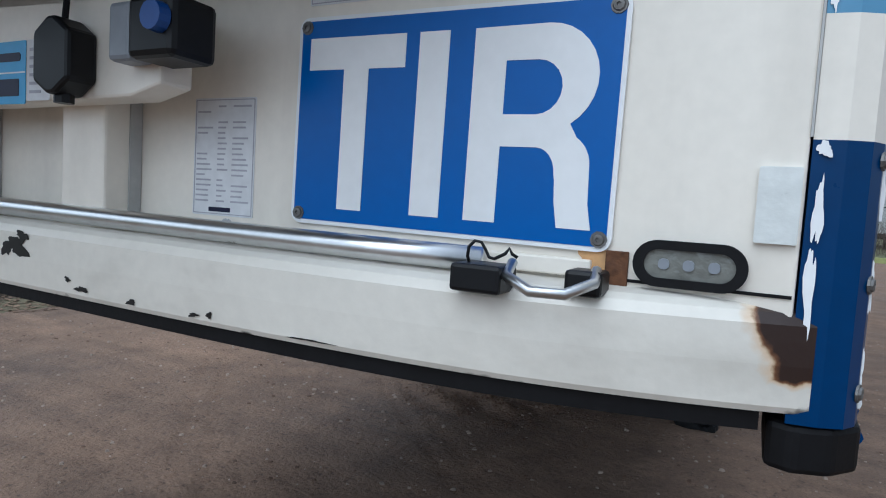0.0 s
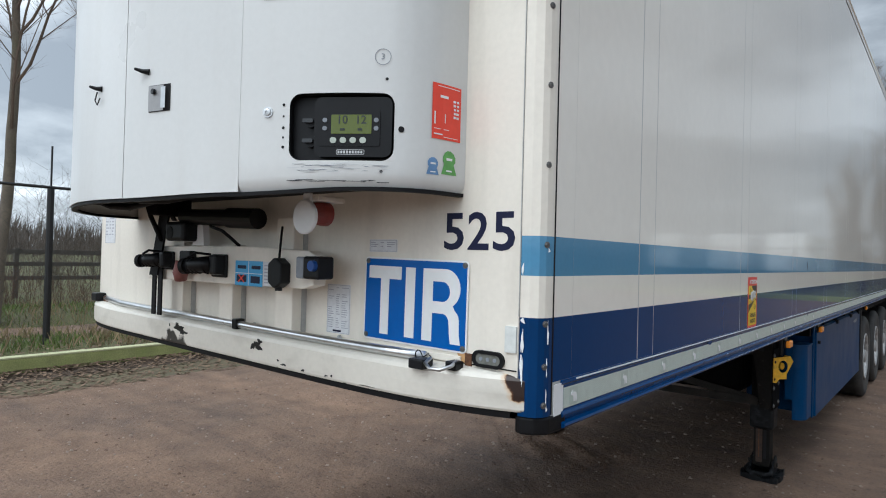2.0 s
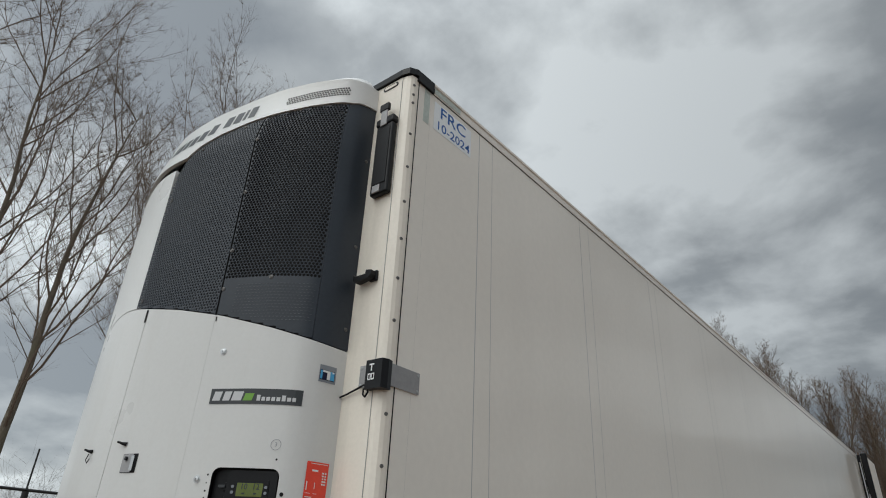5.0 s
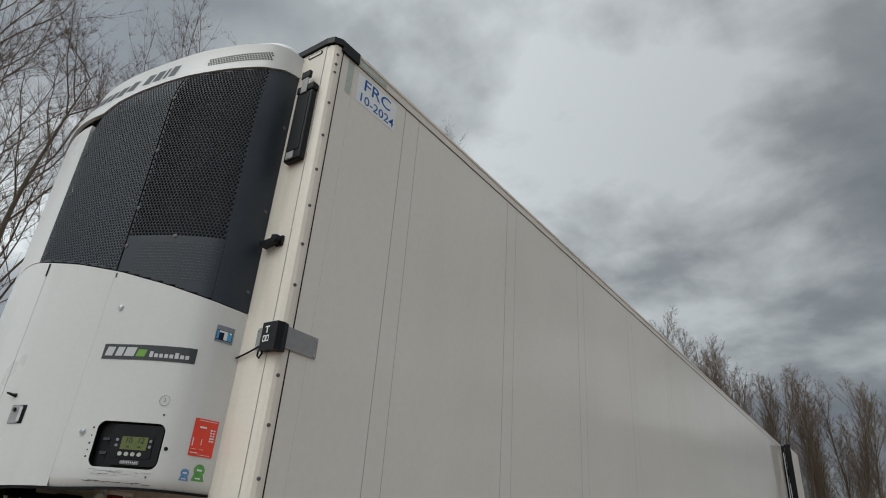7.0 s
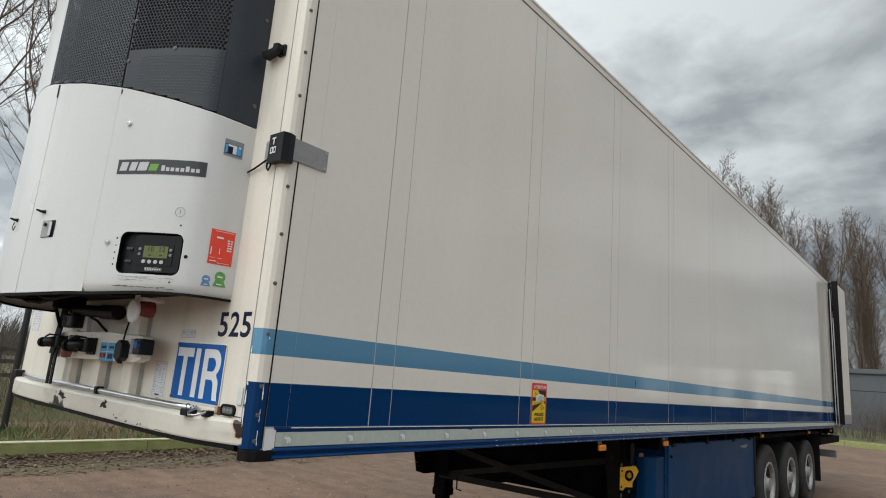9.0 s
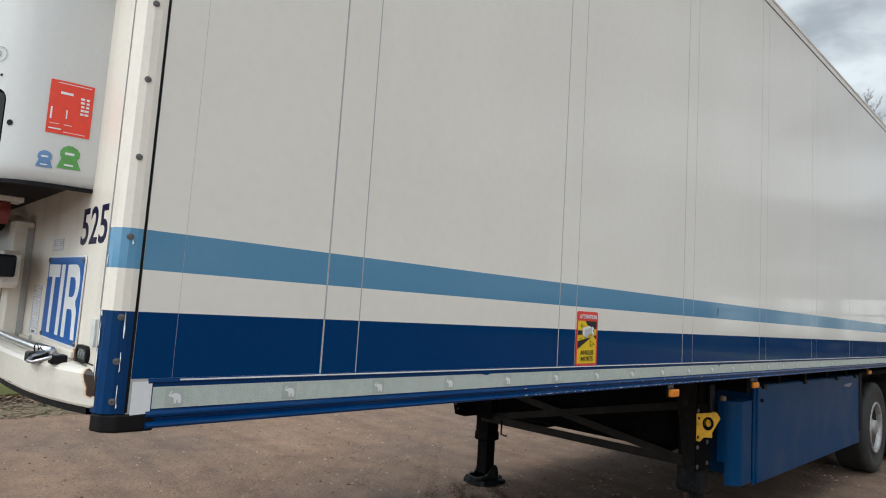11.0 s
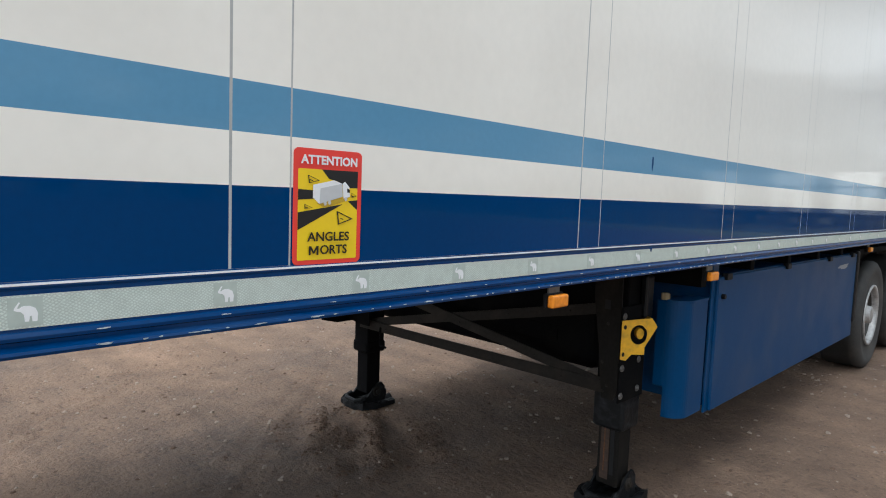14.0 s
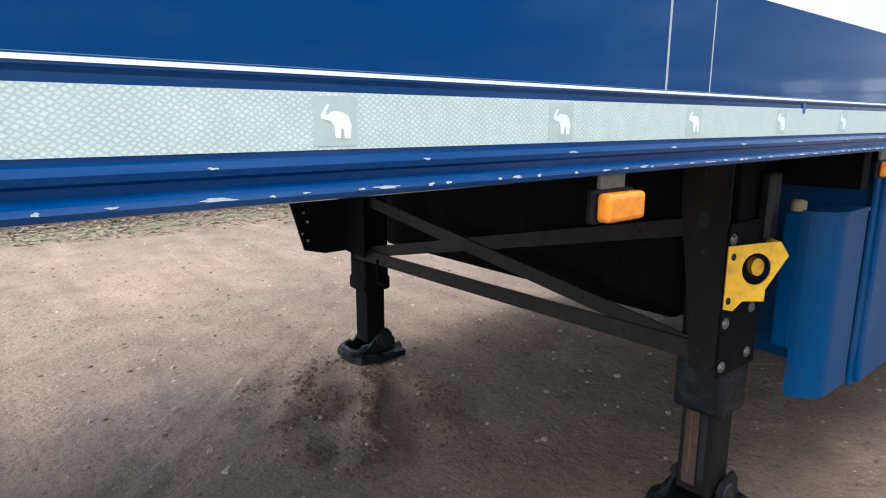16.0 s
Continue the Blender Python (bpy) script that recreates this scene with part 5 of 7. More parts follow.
drawn("pen_mark", outline_mesh([[(0.021 * math.cos(k * math.pi / 12), 0.021 * math.sin(k * math.pi / 12)) for k in range(24)], [(0.0195 * math.cos(k * math.pi / 12), 0.0195 * math.sin(k * math.pi / 12)) for k in range(24)]], 0.0004),
      Matrix.Translation(shell(s, 2.170, 0.002)) @ Matrix.Rotation(radians(-38), 4, "Z").inverted() @ FRONT, M_grey, unit)
drawn("pen_mark", text_mesh("3", 0.022, 0.0, 0.0004), Matrix.Translation(shell(s, 2.170, 0.002)) @ Matrix.Rotation(radians(38), 4, "Z") @ FRONT, M_grey, unit)
sl = run_at(-0.963)
# Flat black patch painted as the shade in the latch pocket.
lay("latch_pocket_shade", sl - 0.045, sl + 0.045, 2.058, 2.135, M_void, 0.0012, label="sunk metal paddle latch")
lay("latch_paddle", sl - 0.02, sl + 0.044, 2.060, 2.133, M_strap, 0.004)
lay("latch_paddle", sl - 0.032, sl - 0.014, 2.066, 2.126, M_steel, 0.008)
p = shell(sl + 0.016, 2.115, 0.006)
part("lock_barrel", lathe(bmesh.new(), [(0.0, 0.0085), (-0.007, 0.008), (-0.007, 0.0001)], tuple(p), "y", 12), M_blackp, unit)
for x, z in ((-1.008, 2.176), (-1.245, 2.155)):
    s = run_at(x)
    a, b = shell(s, z, 0.0), shell(s + 0.035, z + 0.008, 0.022)
    part("rubber_stop", tubeb([a, (a + b) / 2 + Vector((0, 0, -0.002)), b], [0.009, 0.006, 0.004], 8), M_black, unit)
part("tie_wire", tubeb([shell(run_at(-1.245) + 0.01, 2.145, 0.01), shell(run_at(-1.245) + 0.02, 2.12, 0.012), shell(run_at(-1.245) + 0.008, 2.105, 0.01), shell(run_at(-1.245) - 0.004, 2.125, 0.008)], 0.002, 5), M_black, unit)
lay("cover_slot", run_at(-1.108), run_at(-1.122), 2.745, 2.81, M_void, 0.0016)
lay("cover_slot", run_at(-0.669), run_at(-0.675), 2.70, 2.722, M_void, 0.0016)

# control recess and its panel
mid = run_at((DX0 + DX1) / 2)
c0 = (shell(SD0, (DZ0 + DZ1) / 2) + shell(SD1, (DZ0 + DZ1) / 2)) / 2
tang = (shell(SD1, 2.0) - shell(SD0, 2.0)).normalized()
nrm = Vector((tang.y, -tang.x, 0))
if nrm.y > 0:
    nrm = -nrm
rightw = Vector((-tang.x, -tang.y, 0))
PANEL = Matrix((((rightw.x, 0, nrm.x, c0.x)), ((rightw.y, 0, nrm.y, c0.y)), ((0, 1, 0, c0.z)), ((0, 0, 0, 1))))
W2, H2 = (shell(SD1, 2.0) - shell(SD0, 2.0)).length / 2 + 0.004, (DZ1 - DZ0) / 2 + 0.004
ctl = thing("control_panel", "black control panel with an olive display in a white cover recess", "control panel", tuple(c0))


def on_panel(name, loops, depth, z, mats, parent=None, label=""):
    return drawn(name, outline_mesh(loops, depth), PANEL @ Matrix.Translation((0, 0, z)), mats, parent or ctl, label)


for sc, ds in ((SD0, 1), (SD1, -1)):
    for zc, dz in ((DZ0, 1), (DZ1, -1)):
        v, f, k = [], [], 0
        v.append(tuple(shell(sc - 0.001 * ds, zc - 0.001 * dz, 0.0004)))
        for i in range(9):
            q = radians(90 * i / 8)
            v.append(tuple(shell(sc + ds * 0.032 * (1 - math.sin(q)), zc + dz * 0.032 * (1 - math.cos(q)), 0.0004)))
        f += [(k, k + 1 + i, k + 2 + i) for i in range(8)]
        raw("recess_corner", v, f, M_unit, unit)
on_panel("recess_wall", [rounded(-W2, W2, -H2, H2, 0.003), rounded(-W2 + 0.006, W2 - 0.006, -H2 + 0.006, H2 - 0.006, 0.026, 6)], 0.03, -0.022, M_black)
on_panel("back_plate", [rounded(-W2 + 0.002, W2 - 0.002, -H2 + 0.002, H2 - 0.002, 0.004)], 0.004, -0.028, M_blackp)
case = on_panel("case", [rounded(-0.072, W2 - 0.01, -0.076, 0.078, 0.02)], 0.026, -0.014, M_blackp, label="black display housing")
on_panel("bezel", [rounded(-0.06, 0.102, -0.048, 0.044, 0.006)], 0.003, 0.0, M_blackp, case)
on_panel("display", [rounded(-0.026, 0.080, -0.017, 0.032, 0.002)], 0.002, 0.0022, M_lcd, case, "olive display")
for words, dx in (("10", 0.003), ("12", 0.052)):
    me = text_mesh(words, 0.03, 0.01, 0.0004)
    drawn("display_digits", me, PANEL @ Matrix.Translation((dx, 0.018, 0.0036)), M_lcdink, case)
for dx, w in ((0.004, 0.012), (0.05, 0.012)):
    on_panel("display_bar", [rounded(dx - w / 2, dx + w / 2, -0.009, -0.003, 0.001)], 0.0004, 0.0036, M_lcdink, case)
for dx, dz in ((-0.043, 0.018), (-0.043, -0.003), (0.092, 0.018), (0.092, -0.003)):
    on_panel("button", [rounded(dx - 0.006, dx + 0.006, dz - 0.0055, dz + 0.0055, 0.005)], 0.004, 0.002, M_grey, case)
for k in range(4):
    on_panel("button", [rounded(-0.02 + 0.026 * k - 0.0085, -0.02 + 0.026 * k + 0.0085, -0.041, -0.026, 0.0072)], 0.004, 0.002, M_button, case)
on_panel("maker_bar", [rounded(-0.012, 0.062, -0.070, -0.057, 0.004), rounded(-0.011, 0.061, -0.069, -0.058, 0.0035)], 0.001, 0.0, M_silver, case)
for k in range(9):
    on_panel("maker_bar", [rounded(-0.008 + 0.0075 * k, -0.003 + 0.0075 * k, -0.067, -0.060, 0.0005)], 0.0008, 0.0, M_silver, case)
for dz in (0.018, -0.034):
    on_panel("switch", [rounded(-0.098, -0.072, dz - 0.016, dz + 0.016, 0.012)], 0.014, -0.018, M_blackp)
    on_panel("switch_lever", [rounded(-0.104, -0.076, dz - 0.005, dz + 0.005, 0.003)], 0.012, -0.006, M_slx)
    on_panel("switch_plate", [rounded(-0.07, -0.062, dz + 0.008, dz + 0.014, 0.002)], 0.01, -0.02, M_silver)
# scraped area under the recess
random.seed(21)
for k in range(60):
    s = run_at(-0.325 - 0.21 * random.random())
    z = (1.876 + 0.02 * random.random()) if k % 3 else (1.850 + 0.006 * random.random())
    w = 0.004 + 0.022 * random.random() ** 2
    lay("scrape", s - w, s + w, z - 0.0004 - 0.0012 * random.random(), z + 0.0005, (M_slx, M_grey, M_silver)[k % 3], 0.0008 + 0.00003 * k, slant=0.02 * random.uniform(-1, 1))


# ---------------------------------------------------------------- coupling sockets under the unit
bar = thing("socket_carrier", "cream steel carrier with trailer coupling sockets on three posts", "socket carrier", (-1.28, -0.05, 1.39))
beam = prismb([(-1.84, 1.542), (-0.80, 1.552), (-0.745, 1.566), (-0.745, 1.660), (-0.775, 1.674), (-1.1, 1.684), (-1.74, 1.680), (-1.84, 1.660)], "y", -0.105, -0.058)
bmesh.ops.bevel(beam, geom=beam.edges[:], offset=0.004, segments=2, affect="EDGES", profile=0.5)
part("carrier_plate", beam, M_front, bar)
for x0, x1, zt in ((-1.73, -1.64, 1.70), (-1.365, -1.275, 1.69), (-1.012, -0.915, 1.785)):
    part("post", boxb(x0, x1, -0.058, -0.001, 1.38, zt, 0.004), M_front, bar)
    # Thin grey strip paints the shade line at the post's right edge.
    part("post_shade_strip", boxb(x1, x1 + 0.003, -0.02, -0.001, 1.38, zt - 0.02), M_joint_and_shade, bar)


def socket(x0, x1, y, z, r, lid=True):
    s = thing("trailer_socket", "black plastic trailer socket with a flap lid", "socket", ((x0 + x1) / 2, y, z), "coupling sockets")
    w = x1 - x0
    part("body", tubeb([(x0, y - 0.07, z - 0.004), (x0 + w * 0.3, y - 0.06, z), (x0 + w * 0.5, y - 0.045, z + 0.003), (x0 + w * 0.7, y - 0.03, z + 0.005)], [r * 0.82, r * 0.86, r * 0.95, r], 14), M_blackp, s, smooth=True)
    part("ring", tubeb([(x0 - 0.006, y - 0.075, z - 0.005), (x0 + 0.012, y - 0.07, z - 0.004)], r * 0.98, 14), M_black, s)
    part("bore", tubeb([(x0 - 0.008, y - 0.077, z - 0.005), (x0 - 0.005, y - 0.076, z - 0.005)], r * 0.6, 12), M_void, s)
    for k in (0.16, 0.26, 0.36, 0.56):
        part("rib", tubeb([(x0 + w * k, y - 0.07 + 0.055 * k, z + 0.006 * k - 0.003), (x0 + w * k + 0.006, y - 0.07 + 0.055 * k + 0.002, z + 0.006 * k - 0.003)], r * (0.96 + 0.12 * k), 12), M_black, s)
    part("cap_strap", tubeb([(x0 + w * 0.1, y - 0.07, z + r * 0.9), (x0 + w * 0.3, y - 0.06, z + r * 1.45), (x0 + w * 0.6, y - 0.03, z + r * 1.3)], 0.005, 6), M_black, s)
    if lid:
        part("lid", boxb(x1 - w * 0.28, x1, y - 0.05, y - 0.001, z - r * 1.05, z + r * 1.3, 0.01), M_blackp, s)
    part("flange", boxb(x1 - w * 0.55, x1 + 0.006, y - 0.012, y, z - r * 1.35, z + r * 1.35, 0.005), M_blackp, s)
    return s


socket(-1.755, -1.62, -0.105, 1.622, 0.027)
socket(-1.40, -1.235, -0.105, 1.612, 0.031)
pk = thing("coupling_plug", "faded red plastic coupling plug on the carrier", "plug", (-1.53, -0.12, 1.62))
part("body", tubeb([(-1.49, -0.14, 1.572), (-1.485, -0.145, 1.60), (-1.483, -0.14, 1.645)], [0.022, 0.028, 0.024], 12), M_pinkplug, pk, smooth=True)
part("holder", boxb(-1.52, -1.44, -0.135, -0.105, 1.60, 1.685, 0.006), M_blackp, pk)
bl = thing("instruction_label", "light blue instruction label on the cream carrier", "label", (-1.105, -0.106, 1.618))
plate("film", -1.19, -1.025, 1.577, 1.664, 0.002, 0.0008, at(0, -0.1058, 0), M_skyblue, bl)
for a in (-1.15, -1.065):
    plate("drawing_bar", a - 0.025, a + 0.028, 1.636, 1.648, 0.004, 0.0006, at(0, -0.1066, 0), M_navy, bl)
plate("drawing_bar", -1.094, -1.04, 1.588, 1.612, 0.002, 0.0006, at(0, -0.1066, 0), M_navy, bl)
plate("drawing_bar", -1.18, -1.12, 1.590, 1.614, 0.002, 0.0006, at(0, -0.1066, 0), M_navy, bl)
for s in (1, -1):
    drawn("drawing_cross", outline_mesh([[(-0.02, -0.012 * s), (-0.016, -0.015 * s), (0.02, 0.012 * s), (0.016, 0.015 * s)]], 0.0006), at(-1.15, -0.1076 - 0.0004 * s, 1.602), M_redlabel, bl)
plate("drawing_line", -1.189, -1.026, 1.6195, 1.6215, 0.0005, 0.0006, at(0, -0.1066, 0), M_white, bl)
plate("drawing_line", -1.1085, -1.1065, 1.578, 1.663, 0.0005, 0.0006, at(0, -0.1067, 0), M_white, bl)
wl = thing("label_sheet", "small white printed label on the cream carrier", "label", (-0.99, -0.106, 1.62))
plate("paper", -1.018, -0.965, 1.577, 1.66, 0.002, 0.0008, at(0, -0.1058, 0), M_paper, wl)
for k in range(6):
    plate("print_bar", -1.011, -0.985 + 0.01 * (k % 3), 1.587 + 0.0115 * k, 1.591 + 0.0115 * k, 0.0005, 0.0006, at(0, -0.1066, 0), M_ink, wl)
mt = thing("cable_junction", "black junction box with a thin upright cable on the carrier", "junction box", (-0.935, -0.12, 1.605))
hexa = [(-0.935, 1.583), (-0.906, 1.565), (-0.892, 1.565), (-0.863, 1.583), (-0.863, 1.643), (-0.892, 1.662), (-0.906, 1.662), (-0.935, 1.643)]
hb = prismb(hexa, "y", -0.145, -0.105)
bmesh.ops.bevel(hb, geom=hb.edges[:], offset=0.005, segments=2, affect="EDGES", profile=0.5)
part("case", hb, M_blackp, mt)
part("cable", tubeb([(-0.90, -0.125, 1.66), (-0.903, -0.12, 1.70), (-0.912, -0.11, 1.74), (-0.922, -0.10, 1.765)], 0.004, 7), M_black, mt)
part("stub", tubeb([(-0.899, -0.125, 1.568), (-0.899, -0.125, 1.556)], 0.012, 8), M_blackp, mt)
plug = thing("power_socket", "grey and black socket box with a blue knob", "socket", (-0.81, -0.09, 1.63))
part("case", boxb(-0.815, -0.775, -0.14, -0.105, 1.604, 1.672, 0.006), M_grey, plug)
part("cover", boxb(-0.775, -0.70, -0.145, -0.08, 1.604, 1.674, 0.008), M_blackp, plug)
part("knob", lathe(bmesh.new(), [(0.0, 0.017), (-0.014, 0.016), (-0.014, 0.0001)], (-0.718, -0.145, 1.645), "y", 14), M_knob, plug)
for low, dx, dz in ((pk, -0.01, -0.022), (bl, 0.008, -0.030), (wl, 0.004, -0.026), (mt, 0.0, -0.014), (plug, 0.02, -0.017)):
    low.location += Vector((dx, 0, dz))
# pieces that hang under the unit
wp = thing("mains_inlet", "red mains inlet with a round white lid under the unit", "inlet", (-0.66, -0.17, 1.80))
part("lid", lathe(bmesh.new(), [(0.006, 0.0001), (0.006, 0.046), (0.0, 0.051), (-0.008, 0.051), (-0.011, 0.046), (-0.010, 0.0001)], (-0.672, -0.20, 1.772), "y", 26), M_white, wp, "round white plastic lid")
part("hinge_tab", boxb(-0.69, -0.655, -0.20, -0.19, 1.81, 1.842, 0.003), M_white, wp)
part("body", lathe(bmesh.new(), [(-0.05, 0.0001), (-0.05, 0.030), (-0.02, 0.033), (0.0, 0.036), (0.02, 0.036), (0.02, 0.0001)], (-0.676, -0.14, 1.785), "y", 22), M_redplug, wp)
part("bracket", boxb(-0.715, -0.63, -0.19, -0.09, 1.818, 1.834, 0.003), M_front, wp)
for p0, p1, r, nm in (((-1.52, -0.12, 1.795), (-1.10, -0.10, 1.782), 0.030, "cylinder"), ((-1.23, -0.105, 1.786), (-1.06, -0.10, 1.780), 0.036, "cylinder_cap")):
    part(nm, tubeb([p0, p1], r, 16), M_blackp, unit, smooth=False)
part("cable_loop", tubeb([(-1.38, -0.1, 1.775), (-1.33, -0.12, 1.755), (-1.27, -0.11, 1.74), (-1.22, -0.1, 1.71), (-1.20, -0.08, 1.685)], 0.006, 8), M_black, unit, smooth=True)
bs = thing("trailer_socket", "black socket in a white bracket above the carrier", "socket", (-1.60, -0.12, 1.76))
part("body", boxb(-1.69, -1.55, -0.16, -0.09, 1.725, 1.80, 0.014, 3), M_blackp, bs)
part("bore", tubeb([(-1.645, -0.162, 1.757), (-1.645, -0.155, 1.757)], 0.024, 12), M_black, bs)
br = prismb([(-1.585, 1.71), (-1.50, 1.71), (-1.515, 1.80), (-1.535, 1.822), (-1.555, 1.815), (-1.575, 1.76)], "y", -0.10, -0.075)
part("bracket", br, M_white, bs, "white bracket")
bs.location += Vector((0.09, 0, -0.025))
for dx in (0.0, 0.05):
    part("strap", boxb(-1.765 + dx, -1.735 + dx, -0.124, -0.118, 1.40, 1.60), M_black, unit)
part("strap", prismb([(-1.78, 1.56), (-1.715, 1.56), (-1.61, 1.866), (-1.69, 1.866)], "y", -0.13, -0.122), M_black, unit)
part("strap", prismb([(-1.60, 1.78), (-1.575, 1.78), (-1.63, 1.83), (-1.665, 1.83)], "y", -0.13, -0.122), M_black, unit)

for pts, r in (([(-1.95, -0.28, 1.862), (-1.85, -0.26, 1.835), (-1.72, -0.24, 1.828), (-1.60, -0.22, 1.845), (-1.52, -0.2, 1.864)], 0.013),
               ([(-1.62, -0.3, 1.864), (-1.5, -0.3, 1.84), (-1.36, -0.28, 1.836), (-1.2, -0.26, 1.85), (-1.12, -0.24, 1.864)], 0.011),
               ([(-0.98, -0.22, 1.865), (-0.9, -0.2, 1.845), (-0.82, -0.18, 1.85), (-0.74, -0.15, 1.865)], 0.009),
               ([(-1.76, -0.16, 1.865), (-1.74, -0.15, 1.80), (-1.70, -0.14, 1.74), (-1.68, -0.13, 1.70)], 0.010)):
    part("hose", tubeb(pts, r, 8), M_black, unit, smooth=True)
for x0, x1, y0, y1, z0 in ((-2.0, -1.72, -0.34, -0.16, 1.845), (-1.3, -1.02, -0.42, -0.3, 1.85), (-1.66, -1.58, -0.2, -0.06, 1.80)):
    part("under_bracket", boxb(x0, x1, y0, y1, z0, 1.867, 0.005), M_chassis, unit)

# grey service box at the left end of the wall foot
part("left_bracket", boxb(-2.56, -2.50, -0.05, 0.0, 1.40, 1.44, 0.006), M_blackp, trailer)
part("left_bracket_rust", boxb(-2.49, -2.44, -0.02, 0.0, 1.395, 1.425, 0.004), M_rust, trailer)


# ---------------------------------------------------------------- chassis and landing legs
def beam_pair():
    for x in (-0.78, -1.80):
        bm = bmesh.new()
        prism(bm, [(4.2, 1.12), (4.36, 0.80), (LEN - 0.4, 0.80), (LEN - 0.4, 1.235), (4.2, 1.235)], "x", x - 0.01, x + 0.01)
        part("main_beam", bm, M_chassis, trailer)
        bm = bmesh.new()
        prism(bm, [(4.36, 0.795), (LEN - 0.4, 0.795), (LEN - 0.4, 0.782), (4.36, 0.782)], "x", x - 0.07, x + 0.07)
        part("beam_flange", bm, M_chassis, trailer)
    for k in range(15):
        y = 4.4 + 0.68 * k
        part("cross_member", boxb(-2.45, -0.1, y, y + 0.06, 1.10, 1.235), M_chassis, trailer)


beam_pair()
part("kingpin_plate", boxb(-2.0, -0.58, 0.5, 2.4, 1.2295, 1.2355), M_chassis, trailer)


def leg(x, sgn):
    """One landing leg with its housing, foot and brackets; sgn 1: the outer side faces +x."""
    g = "landing_leg"
    y = 4.10 if sgn > 0 else 4.04
    body = boxb(x - 0.075, x + 0.075, y - 0.075, y + 0.075, 0.385, 1.235, 0.008)
    root = part(g, body, M_chassis, trailer, "black steel landing leg with a folded foot")
    part("collar", boxb(x - 0.086, x + 0.086, y - 0.086, y + 0.086, 0.385, 0.60 if sgn > 0 else 0.47, 0.022, 4), M_foot if sgn > 0 else M_chassis, root)
    part("inner_tube", boxb(x - 0.058, x + 0.058, y - 0.058, y + 0.058, 0.09, 0.40, 0.006), M_mount if sgn > 0 else M_chassis, root)
    if sgn > 0:
        part("worn_strip", boxb(x - 0.040, x + 0.006, y - 0.0605, y - 0.056, 0.12, 0.38), M_worn, root, "brown worn face")
        part("worn_line", boxb(x - 0.022, x - 0.016, y - 0.0615, y - 0.058, 0.16, 0.38), M_rust, root, "rusty score line")
        part("groove", boxb(x + 0.014, x + 0.034, y - 0.0605, y - 0.056, 0.15, 0.40), M_void, root)
    # crumpled pad, trodden out of shape
    v, f = [], []
    n, rings = 40, 6
    for i in range(rings + 1):
        for j in range(n):
            a, r = 6.2832 * j / n, (i + 0.4) / (rings + 0.4)
            c, d = math.cos(a), math.sin(a)
            sq = 1.0 / max(abs(c), abs(d)) ** 0.8
            out = r * sq * (1 + 0.09 * noise.noise((c * 2.2, d * 2.2, x)))
            curl = 0.030 * max(0.0, r - 0.62) / 0.38 * (1 + 1.2 * noise.noise((c * 2.7, d * 2.7, 4 + x)))
            z = 0.022 + curl + 0.010 * noise.noise((c * r * 5, d * r * 5, 9 + x)) - (0.012 if i == rings else 0.0)
            v.append((x + 0.140 * out * c, y + 0.158 * out * d, max(0.006, z)))
    for i in range(rings):
        for j in range(n):
            f.append((i * n + j, i * n + (j + 1) % n, (i + 1) * n + (j + 1) % n, (i + 1) * n + j))
    f.append(tuple(range(n))[::-1])
    b = len(v)
    v += [(p, q, -0.004) for p, q, _ in v[rings * n:]]
    f += [(rings * n + j, rings * n + (j + 1) % n, b + (j + 1) % n, b + j) for j in range(n)]
    raw("foot_plate", v, f, M_foot, root, "crumpled black foot pad")
    for dx in (-0.085, 0.073):
        cheek = prismb([(y - 0.10, 0.03), (y + 0.09, 0.03), (y + 0.085, 0.13), (y + 0.055, 0.165), (y + 0.02, 0.16), (y - 0.03, 0.115), (y - 0.07, 0.075), (y - 0.105, 0.065)], "x", x + dx, x + dx + 0.012)
        part("foot_cheek", cheek, M_foot, root)
        part("pin_boss", lathe(bmesh.new(), [(-0.008, 0.034), (0.016, 0.034), (0.02, 0.028), (0.02, 0.012), (0.026, 0.010), (0.026, 0.0001)] if dx > 0 else [(0.02, 0.034), (-0.008, 0.034), (-0.012, 0.0001)],
                               (x + dx, y + 0.01, 0.105), "x", 16), M_brace, root, "worn round pin boss")
    part("foot_pin", tubeb([(x - 0.11, y + 0.01, 0.105), (x + 0.105, y + 0.01, 0.105)], 0.014, 10), M_brace, root)
    strap = [(x - 0.079, y - 0.085, 0.075), (x - 0.08, y - 0.125, 0.062), (x - 0.05, y - 0.150, 0.058), (x + 0.05, y - 0.152, 0.056), (x + 0.078, y - 0.125, 0.062), (x + 0.079, y - 0.085, 0.075)]
    part("foot_tie", tubeb(strap, 0.016, 8), M_foot, root, "rounded tie bar across the foot")
    part("foot_tie", boxb(x - 0.07, x + 0.07, y + 0.085, y + 0.12, 0.04, 0.10, 0.012), M_foot, root)
    return root


near = leg(-0.36, 1)
far = leg(-2.29, -1)
# dusty tapering plate on the front face, black bolted plate on the outer face
part("mounting_plate", prismb([(-0.425, 1.235), (-0.275, 1.235), (-0.275, 0.60), (-0.295, 0.565), (-0.355, 0.565), (-0.385, 0.82), (-0.42, 1.05)], "y", 3.938, 3.946), M_mount, near, "tapering dusty steel mounting plate")
part("plate_window", boxb(-0.362, -0.332, 3.9365, 3.9385, 1.0, 1.045), M_void, near)
for x, z in ((-0.35, 1.16), (-0.34, 0.93), (-0.33, 0.63), (-0.36, 0.74), (-0.35, 0.60)):
    screw(near, (x, 3.937, z), (0, -1, 0), 0.8, "bolt", DARK)
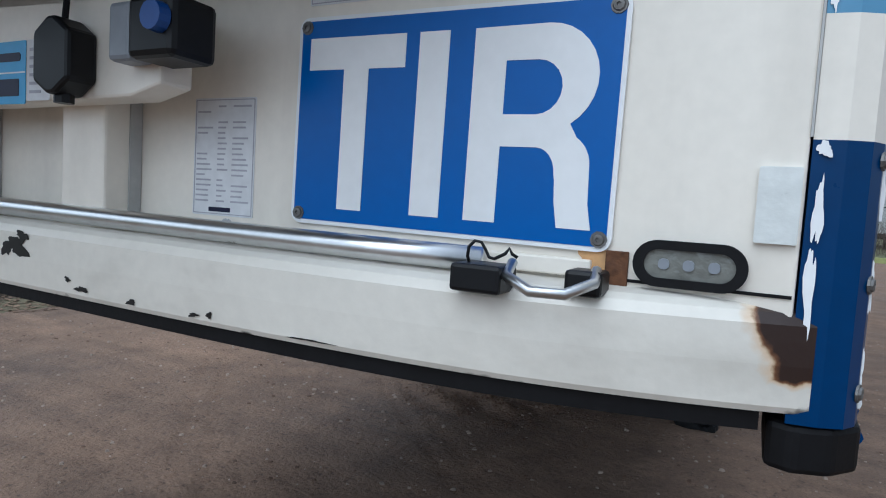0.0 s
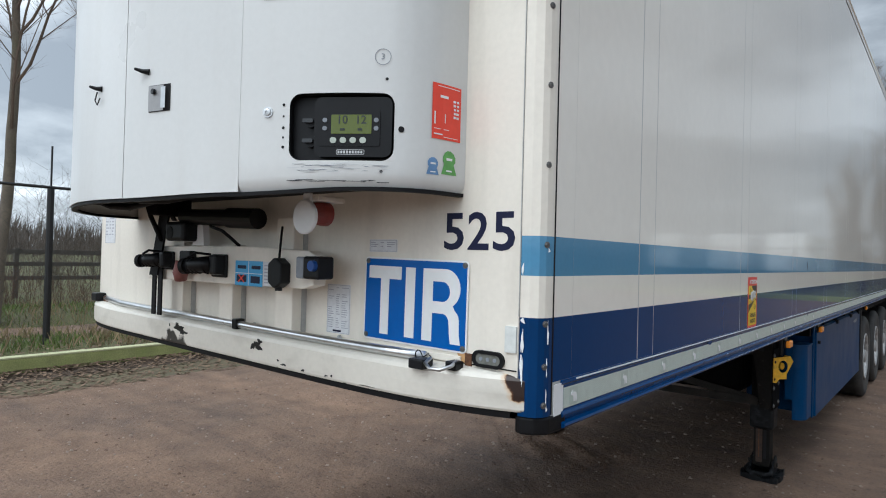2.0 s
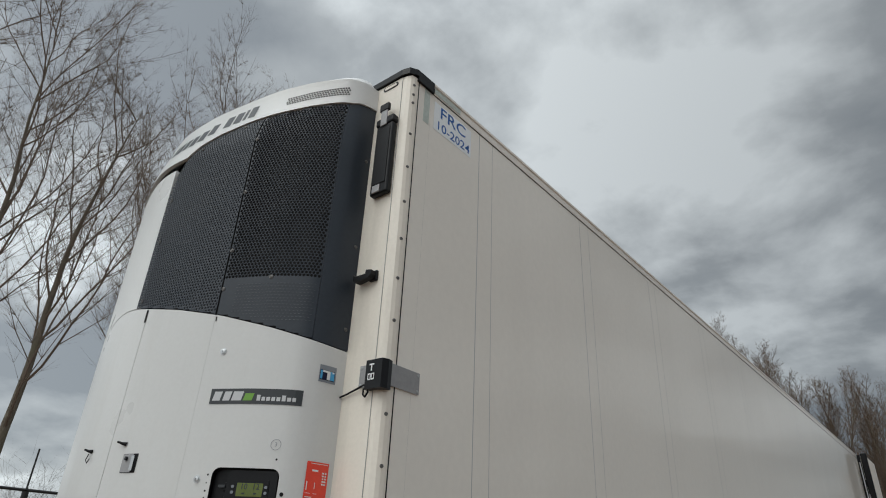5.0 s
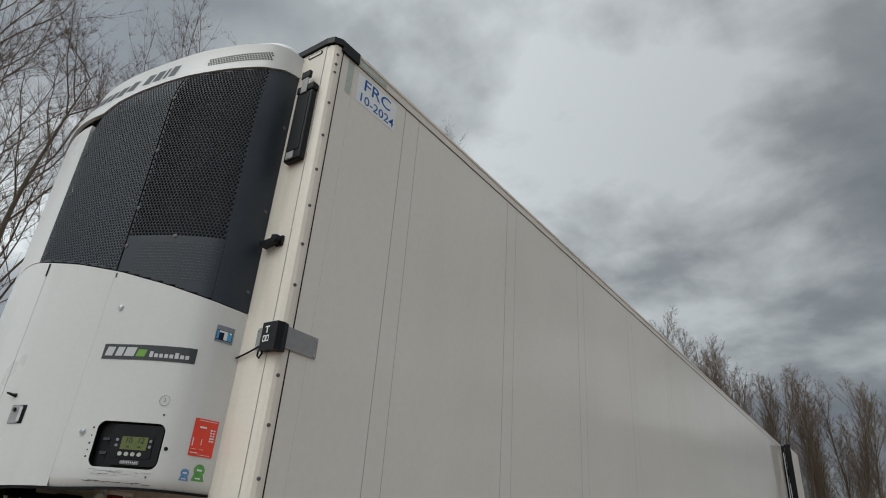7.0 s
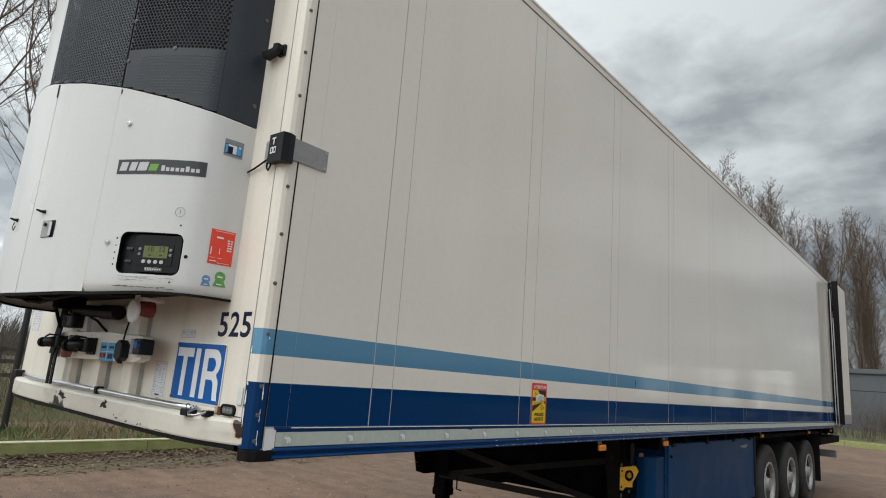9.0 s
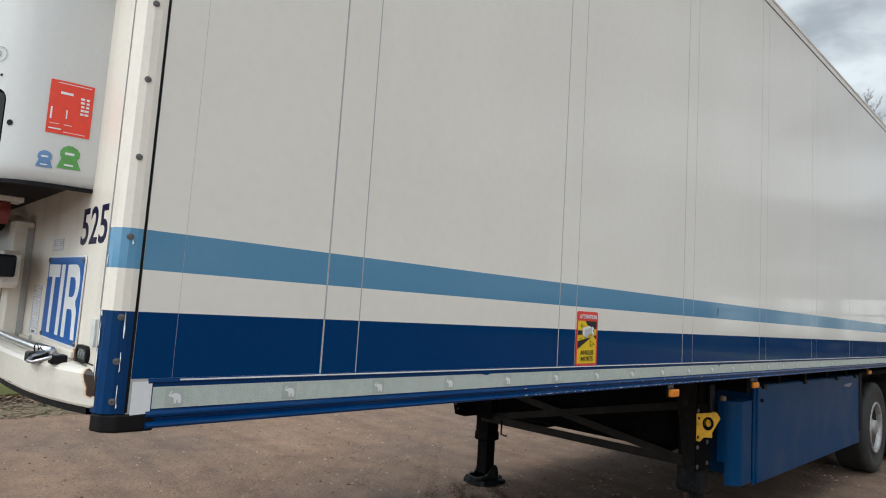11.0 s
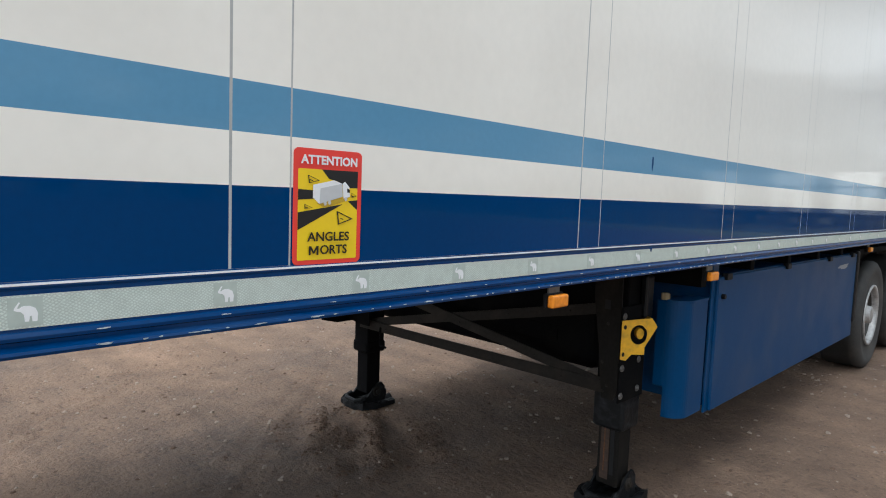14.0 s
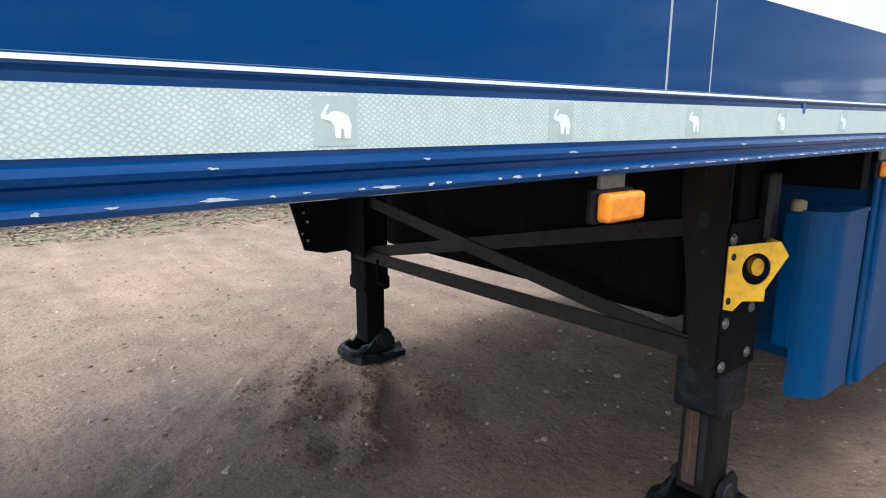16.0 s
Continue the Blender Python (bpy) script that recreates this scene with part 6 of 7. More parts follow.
part("bolted_plate", boxb(-0.2735, -0.2645, 3.938, 4.175, 0.555, 1.02, 0.003), M_chassis, near)
for y, z in ((3.955, 0.725), (3.955, 0.59), (4.115, 0.745), (4.115, 0.60), (4.115, 0.93), (3.955, 0.975)):
    screw(near, (-0.2635, y, z), (1, 0, 0), 1.7, "bolt", DULL)
part("maker_label", boxb(-2.315, -2.275, 3.961, 3.965, 0.90, 0.99), M_grey, far, "small worn grey label")
part("gearbox", boxb(-0.28, -0.24, 4.12, 4.19, 0.95, 1.16, 0.012), M_blackp, near)
fp = prismb([(-2.43, 1.235), (-2.43, 0.62), (-2.23, 0.60), (-2.15, 0.60), (-2.15, 1.235)], "y", 3.92, 3.928)
part("far_plate", fp, M_chassis, trailer)
part("far_plate", prismb([(3.60, 1.235), (3.60, 0.98), (3.70, 0.63), (3.82, 0.60), (4.1, 0.60), (4.1, 1.235)], "x", -2.392, -2.38), M_chassis, trailer, "black plate with drilled holes")
for y, z in ((3.70, 0.83), (3.72, 0.78), (3.69, 0.72), (3.72, 0.68)):
    screw(trailer, (-2.379, y, z), (1, 0, 0), 0.8)
# braces between the legs
def flat_bar(a, b, w, t, name="brace"):
    a, b = Vector(a), Vector(b)
    d = (b - a).normalized()
    up = (Vector((0, 0, 1)) - d * d.z).normalized()
    side = d.cross(up)
    bm = bmesh.new()
    box(bm, 0, (b - a).length, -t / 2, t / 2, -w / 2, w / 2)
    m = Matrix(((d.x, side.x, up.x, a.x), (d.y, side.y, up.y, a.y), (d.z, side.z, up.z, a.z), (0, 0, 0, 1)))
    bmesh.ops.transform(bm, matrix=m, verts=bm.verts)
    return part(name, bm, M_brace, trailer, "dusty flat steel brace")


flat_bar((-2.29, 3.955, 0.60), (-0.38, 4.0, 0.60), 0.062, 0.008)
flat_bar((-2.27, 3.975, 0.60), (-0.42, 4.02, 0.985), 0.055, 0.008)
flat_bar((-2.23, 3.965, 0.90), (-0.40, 4.01, 0.61), 0.055, 0.008)
for x, y, z in ((-2.0, 3.95, 0.60), (-1.55, 3.962, 0.60), (-1.1, 3.974, 0.60), (-0.62, 3.985, 0.60), (-1.9, 3.965, 0.845), (-1.35, 3.975, 0.76), (-0.8, 3.99, 0.675), (-1.7, 3.98, 0.72), (-1.0, 3.998, 0.865), (-0.6, 4.007, 0.945)):
    screw(trailer, (x, y - 0.0045, z), (0, -1, 0), 0.75, "bolt", DARK)
part("rod_hook", tubeb([(-2.0, 3.9, 0.62), (-2.0, 3.9, 0.50), (-1.94, 3.9, 0.495)], 0.008, 6), M_chassis, trailer)
# Added black block that fills the space under the floor with shade.
part("dark_filler", boxb(-2.4, -0.55, 4.2, 5.3, 0.60, 1.235, 0.05, 3), M_chassis, trailer, "added black filler block for the dark mass under the floor")
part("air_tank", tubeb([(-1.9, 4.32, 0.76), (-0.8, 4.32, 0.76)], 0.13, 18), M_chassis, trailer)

# yellow winding-handle bracket
yb = thing("handle_bracket", "yellow steel bracket with a round hole on the landing leg", "bracket", (-0.29, 3.97, 0.9))
loops = [[(0.0, -0.10), (0.0, 0.085), (0.10, 0.095), (0.165, 0.10), (0.195, 0.06), (0.13, -0.04), (0.13, -0.075), (0.06, -0.075), (0.03, -0.105)],
         [(0.095 + 0.047 * math.cos(k * math.pi / 10), 0.02 + 0.047 * math.sin(k * math.pi / 10)) for k in range(20)]]
YB = Matrix.Translation((-0.266, 3.935, 0.872)) @ Matrix.Rotation(radians(50), 4, "Z") @ FRONT @ Matrix.Diagonal((0.88, 1.0, 1.0, 1))
drawn("plate", outline_mesh(loops, 0.006), YB, M_yellow, yb)
drawn("boss", outline_mesh([[(0.118 + 0.021 * math.cos(k * math.pi / 8), 0.018 + 0.026 * math.sin(k * math.pi / 8)) for k in range(16)]], 0.03), YB @ Matrix.Translation((0, 0, -0.045)), M_yellow, yb)
drawn("fold", outline_mesh([[(0.165, 0.10), (0.195, 0.06), (0.18, 0.05), (0.15, 0.09)]], 0.05), YB @ Matrix.Translation((0, 0, -0.028)), M_yellow, yb)
for x, y in ((0.018, 0.055), (0.014, -0.075)):
    drawn("bolt_hole", outline_mesh([[(x + 0.008 * math.cos(k * math.pi / 6), y + 0.011 * math.sin(k * math.pi / 6)) for k in range(12)]], 0.0006), YB @ Matrix.Translation((0, 0, 0.0034)), M_void, yb)


def side_marker(y, z=1.165, x=-0.01):
    s = thing("side_marker", "amber side marker lamp hung under the blue rail", "lamp", (x, y, z), "side markers")
    part("lens", boxb(x - 0.012, x + 0.014, y - 0.046, y + 0.046, z - 0.022, z + 0.021, 0.008, 3), M_amber, s, "ribbed amber lens")
    part("base", boxb(x - 0.026, x - 0.012, y - 0.05, y + 0.05, z - 0.026, z + 0.025, 0.005), M_black, s)
    part("bracket", boxb(x - 0.022, x - 0.016, y - 0.03, y + 0.03, z + 0.02, 1.2285), M_dull, s)


for y, x in ((2.995, 0.008), (4.303, -0.008), (7.83, -0.035), (11.0, -0.035), (13.2, -0.035)):
    side_marker(y, 1.182 if y < 4 else 1.175, x)

# blue tank with a rounded corner, the post and the long side box
tank = thing("fuel_tank", "blue painted fuel tank with a rounded corner and a pale cap", "tank", (-0.33, 4.25, 0.45))
plan = [(-0.187, 4.17)] + [(-0.185 + 0.09 * math.sin(radians(a)), 4.26 - 0.09 * math.cos(radians(a))) for a in range(0, 91, 10)] + [(-0.095, 4.43), (-0.187, 4.43)]
tb = prismb(plan, "z", 0.45, 1.035)
part("body", tb, M_railblue, tank)
part("top_lip", prismb([(-0.19, 4.165)] + [(-0.185 + 0.095 * math.sin(radians(a)), 4.26 - 0.095 * math.cos(radians(a))) for a in range(0, 91, 10)] + [(-0.09, 4.43), (-0.19, 4.43)], "z", 1.03, 1.042), M_railblue, tank)
part("cap", lathe(bmesh.new(), [(0.0, 0.022), (0.03, 0.022), (0.036, 0.016), (0.036, 0.0001)], (-0.215, 4.20, 1.034), "z", 14), M_deadgrass, tank, "pale plastic filler cap")
part("wing", boxb(-0.245, -0.186, 4.172, 4.42, 0.60, 1.036, 0.008), M_railblue, tank)
part("support_post", boxb(-0.10, -0.088, 4.515, 4.585, 0.43, 1.225, 0.003), M_railblue, trailer, "blue steel post")
side_box = thing("side_box", "long blue pallet box with a flat door under the trailer side", "pallet box", (-0.35, 6.0, 0.45))
part("body", boxb(-0.60, -0.095, 4.50, 7.50, 0.45, 1.15, 0.01), M_railblue, side_box)
part("door", boxb(-0.094, -0.072, 4.495, 7.50, 0.435, 1.145, 0.008), M_railblue, side_box, "flat blue door")
for y in (4.6, 5.6, 6.6, 7.3):
    part("hinge", boxb(-0.085, -0.055, y - 0.035, y + 0.035, 1.125, 1.16, 0.004), M_black, side_box)
part("latch", lathe(bmesh.new(), [(0.0, 0.014), (0.02, 0.013), (0.02, 0.0001)], (-0.073, 4.55, 1.04), "x", 12), M_black, side_box)
for moved in (tank, side_box):
    moved.location.y += 0.06
# Added out of sight: blocks far-side light so the ground beneath gets darker.
far_shade_box = thing("side_box", "unseen black box added under the far side to shade the ground", "pallet box", (-2.25, 6.0, 0.45))
part("body", boxb(-2.49, -2.0, 4.56, 7.50, 0.50, 1.15, 0.01), M_chassis, far_shade_box)
part("door", boxb(-2.514, -2.491, 4.555, 7.50, 0.50, 1.145, 0.008), M_chassis, far_shade_box)
chip(-0.0712, 7.1, 1.06, 0.35, 0.03, SIDE, M_grey, 18, 0.7, "scratch")
part("mudguard_front", boxb(-0.52, -0.06, 7.53, 7.62, 0.55, 1.17, 0.02), M_black, trailer, "black plastic spray guard")


# ---------------------------------------------------------------- wheels
def wheel():
    w = thing("wheel", "dusty black tyre on a silver steel rim", "wheel", (0, 0, 0), "trailer wheels")
    R, T = 0.52, 0.36
    tyre = [(-0.02, 0.29), (-0.03, 0.32), (-0.012, 0.40), (0.0, 0.44), (-0.006, 0.475), (-0.025, R - 0.012), (-0.05, R)]
    for k, u in enumerate((0.10, 0.11, 0.18, 0.19, 0.25, 0.26)):
        tyre.append((-u, R if k % 2 == 0 else R - 0.012))
    tyre += [(-0.31, R), (-T + 0.025, R - 0.012), (-T, 0.44), (-T + 0.03, 0.30)]
    t = part("tyre", lathe(bmesh.new(), tyre, (0, 0, 0), "x", 48), M_tyre, w, smooth=True)
    lip = [(-0.02, 0.292), (-0.008, 0.292), (-0.008, 0.272), (-0.03, 0.262), (-0.06, 0.257)]
    r = part("rim", lathe(bmesh.new(), lip, (0, 0, 0), "x", 40), M_rim, w, "dusty silver steel rim", True)
    # The inset disc is coloured much darker than the lip and the hub.
    part("disc", lathe(bmesh.new(), [(-0.06, 0.257), (-0.12, 0.250), (-0.145, 0.20), (-0.13, 0.175), (-0.135, 0.125)], (0, 0, 0), "x", 40), M_disc, r, "dark wheel disc", True)
    part("hub", lathe(bmesh.new(), [(-0.135, 0.135), (-0.07, 0.118), (-0.05, 0.085), (-0.012, 0.08), (-0.008, 0.07), (-0.008, 0.0001)], (0, 0, 0), "x", 32), M_rim, r, "silver hub cap", True)
    for k in range(10):
        a = 2 * math.pi * k / 10
        screw(r, (-0.128, 0.158 * math.cos(a), 0.158 * math.sin(a)), (1, 0, 0), 2.4, "wheel_nut")
        bm = tubeb([(-0.146, 0.215 * math.cos(a + 0.3), 0.215 * math.sin(a + 0.3)), (-0.136, 0.215 * math.cos(a + 0.3), 0.215 * math.sin(a + 0.3))], 0.026, 10)
        part("rim_hole", bm, M_void, r)
    return w


AX = (8.42, 9.81, 11.20)
w0 = wheel()
w0.matrix_basis = pose(-0.075, AX[0], 0.515)
for y in AX[1:]:
    copy_thing(w0, pose(-0.075, y, 0.515))
for y in AX:
    copy_thing(w0, pose(-2.505, y, 0.515, 0, 0, 180))
    part("axle", tubeb([(-2.3, y, 0.515), (-0.28, y, 0.515)], 0.065, 12), M_chassis, trailer)
part("mud_flap", boxb(-0.46, -0.07, 12.12, 12.14, 0.30, 1.17, 0.004), M_black, trailer)
part("wheel_cover_beam", boxb(-0.5, -0.07, 7.6, 12.1, 1.13, 1.18, 0.006), M_chassis, trailer)
part("rear_bumper", boxb(-2.5, -0.08, LEN - 0.4, LEN - 0.28, 0.62, 0.76, 0.01), M_steel, trailer)
part("rear_bumper_strut", boxb(-0.75, -0.65, LEN - 0.6, LEN - 0.3, 0.62, 1.2), M_chassis, trailer)
part("rear_rail", boxb(-0.35, -0.06, 12.2, LEN - 0.1, 0.93, 1.06, 0.008), M_chassis, trailer)

# rear door folded back along the side
door = thing("rear_door", "open white rear door with black rubber seals folded back along the side", "trailer door", (0.11, 13.9, 1.3))
part("leaf", boxb(0.055, 0.165, 13.42, 14.52, 1.32, 4.12, 0.006), M_front, door)
part("seal", boxb(0.075, 0.185, 13.385, 13.42, 1.30, 4.17, 0.012), M_black, door, "black rubber seal")
part("seal", boxb(0.012, 0.068, 13.39, 13.42, 1.32, 4.14, 0.004), M_black, door)
part("lock_rod", tubeb([(0.045, 13.378, 1.3), (0.045, 13.378, 4.0)], 0.011, 8), M_steel, door)
part("lock_rod", tubeb([(0.092, 13.372, 1.28), (0.078, 13.372, 3.4)], 0.010, 8), M_steel, door)
part("foot_band", boxb(0.053, 0.167, 13.425, 14.523, 1.318, 1.50, 0.004), M_strap, door, "grey kick band")
for z in (1.7, 2.4, 3.1, 3.8):
    part("hinge", boxb(0.0, 0.06, LEN - 0.02, LEN + 0.06, z, z + 0.09, 0.006), M_blackp, door)
for z in (2.5, 3.55):
    part("keeper", boxb(0.03, 0.075, 13.40, 13.47, z, z + 0.12, 0.006), M_blackp, door)


# ---------------------------------------------------------------- ground
def furrow(x, y):
    """Ridges, -1 to 1, that the far foot has torn in the soil."""
    return math.sin(((x + 1.8) * 0.55 + (y - 3.62) * 0.83) * 19 + 2.6 * noise.noise((x * 2.6, y * 2.6, 2)))


def clump(x, y):
    """Height of the yard: slight ruts, and the dug-up patch beside the far leg."""
    h = 0.014 * noise.noise((x * 0.5, y * 0.5, 0)) + 0.008 * noise.noise((x * 2.3, y * 2.3, 3))
    h += 0.006 * noise.noise((x * 7, y * 7, 7)) + 0.004 * abs(noise.noise((x * 18, y * 18, 11)))
    d = math.hypot((x + 1.8) / 0.46, (y - 3.62) / 0.34)
    if d < 1.7:
        k = ease(1.7 - d)
        w = furrow(x, y)
        crumb = 0.034 * abs(noise.noise((x * 13, y * 13, 5))) + 0.014 * noise.noise((x * 30, y * 30, 8))
        h += k * (0.017 * w + crumb * (0.35 + 0.65 * max(0.0, w)) + 0.012 * noise.noise((x * 5, y * 5, 1)) - 0.012)
    h += -0.012 * math.exp(-((x + 1.05 + 0.35 * (y - 3)) / 0.16) ** 2) if 0 < y < 5 else 0
    # old tyre tracks crossing the yard
    for off in (0.0, 0.22, 1.9, 2.12):
        d = (x + 2.3 + 0.95 * (y - 3.4) + off) / 1.38 + 0.03 * noise.noise((x, y, 21))
        h -= 0.009 * math.exp(-(d / 0.05) ** 2) * (1 + 0.5 * math.sin((y - x) * 60))
    if math.hypot(x + 0.36, y - 4.10) < 0.3 or math.hypot(x + 2.29, y - 4.04) < 0.3:
        h = min(h, 0.004)
    return h


def yard():
    def axis(lo, fine0, fine1, hi, step):
        a = [lo, lo * 0.5 + fine0 * 0.5]
        a += [fine0 + step * k for k in range(int((fine1 - fine0) / step) + 1)]
        return a + [hi * 0.25 + fine1 * 0.75, hi]
    xs = axis(-400, -7.6, 1.6, 400, 0.1)
    ys = axis(-400, -1.4, 9.0, 400, 0.1)
    xs = sorted([x for x in xs if not -4.2 < x < 0.3] + [-4.2 + 0.024 * k for k in range(188)])
    ys = sorted([y for y in ys if not 1.2 < y < 5.4] + [1.2 + 0.024 * k for k in range(176)])
    v = [(x, y, clump(x, y) if -7.7 < x < 1.7 and -1.5 < y < 9.1 else 0.0) for x in xs for y in ys]
    q = len(ys)
    f = [(i * q + j, (i + 1) * q + j, (i + 1) * q + j + 1, i * q + j + 1) for i in range(len(xs) - 1) for j in range(q - 1)]
    return tagged(raw("ground", v, f, M_ground, None, smooth=True), "packed brown dirt yard with small stones", "ground", kind="structure")


yard()


def scatter(name, spots, size, mats, label, category, flat=0.5, sharp=0.5):
    v, f = [], []
    for x, y, z, k in spots:
        s = size * k
        a = random.random() * 6.28
        n = len(v)
        ring = [(x + s * (0.7 + sharp * random.random()) * math.cos(a + j * 1.2566), y + s * (0.7 + sharp * random.random()) * math.sin(a + j * 1.2566)) for j in range(5)]
        v += [(p, q, z - s * 0.2) for p, q in ring]
        v += [(x + (p - x) * 0.6, y + (q - y) * 0.6, z + s * flat * (0.7 + 0.6 * random.random())) for p, q in ring]
        f += [(n + j, n + (j + 1) % 5, n + 5 + (j + 1) % 5, n + 5 + j) for j in range(5)] + [(n + 5, n + 6, n + 7, n + 8, n + 9)]
    ob = raw(name, v, f, mats)
    return tagged(ob, label, category, kind="stuff")


random.seed(101)
spots = []
for _ in range(7000):
    x, y = random.uniform(-7.0, 2.0), random.uniform(-1.5, 9.5)
    spots.append((x, y, clump(x, y), 0.3 + random.random() ** 5 * 2.4))
for _ in range(900):
    x, y = random.uniform(-7.5, 3), random.uniform(9.5, 25)
    spots.append((x, y, 0, 0.6 + random.random() ** 4 * 2.4))
scatter("gravel", spots, 0.008, M_stone, "small pale stones strewn over the dirt yard", "gravel", 0.5)
spots = []
for _ in range(3200):
    r, a = random.random() ** 0.7, random.random() * 6.28
    x, y = -1.8 + 0.7 * r * math.cos(a), 3.62 + 0.5 * r * math.sin(a)
    if noise.noise((x * 5, y * 5, 31)) + furrow(x, y) * 0.35 < 0.02:
        continue
    spots.append((x, y, clump(x, y), 0.25 + random.random() ** 4 * 1.9))
for _ in range(3400):
    x, y = random.uniform(-6.5, 1.5), random.uniform(0.2, 6.5)
    spots.append((x, y, clump(x, y) - 0.001, 0.2 + random.random() ** 7 * 2.6))
scatter("soil_clods", spots, 0.008, material("crumbled_soil", (0.10, 0.06, 0.039), 0.95, vary=0.35, scale=12, island=0.6), "loose crumbled soil on the yard", "soil", 0.35)

# verge: dead leaves, a mossy concrete edge, rough grass
KERBX = -8.2
random.seed(102)


def leaves(n, where, name, label):
    v, f = [], []
    for _ in range(n):
        x, y, z = where()
        s, a, t = random.uniform(0.018, 0.044), random.random() * 6.28, random.uniform(-0.7, 0.7)
        c, d = math.cos(a), math.sin(a)
        k = len(v)
        for u, w in ((-1, 0), (0, -0.5), (1, 0), (0, 0.5)):
            v.append((x + s * (u * c - w * d), y + s * (u * d + w * c), z + 0.004 + abs(t) * s * (0.5 + 0.5 * u)))
        f.append((k, k + 1, k + 2, k + 3))
    tagged(raw(name, v, f, M_litter), label, "leaves", kind="stuff")


def litter_spot():
    y = random.uniform(-9, 27)
    e = random.random() ** 1.7
    return KERBX + (0.95 + 0.5 * math.exp(-((y - 4.8) / 2.2) ** 2)) * e + 0.15 * math.sin(y * 1.3) * e, y, 0.10 * (1 - e) ** 2


def bank_spot():
    x = KERBX - 0.2 - 2.4 * random.random() ** 1.7
    y = random.uniform(-8, 24)
    return x, y, meadow(x, y) + 0.02


def meadow(x, y):
    return 0.2 + 0.1 * noise.noise((x * 0.3, y * 0.3, 9)) - 0.5 * math.exp(-((x + 12.6) / 1.2) ** 2) * (1 if x < -10 else 0)


leaves(9000, bank_spot, "leaf_litter", "brown fallen leaves in the grass behind the edging")
leaves(26000, litter_spot, "leaf_litter", "brown fallen leaves heaped along the yard edge")
bank = raw("verge_soil", [(KERBX, -40, 0.07), (KERBX, 33, 0.07), (KERBX + 0.4, 33, 0.035), (KERBX + 0.4, -40, 0.035), (KERBX + 1.1, 33, -0.006), (KERBX + 1.1, -40, -0.006)],
           [(0, 3, 2, 1), (3, 5, 4, 2)], [material("leafy_soil", (0.075, 0.052, 0.036), 0.95, vary=0.5, scale=9, grain=50, bump=0.01, bump_scale=30), M_moss], index=[0, 1])
tagged(bank, "dark leafy soil along the yard edge", "soil", kind="structure")
for k in range(24):
    y0 = -34 + 2.9 * k
    kb = part("kerb", boxb(KERBX - 0.16, KERBX, y0 + 0.004, y0 + 2.896, -0.1, 0.25, 0.01), M_concrete, None)
    part("top_edge", boxb(KERBX - 0.16, KERBX + 0.002, y0 + 0.004, y0 + 2.896, 0.2505, 0.275, 0.006), M_kerbtop, kb)
    tagged(kb, "mossy green concrete edging block", "kerb", kind="structure")
for k in range(20):
    x0 = KERBX + 2.9 * k
    kb = part("kerb", boxb(x0 + 0.004, x0 + 2.896, 33.0, 33.16, -0.1, 0.25, 0.015), M_concrete, None)
    tagged(kb, "mossy green concrete edging block", "kerb", kind="structure")


v = [(x, y, meadow(x, y)) for x in [-8.66 - 0.45 * i for i in range(26)] + [-26, -40, -80, -300] for y in [-300, -80] + [-40 + 0.9 * j for j in range(84)] + [60, 120, 300]]
q = 2 + 84 + 3
n = len(v) // q
f = [(i * q + j, i * q + j + 1, (i + 1) * q + j + 1, (i + 1) * q + j) for i in range(n - 1) for j in range(q - 1)]
mead = material("rough_meadow", (0.085, 0.088, 0.034), 0.95, vary=0.5, scale=0.8, grain=30, bump=0.03, bump_scale=15, stain=(0.115, 0.082, 0.05), stain_amount=0.8, stain_scale=(0.6, 0.6, 0.6))
tagged(raw("meadow", v, f, mead, None, smooth=True), "rough winter grass beyond the yard edge", "meadow", kind="structure")
v = [(KERBX, 33.16, 0.2), (300, 33.16, 0.2), (300, 300, 0.25), (KERBX - 0.3, 300, 0.25)]
tagged(raw("rear_meadow", v, [(0, 1, 2, 3)], mead), "grass strip behind the yard", "meadow", kind="structure")


def blades(n, where, mats, name, label, hmin, hmax):
    v, f = [], []
    for _ in range(n):
        x, y, z = where()
        h, a, w = random.uniform(hmin, hmax), random.random() * 6.28, random.uniform(0.004, 0.010)
        lx, ly = 0.5 * h * random.uniform(-1, 1), 0.5 * h * random.uniform(-1, 1)
        k = len(v)
        c, d = math.cos(a) * w, math.sin(a) * w
        v += [(x - c, y - d, z), (x + c, y + d, z), (x + lx * 0.5 + c * 0.6, y + ly * 0.5 + d * 0.6, z + h * 0.65), (x + lx, y + ly, z + h)]
        f += [(k, k + 1, k + 2), (k, k + 2, k + 3)]
    tagged(raw(name, v, f, mats), label, "grass", kind="stuff")


def patch_of(sign):
    """Green and bleached grass keep to patches of their own."""
    def where():
        while True:
            x = -8.7 - 7.4 * random.random() ** 1.2
            y = random.uniform(-6, 22)
            if sign * noise.noise((x * 0.9, y * 0.5, 31)) + random.uniform(-0.25, 0.3) > 0:
                return x, y, meadow(x, y)
    return where


blades(36000, patch_of(1), M_grass, "grass", "rough green winter grass", 0.05, 0.14)
blades(14000, patch_of(-1), M_deadgrass, "straw", "bleached dead grass stems", 0.06, 0.26)


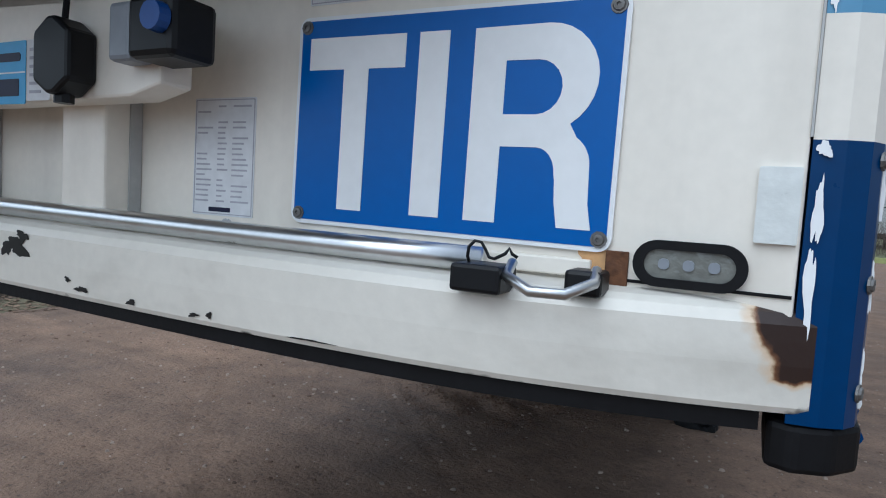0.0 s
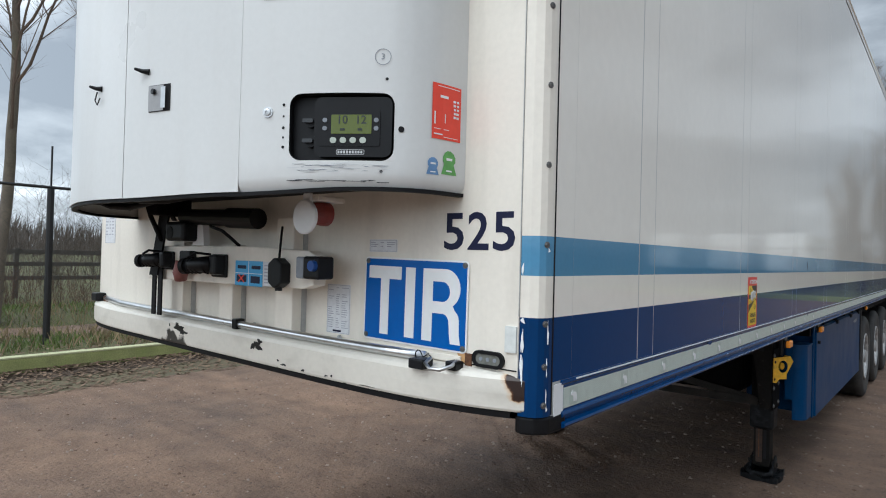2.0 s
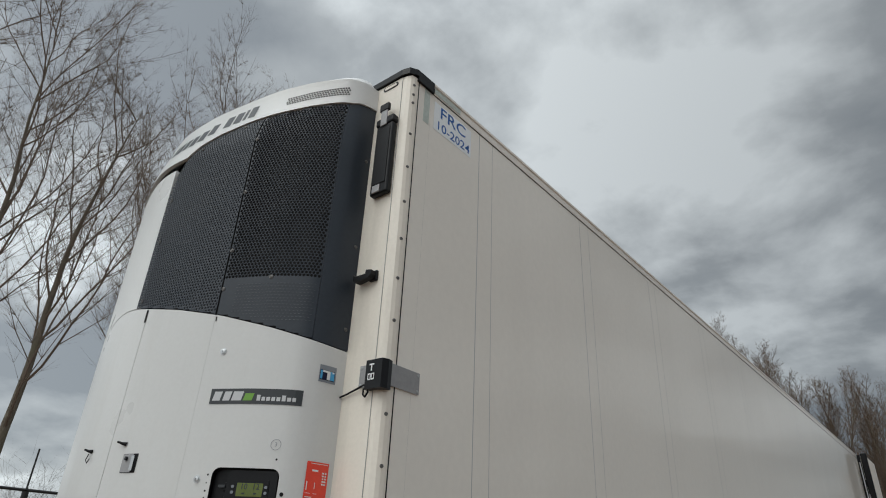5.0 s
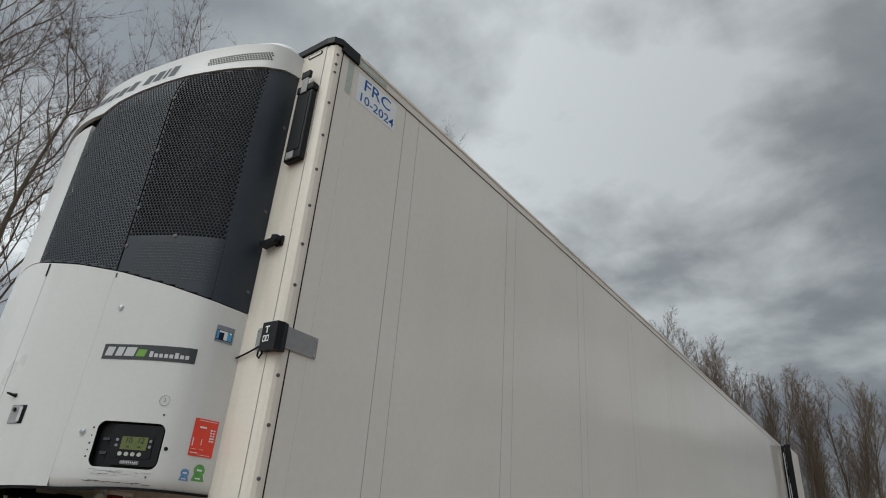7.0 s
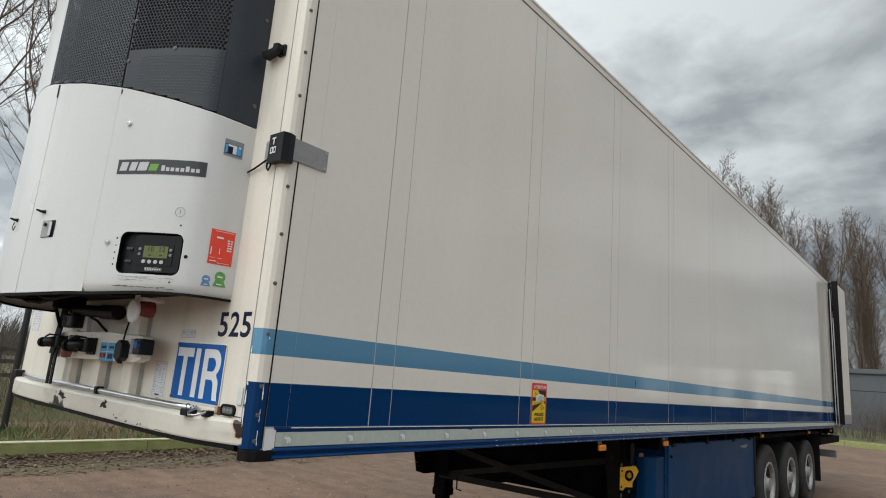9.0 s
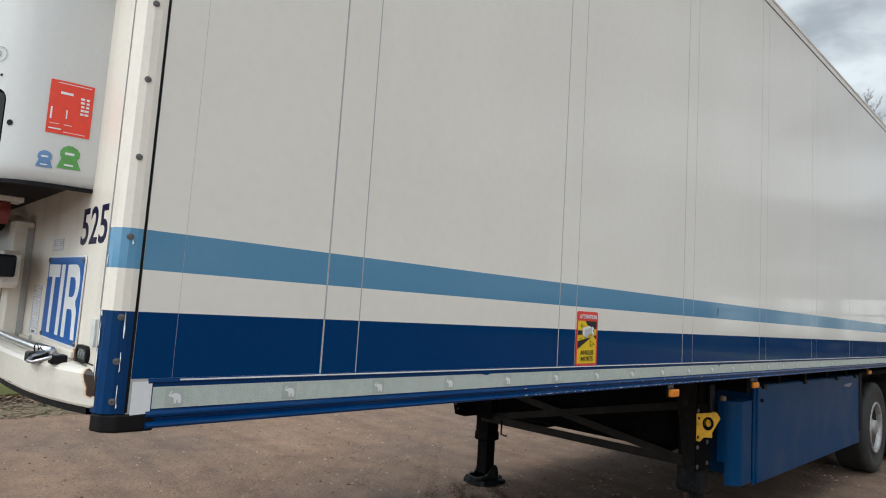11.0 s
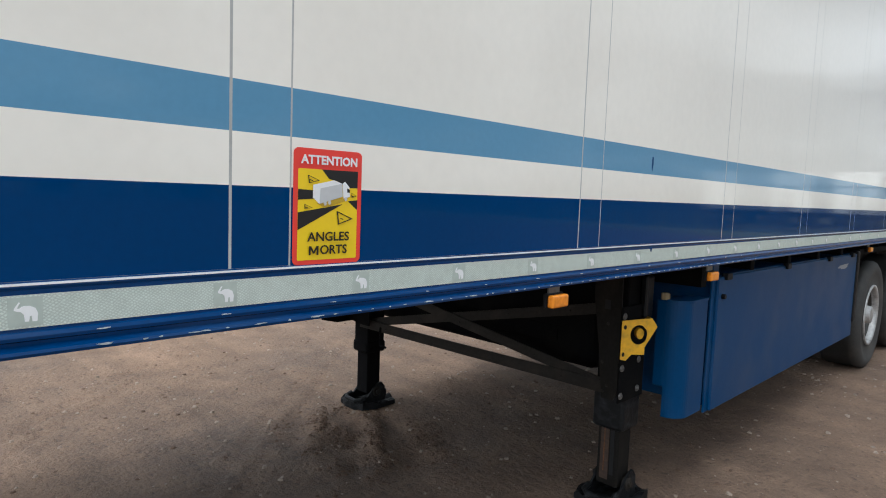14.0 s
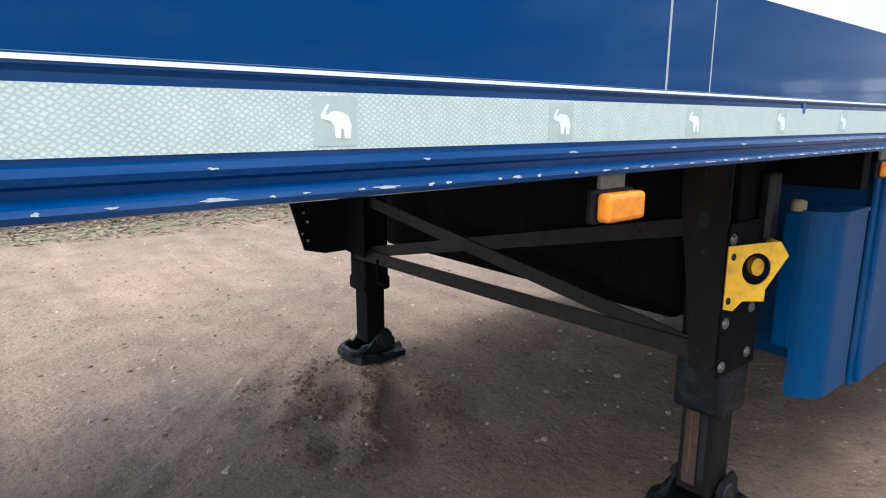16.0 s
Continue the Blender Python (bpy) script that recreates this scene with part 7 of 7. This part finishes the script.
# ---------------------------------------------------------------- fences
def fence_bay(x, y, run, length, n):
    g = thing("yard_fence", "black steel fence with a top rail and thin wire mesh", "fence", (x, y, 0), "fence bays")
    d = Vector((0, 1, 0)) if run == "y" else Vector((1, 0, 0))
    o = Vector((x, y, 0))
    part("post", tubeb([o, o + Vector((0, 0, 2.5))], 0.048, 10), M_fence, g)
    part("antenna_rod", tubeb([o + Vector((0, 0, 2.5)), o + Vector((0, 0, 3.12))], 0.014, 6), M_fence, g)
    part("top_rail", tubeb([o + Vector((0, 0, 2.52)), o + d * length + Vector((0, 0, 2.52))], 0.022, 8), M_fence, g)
    bm = bmesh.new()
    step = 0.14
    k = -2.4
    while k < length:
        for s in (1, -1):
            a0, a1 = k, k + 2.25
            lo, hi = max(a0, 0), min(a1, length)
            if hi > lo:
                za, zb = (lo - a0) / 2.25, (hi - a0) / 2.25
                if s < 0:
                    za, zb = 1 - za, 1 - zb
                p, r = o + d * lo + Vector((0, 0, 0.25 + 2.25 * za)), o + d * hi + Vector((0, 0, 0.25 + 2.25 * zb))
                tube(bm, [p, r], 0.0013, 3, False)
        k += step
    part("wire_mesh", bm, M_fence, g)
    return g


bay = fence_bay(-9.35, 1.98 - 2.85 * 4, "y", 2.85, 0)
bay_at = bay.location.copy()
for k in range(1, 14):
    copy_thing(bay, pose(bay_at.x, bay_at.y + 2.85 * k, 0))
rear = fence_bay(-8.9, 33.6, "x", 2.85, 0)
rear_at = rear.location.copy()
for k in range(1, 16):
    copy_thing(rear, pose(rear_at.x + 2.85 * k, rear_at.y, 0))


def paddock(y):
    g = thing("paddock_fence", "weathered wooden paddock rails beyond the ditch", "fence", (-19.5, y, 0.2), "paddock bays")
    part("post", boxb(-19.56, -19.44, y - 0.06, y + 0.06, 0.1, 1.6, 0.01), M_wood, g)
    for z in (0.75, 1.15, 1.5):
        part("rail", boxb(-19.47, -19.42, y - 0.02, y + 2.52, z - 0.06, z + 0.06, 0.006), M_wood, g)
    return g


pd = paddock(-8)
pda = pd.location.copy()
for k in range(1, 14):
    copy_thing(pd, pose(pda.x, pda.y + 2.5 * k, pda.z))


# ---------------------------------------------------------------- bare trees
def tree(name, seed, height, lean=(0, 0), spread=1.0, forks=3, twigs=1.0, trunk_r=0.16, reach=0.44, thin=0.003, first=0.28, twig=M_twig):
    rnd = random.Random(seed)
    tv, tf, cv, cf = [], [], [], []

    def limb(v, f, p, d, length, r0, r1, sides, bend, level):
        segs = max(2, int(length / 0.5)) if sides > 4 else (3 if sides > 3 else (2 if level < 4 else 1))
        side = d.cross(Vector((0.31, 0.2, 0.93))).normalized()
        pts = []
        for i in range(segs + 1):
            t = i / segs
            r = r0 + (r1 - r0) * t
            up = d.cross(side).normalized()
            n = len(v)
            for k in range(sides):
                a = 6.2832 * k / sides
                v.append(tuple(p + side * (math.cos(a) * r) + up * (math.sin(a) * r)))
            if i:
                for k in range(sides):
                    f.append((n - sides + k, n - sides + (k + 1) % sides, n + (k + 1) % sides, n + k))
            pts.append((p.copy(), d.copy()))
            p = p + d * (length / segs)
            d = (d + Vector((rnd.uniform(-bend, bend), rnd.uniform(-bend, bend), rnd.uniform(-bend * 0.4, bend * 0.8) + (0.07 if level else 0.0)))).normalized()
            side = (side - d * side.dot(d)).normalized()
        return pts

    def grow(p, d, length, r, level):
        v, f = (tv, tf) if level == 0 else (cv, cf)
        sides = (8, 5, 4, 3, 3)[level]
        pts = limb(v, f, p, d, length, r, r * (0.07 if level == 0 else 0.25), sides, (0.05, 0.17, 0.2, 0.22, 0.2)[level], level)
        if level == 4:
            return
        n = int((0, 8, 6, 5, 0)[level] * twigs) if level else int(forks * height / 3.2)
        for i in range(n):
            t = (first + (1 - first) * (i + rnd.random()) / n) if level == 0 else (0.2 + 0.8 * (i + rnd.random()) / n)
            q, qd = pts[min(int(t * (len(pts) - 1)), len(pts) - 1)]
            a = rnd.random() * 6.2832
            out = Vector((math.cos(a), math.sin(a), 0))
            tilt = rnd.uniform(0.45, 0.85) * spread if level == 0 else rnd.uniform(0.4, 0.9)
            nd = (qd * (1 - 0.25 * tilt) + out * tilt + Vector((0, 0, 0.28 if level == 0 else 0.1))).normalized()
            k = (reach, 0.5, 0.48, 0.5)[level] * (1.15 - 0.6 * t) * rnd.uniform(0.7, 1.25)
            grow(q, nd, length * k, max(thin, r * (0.26, 0.4, 0.42, 0.55)[level] * (1.1 - 0.5 * t)), level + 1)

    d0 = Vector((lean[0], lean[1], 1)).normalized()
    grow(Vector((0, 0, -0.1)), d0, height, trunk_r, 0)
    g = thing(name, "tall bare deciduous tree with fine twigs", "tree", (0, 0, 0), "bare trees")
    raw("trunk", tv, tf, M_bark, g, smooth=True)
    raw("crown", cv, cf, twig, g, "bare branches and twigs")
    return g


TREES = [tree("tree", 1, 13.6, (0.02, 0.025), 1.0, 3.6, 1.4, 0.13, 0.44, 0.0019), tree("tree", 2, 15.0, (-0.02, 0.02), 0.9, 4.2, 1.4, 0.12, 0.44, 0.0019), tree("tree", 5, 15.5, (0.04, -0.03), 0.95, 4.8, 1.4, 0.12, 0.44, 0.0019)]
POPLARS = [tree("tree", 11, 14.5, (0.01, 0.0), 0.42, 5.4, 1.15, 0.15, 0.34, 0.0042, 0.12, M_poplar), tree("tree", 12, 13.5, (0.0, 0.01), 0.42, 5.6, 1.15, 0.14, 0.35, 0.0042, 0.12, M_poplar)]
TREES[0].matrix_basis = pose(-14.0, 2.55, 0)
TREES[1].matrix_basis = pose(-14.4, 5.1, 0, 0, 0, 40)
TREES[2].matrix_basis = pose(-14.2, 0.9, 0, 0, 0, 120)
random.seed(77)
for x, y, k, s in ((-14.2, -2.2, 0, 1.05), (-15.2, 7.2, 2, 1.05), (-14.6, 9.6, 1, 1.0), (-16, 12.6, 0, 1.0), (-14.5, 16, 2, 1.1), (-19.5, 8.6, 1, 1.0), (-22, -2.5, 1, 0.95)):
    c = copy_thing(TREES[k], pose(x, y, 0.1, 0, 0, random.uniform(0, 360)) @ Matrix.Diagonal((s, s, s, 1)))
    c.scale = (s, s, s)
N_ROW = 48
POPLARS[0].matrix_basis = pose(-18.5, 46, 0.1)
POPLARS[1].matrix_basis = pose(-12.5, 53, 0.1)
for i in range(N_ROW):
    t = i / (N_ROW - 1)
    s = 1.28 - 0.30 * t - 0.28 * ease((t - 0.7) / 0.3) + random.uniform(-0.08, 0.06)
    c = copy_thing(POPLARS[i % 2], pose(-17 + 25 * t + random.uniform(-1, 1), 47 + 28 * t + random.uniform(-3, 3), 0.1, 0, 0, random.uniform(0, 360)))
    c.scale = (s, s, s)


# bare bushes: stems that fan out from one root and fork into thin twigs
def thicket(n, where, name, label, hmin, hmax, mats, w=0.006, stems=12, forks=7):
    v, f = [], []

    def spike(p, q, half):
        d = (q - p).normalized()
        a = random.random() * 6.28
        s = d.cross(Vector((math.cos(a), math.sin(a), 0.2))).normalized() * half
        k = len(v)
        v.extend((tuple(p - s), tuple(p + s), tuple(q)))
        f.append((k, k + 1, k + 2))

    for _ in range(n):
        x, y, z = where()
        tall = hmin + (hmax - hmin) * random.random() ** 1.5
        for _ in range(stems):
            h = tall * random.uniform(0.6, 1.0)
            root = Vector((x + random.gauss(0, 0.1 * tall), y + random.gauss(0, 0.1 * tall), z))
            lean = Vector((random.gauss(0, 0.22), random.gauss(0, 0.22), 1)) * h
            mid = root + lean * 0.5 + Vector((random.gauss(0, 0.04), random.gauss(0, 0.04), 0)) * h
            tip = root + lean
            spike(root, mid + (tip - mid) * 0.2, w)
            spike(mid - (mid - root) * 0.1, tip, w * 0.7)
            for _ in range(forks):
                t = random.uniform(0.25, 0.95)
                q = root + (mid - root) * (t * 2) if t < 0.5 else mid + (tip - mid) * (t * 2 - 1)
                e = q + Vector((random.gauss(0, 0.16), random.gauss(0, 0.16), random.uniform(0.1, 0.3))) * h * (1.2 - 0.6 * t)
                spike(q, e, w * 0.5)
    tagged(raw(name, v, f, mats), label, "bushes", kind="stuff")


random.seed(201)
thicket(480, lambda: (random.uniform(-36, -20.8), random.uniform(-18, 36), 0.2), "thicket", "bare brown bushes beyond the paddock rails", 1.2, 6.0, M_brush, 0.008, 9, 13)
thicket(420, lambda: (random.gauss(-16.6, 1.0), random.uniform(-10, 28), 0.1), "brambles", "low bare red-brown brambles along the ditch", 0.4, 1.5, M_bramble, 0.005, 14, 5)
thicket(420, lambda: (random.uniform(-20, 40), random.uniform(36, 48), 0.2), "thicket", "bare bushes behind the rear fence", 0.8, 3.2, M_brush, 0.010)


def far_woods():
    random.seed(301)
    v, f = [], []
    for i in range(30000):
        a = 6.28318 * random.random()
        r = random.uniform(110, 175)
        x, y = r * math.cos(a), r * math.sin(a)
        top = (6.0 + 3.5 * noise.noise((math.cos(a) * 9, math.sin(a) * 9, 2))) * (0.35 + 0.65 * random.random() ** 0.6)
        w = random.uniform(0.05, 0.13)
        px, py = -math.sin(a), math.cos(a)
        k = len(v)
        j = random.gauss(0, 0.8)
        v += [(x - px * w, y - py * w, 0), (x + px * w, y + py * w, 0), (x + px * (0.5 * j + w), y + py * (0.5 * j + w), top * 0.6), (x + px * j, y + py * j, top)]
        f += [(k, k + 1, k + 2), (k, k + 2, k + 3)]
    tagged(raw("far_woods", v, f, material("far_bare_wood", (0.15, 0.13, 0.115), 0.95, vary=0.35, scale=0.3, island=0.8)), "distant belt of bare woodland", "woods", kind="stuff")


far_woods()


# ---------------------------------------------------------------- buildings beyond the yard
def warehouse(x0, x1, y0, y1, h, label):
    g = thing("warehouse", label, "building", ((x0 + x1) / 2, (y0 + y1) / 2, 0))
    part("wall", boxb(x0, x1, y0, y1, 0, h), M_wall, g)
    part("roof", boxb(x0 - 0.4, x1 + 0.4, y0 - 0.4, y1 + 0.4, h, h + 0.5, 0.05), M_roof, g)
    k = 0
    y = y0 + 3
    while y < y1 - 5:
        part("door", boxb(x0 - 0.06, x0, y, y + 3.6, 0.1, 4.0), M_roof if k % 2 else M_white, g)
        part("window", boxb(x0 - 0.05, x0, y + 4.4, y + 6.4, 1.6, 2.8), M_glass, g)
        y += 9
        k += 1
    return g


warehouse(95, 120, 10, 90, 4.2, "long pale warehouse with roller doors across the yard")
shed = thing("industrial_shed", "grey flat-roofed industrial shed behind the rear fence", "building", (-7, 60, 0))
part("wall", boxb(-14, -0.4, 56, 64, 0, 4.4), M_clad, shed)
part("roof", boxb(-14.2, -0.2, 55.8, 64.2, 4.4, 4.75, 0.03), M_roof, shed)
for x in range(-13, -1, 2):
    part("cladding_rib", boxb(x, x + 0.12, 55.96, 56, 0.2, 4.4), M_roof, shed)


# trailers and bushes on the far side of the yard
def parked_trailer(x, y):
    g = thing("parked_trailer", "plain white box trailer parked across the yard", "semi-trailer", (x, y, 0), "parked trailers")
    part("body", boxb(x, x + 2.55, y, y + 13.4, 1.25, 4.0, 0.03), M_wall, g)
    part("chassis", boxb(x + 0.7, x + 1.85, y + 0.6, y + 13.2, 0.85, 1.25), M_chassis, g)
    for dy in (8.2, 9.5, 10.8):
        for dx in (0.02, 2.2):
            part("wheel", tubeb([(x + dx, y + dy, 0.5), (x + dx + 0.33, y + dy, 0.5)], 0.5, 20), M_tyre, g)
    for dx in (0.35, 2.05):
        part("leg", boxb(x + dx, x + dx + 0.14, y + 2.5, y + 2.64, 0, 1.25), M_chassis, g)
    return g


pt = parked_trailer(7.5, 49.5)
pt_at = pt.location.copy()
for dx, dy in ((4.2, 1.0), (8.6, -0.5)):
    copy_thing(pt, pose(pt_at.x + dx, pt_at.y + dy, 0))
random.seed(401)
thicket(260, lambda: (random.uniform(74, 80), random.uniform(-10, 95), 0.0), "thicket", "bare bushes along the far side of the yard", 1.5, 4.5, M_brush, 0.02)
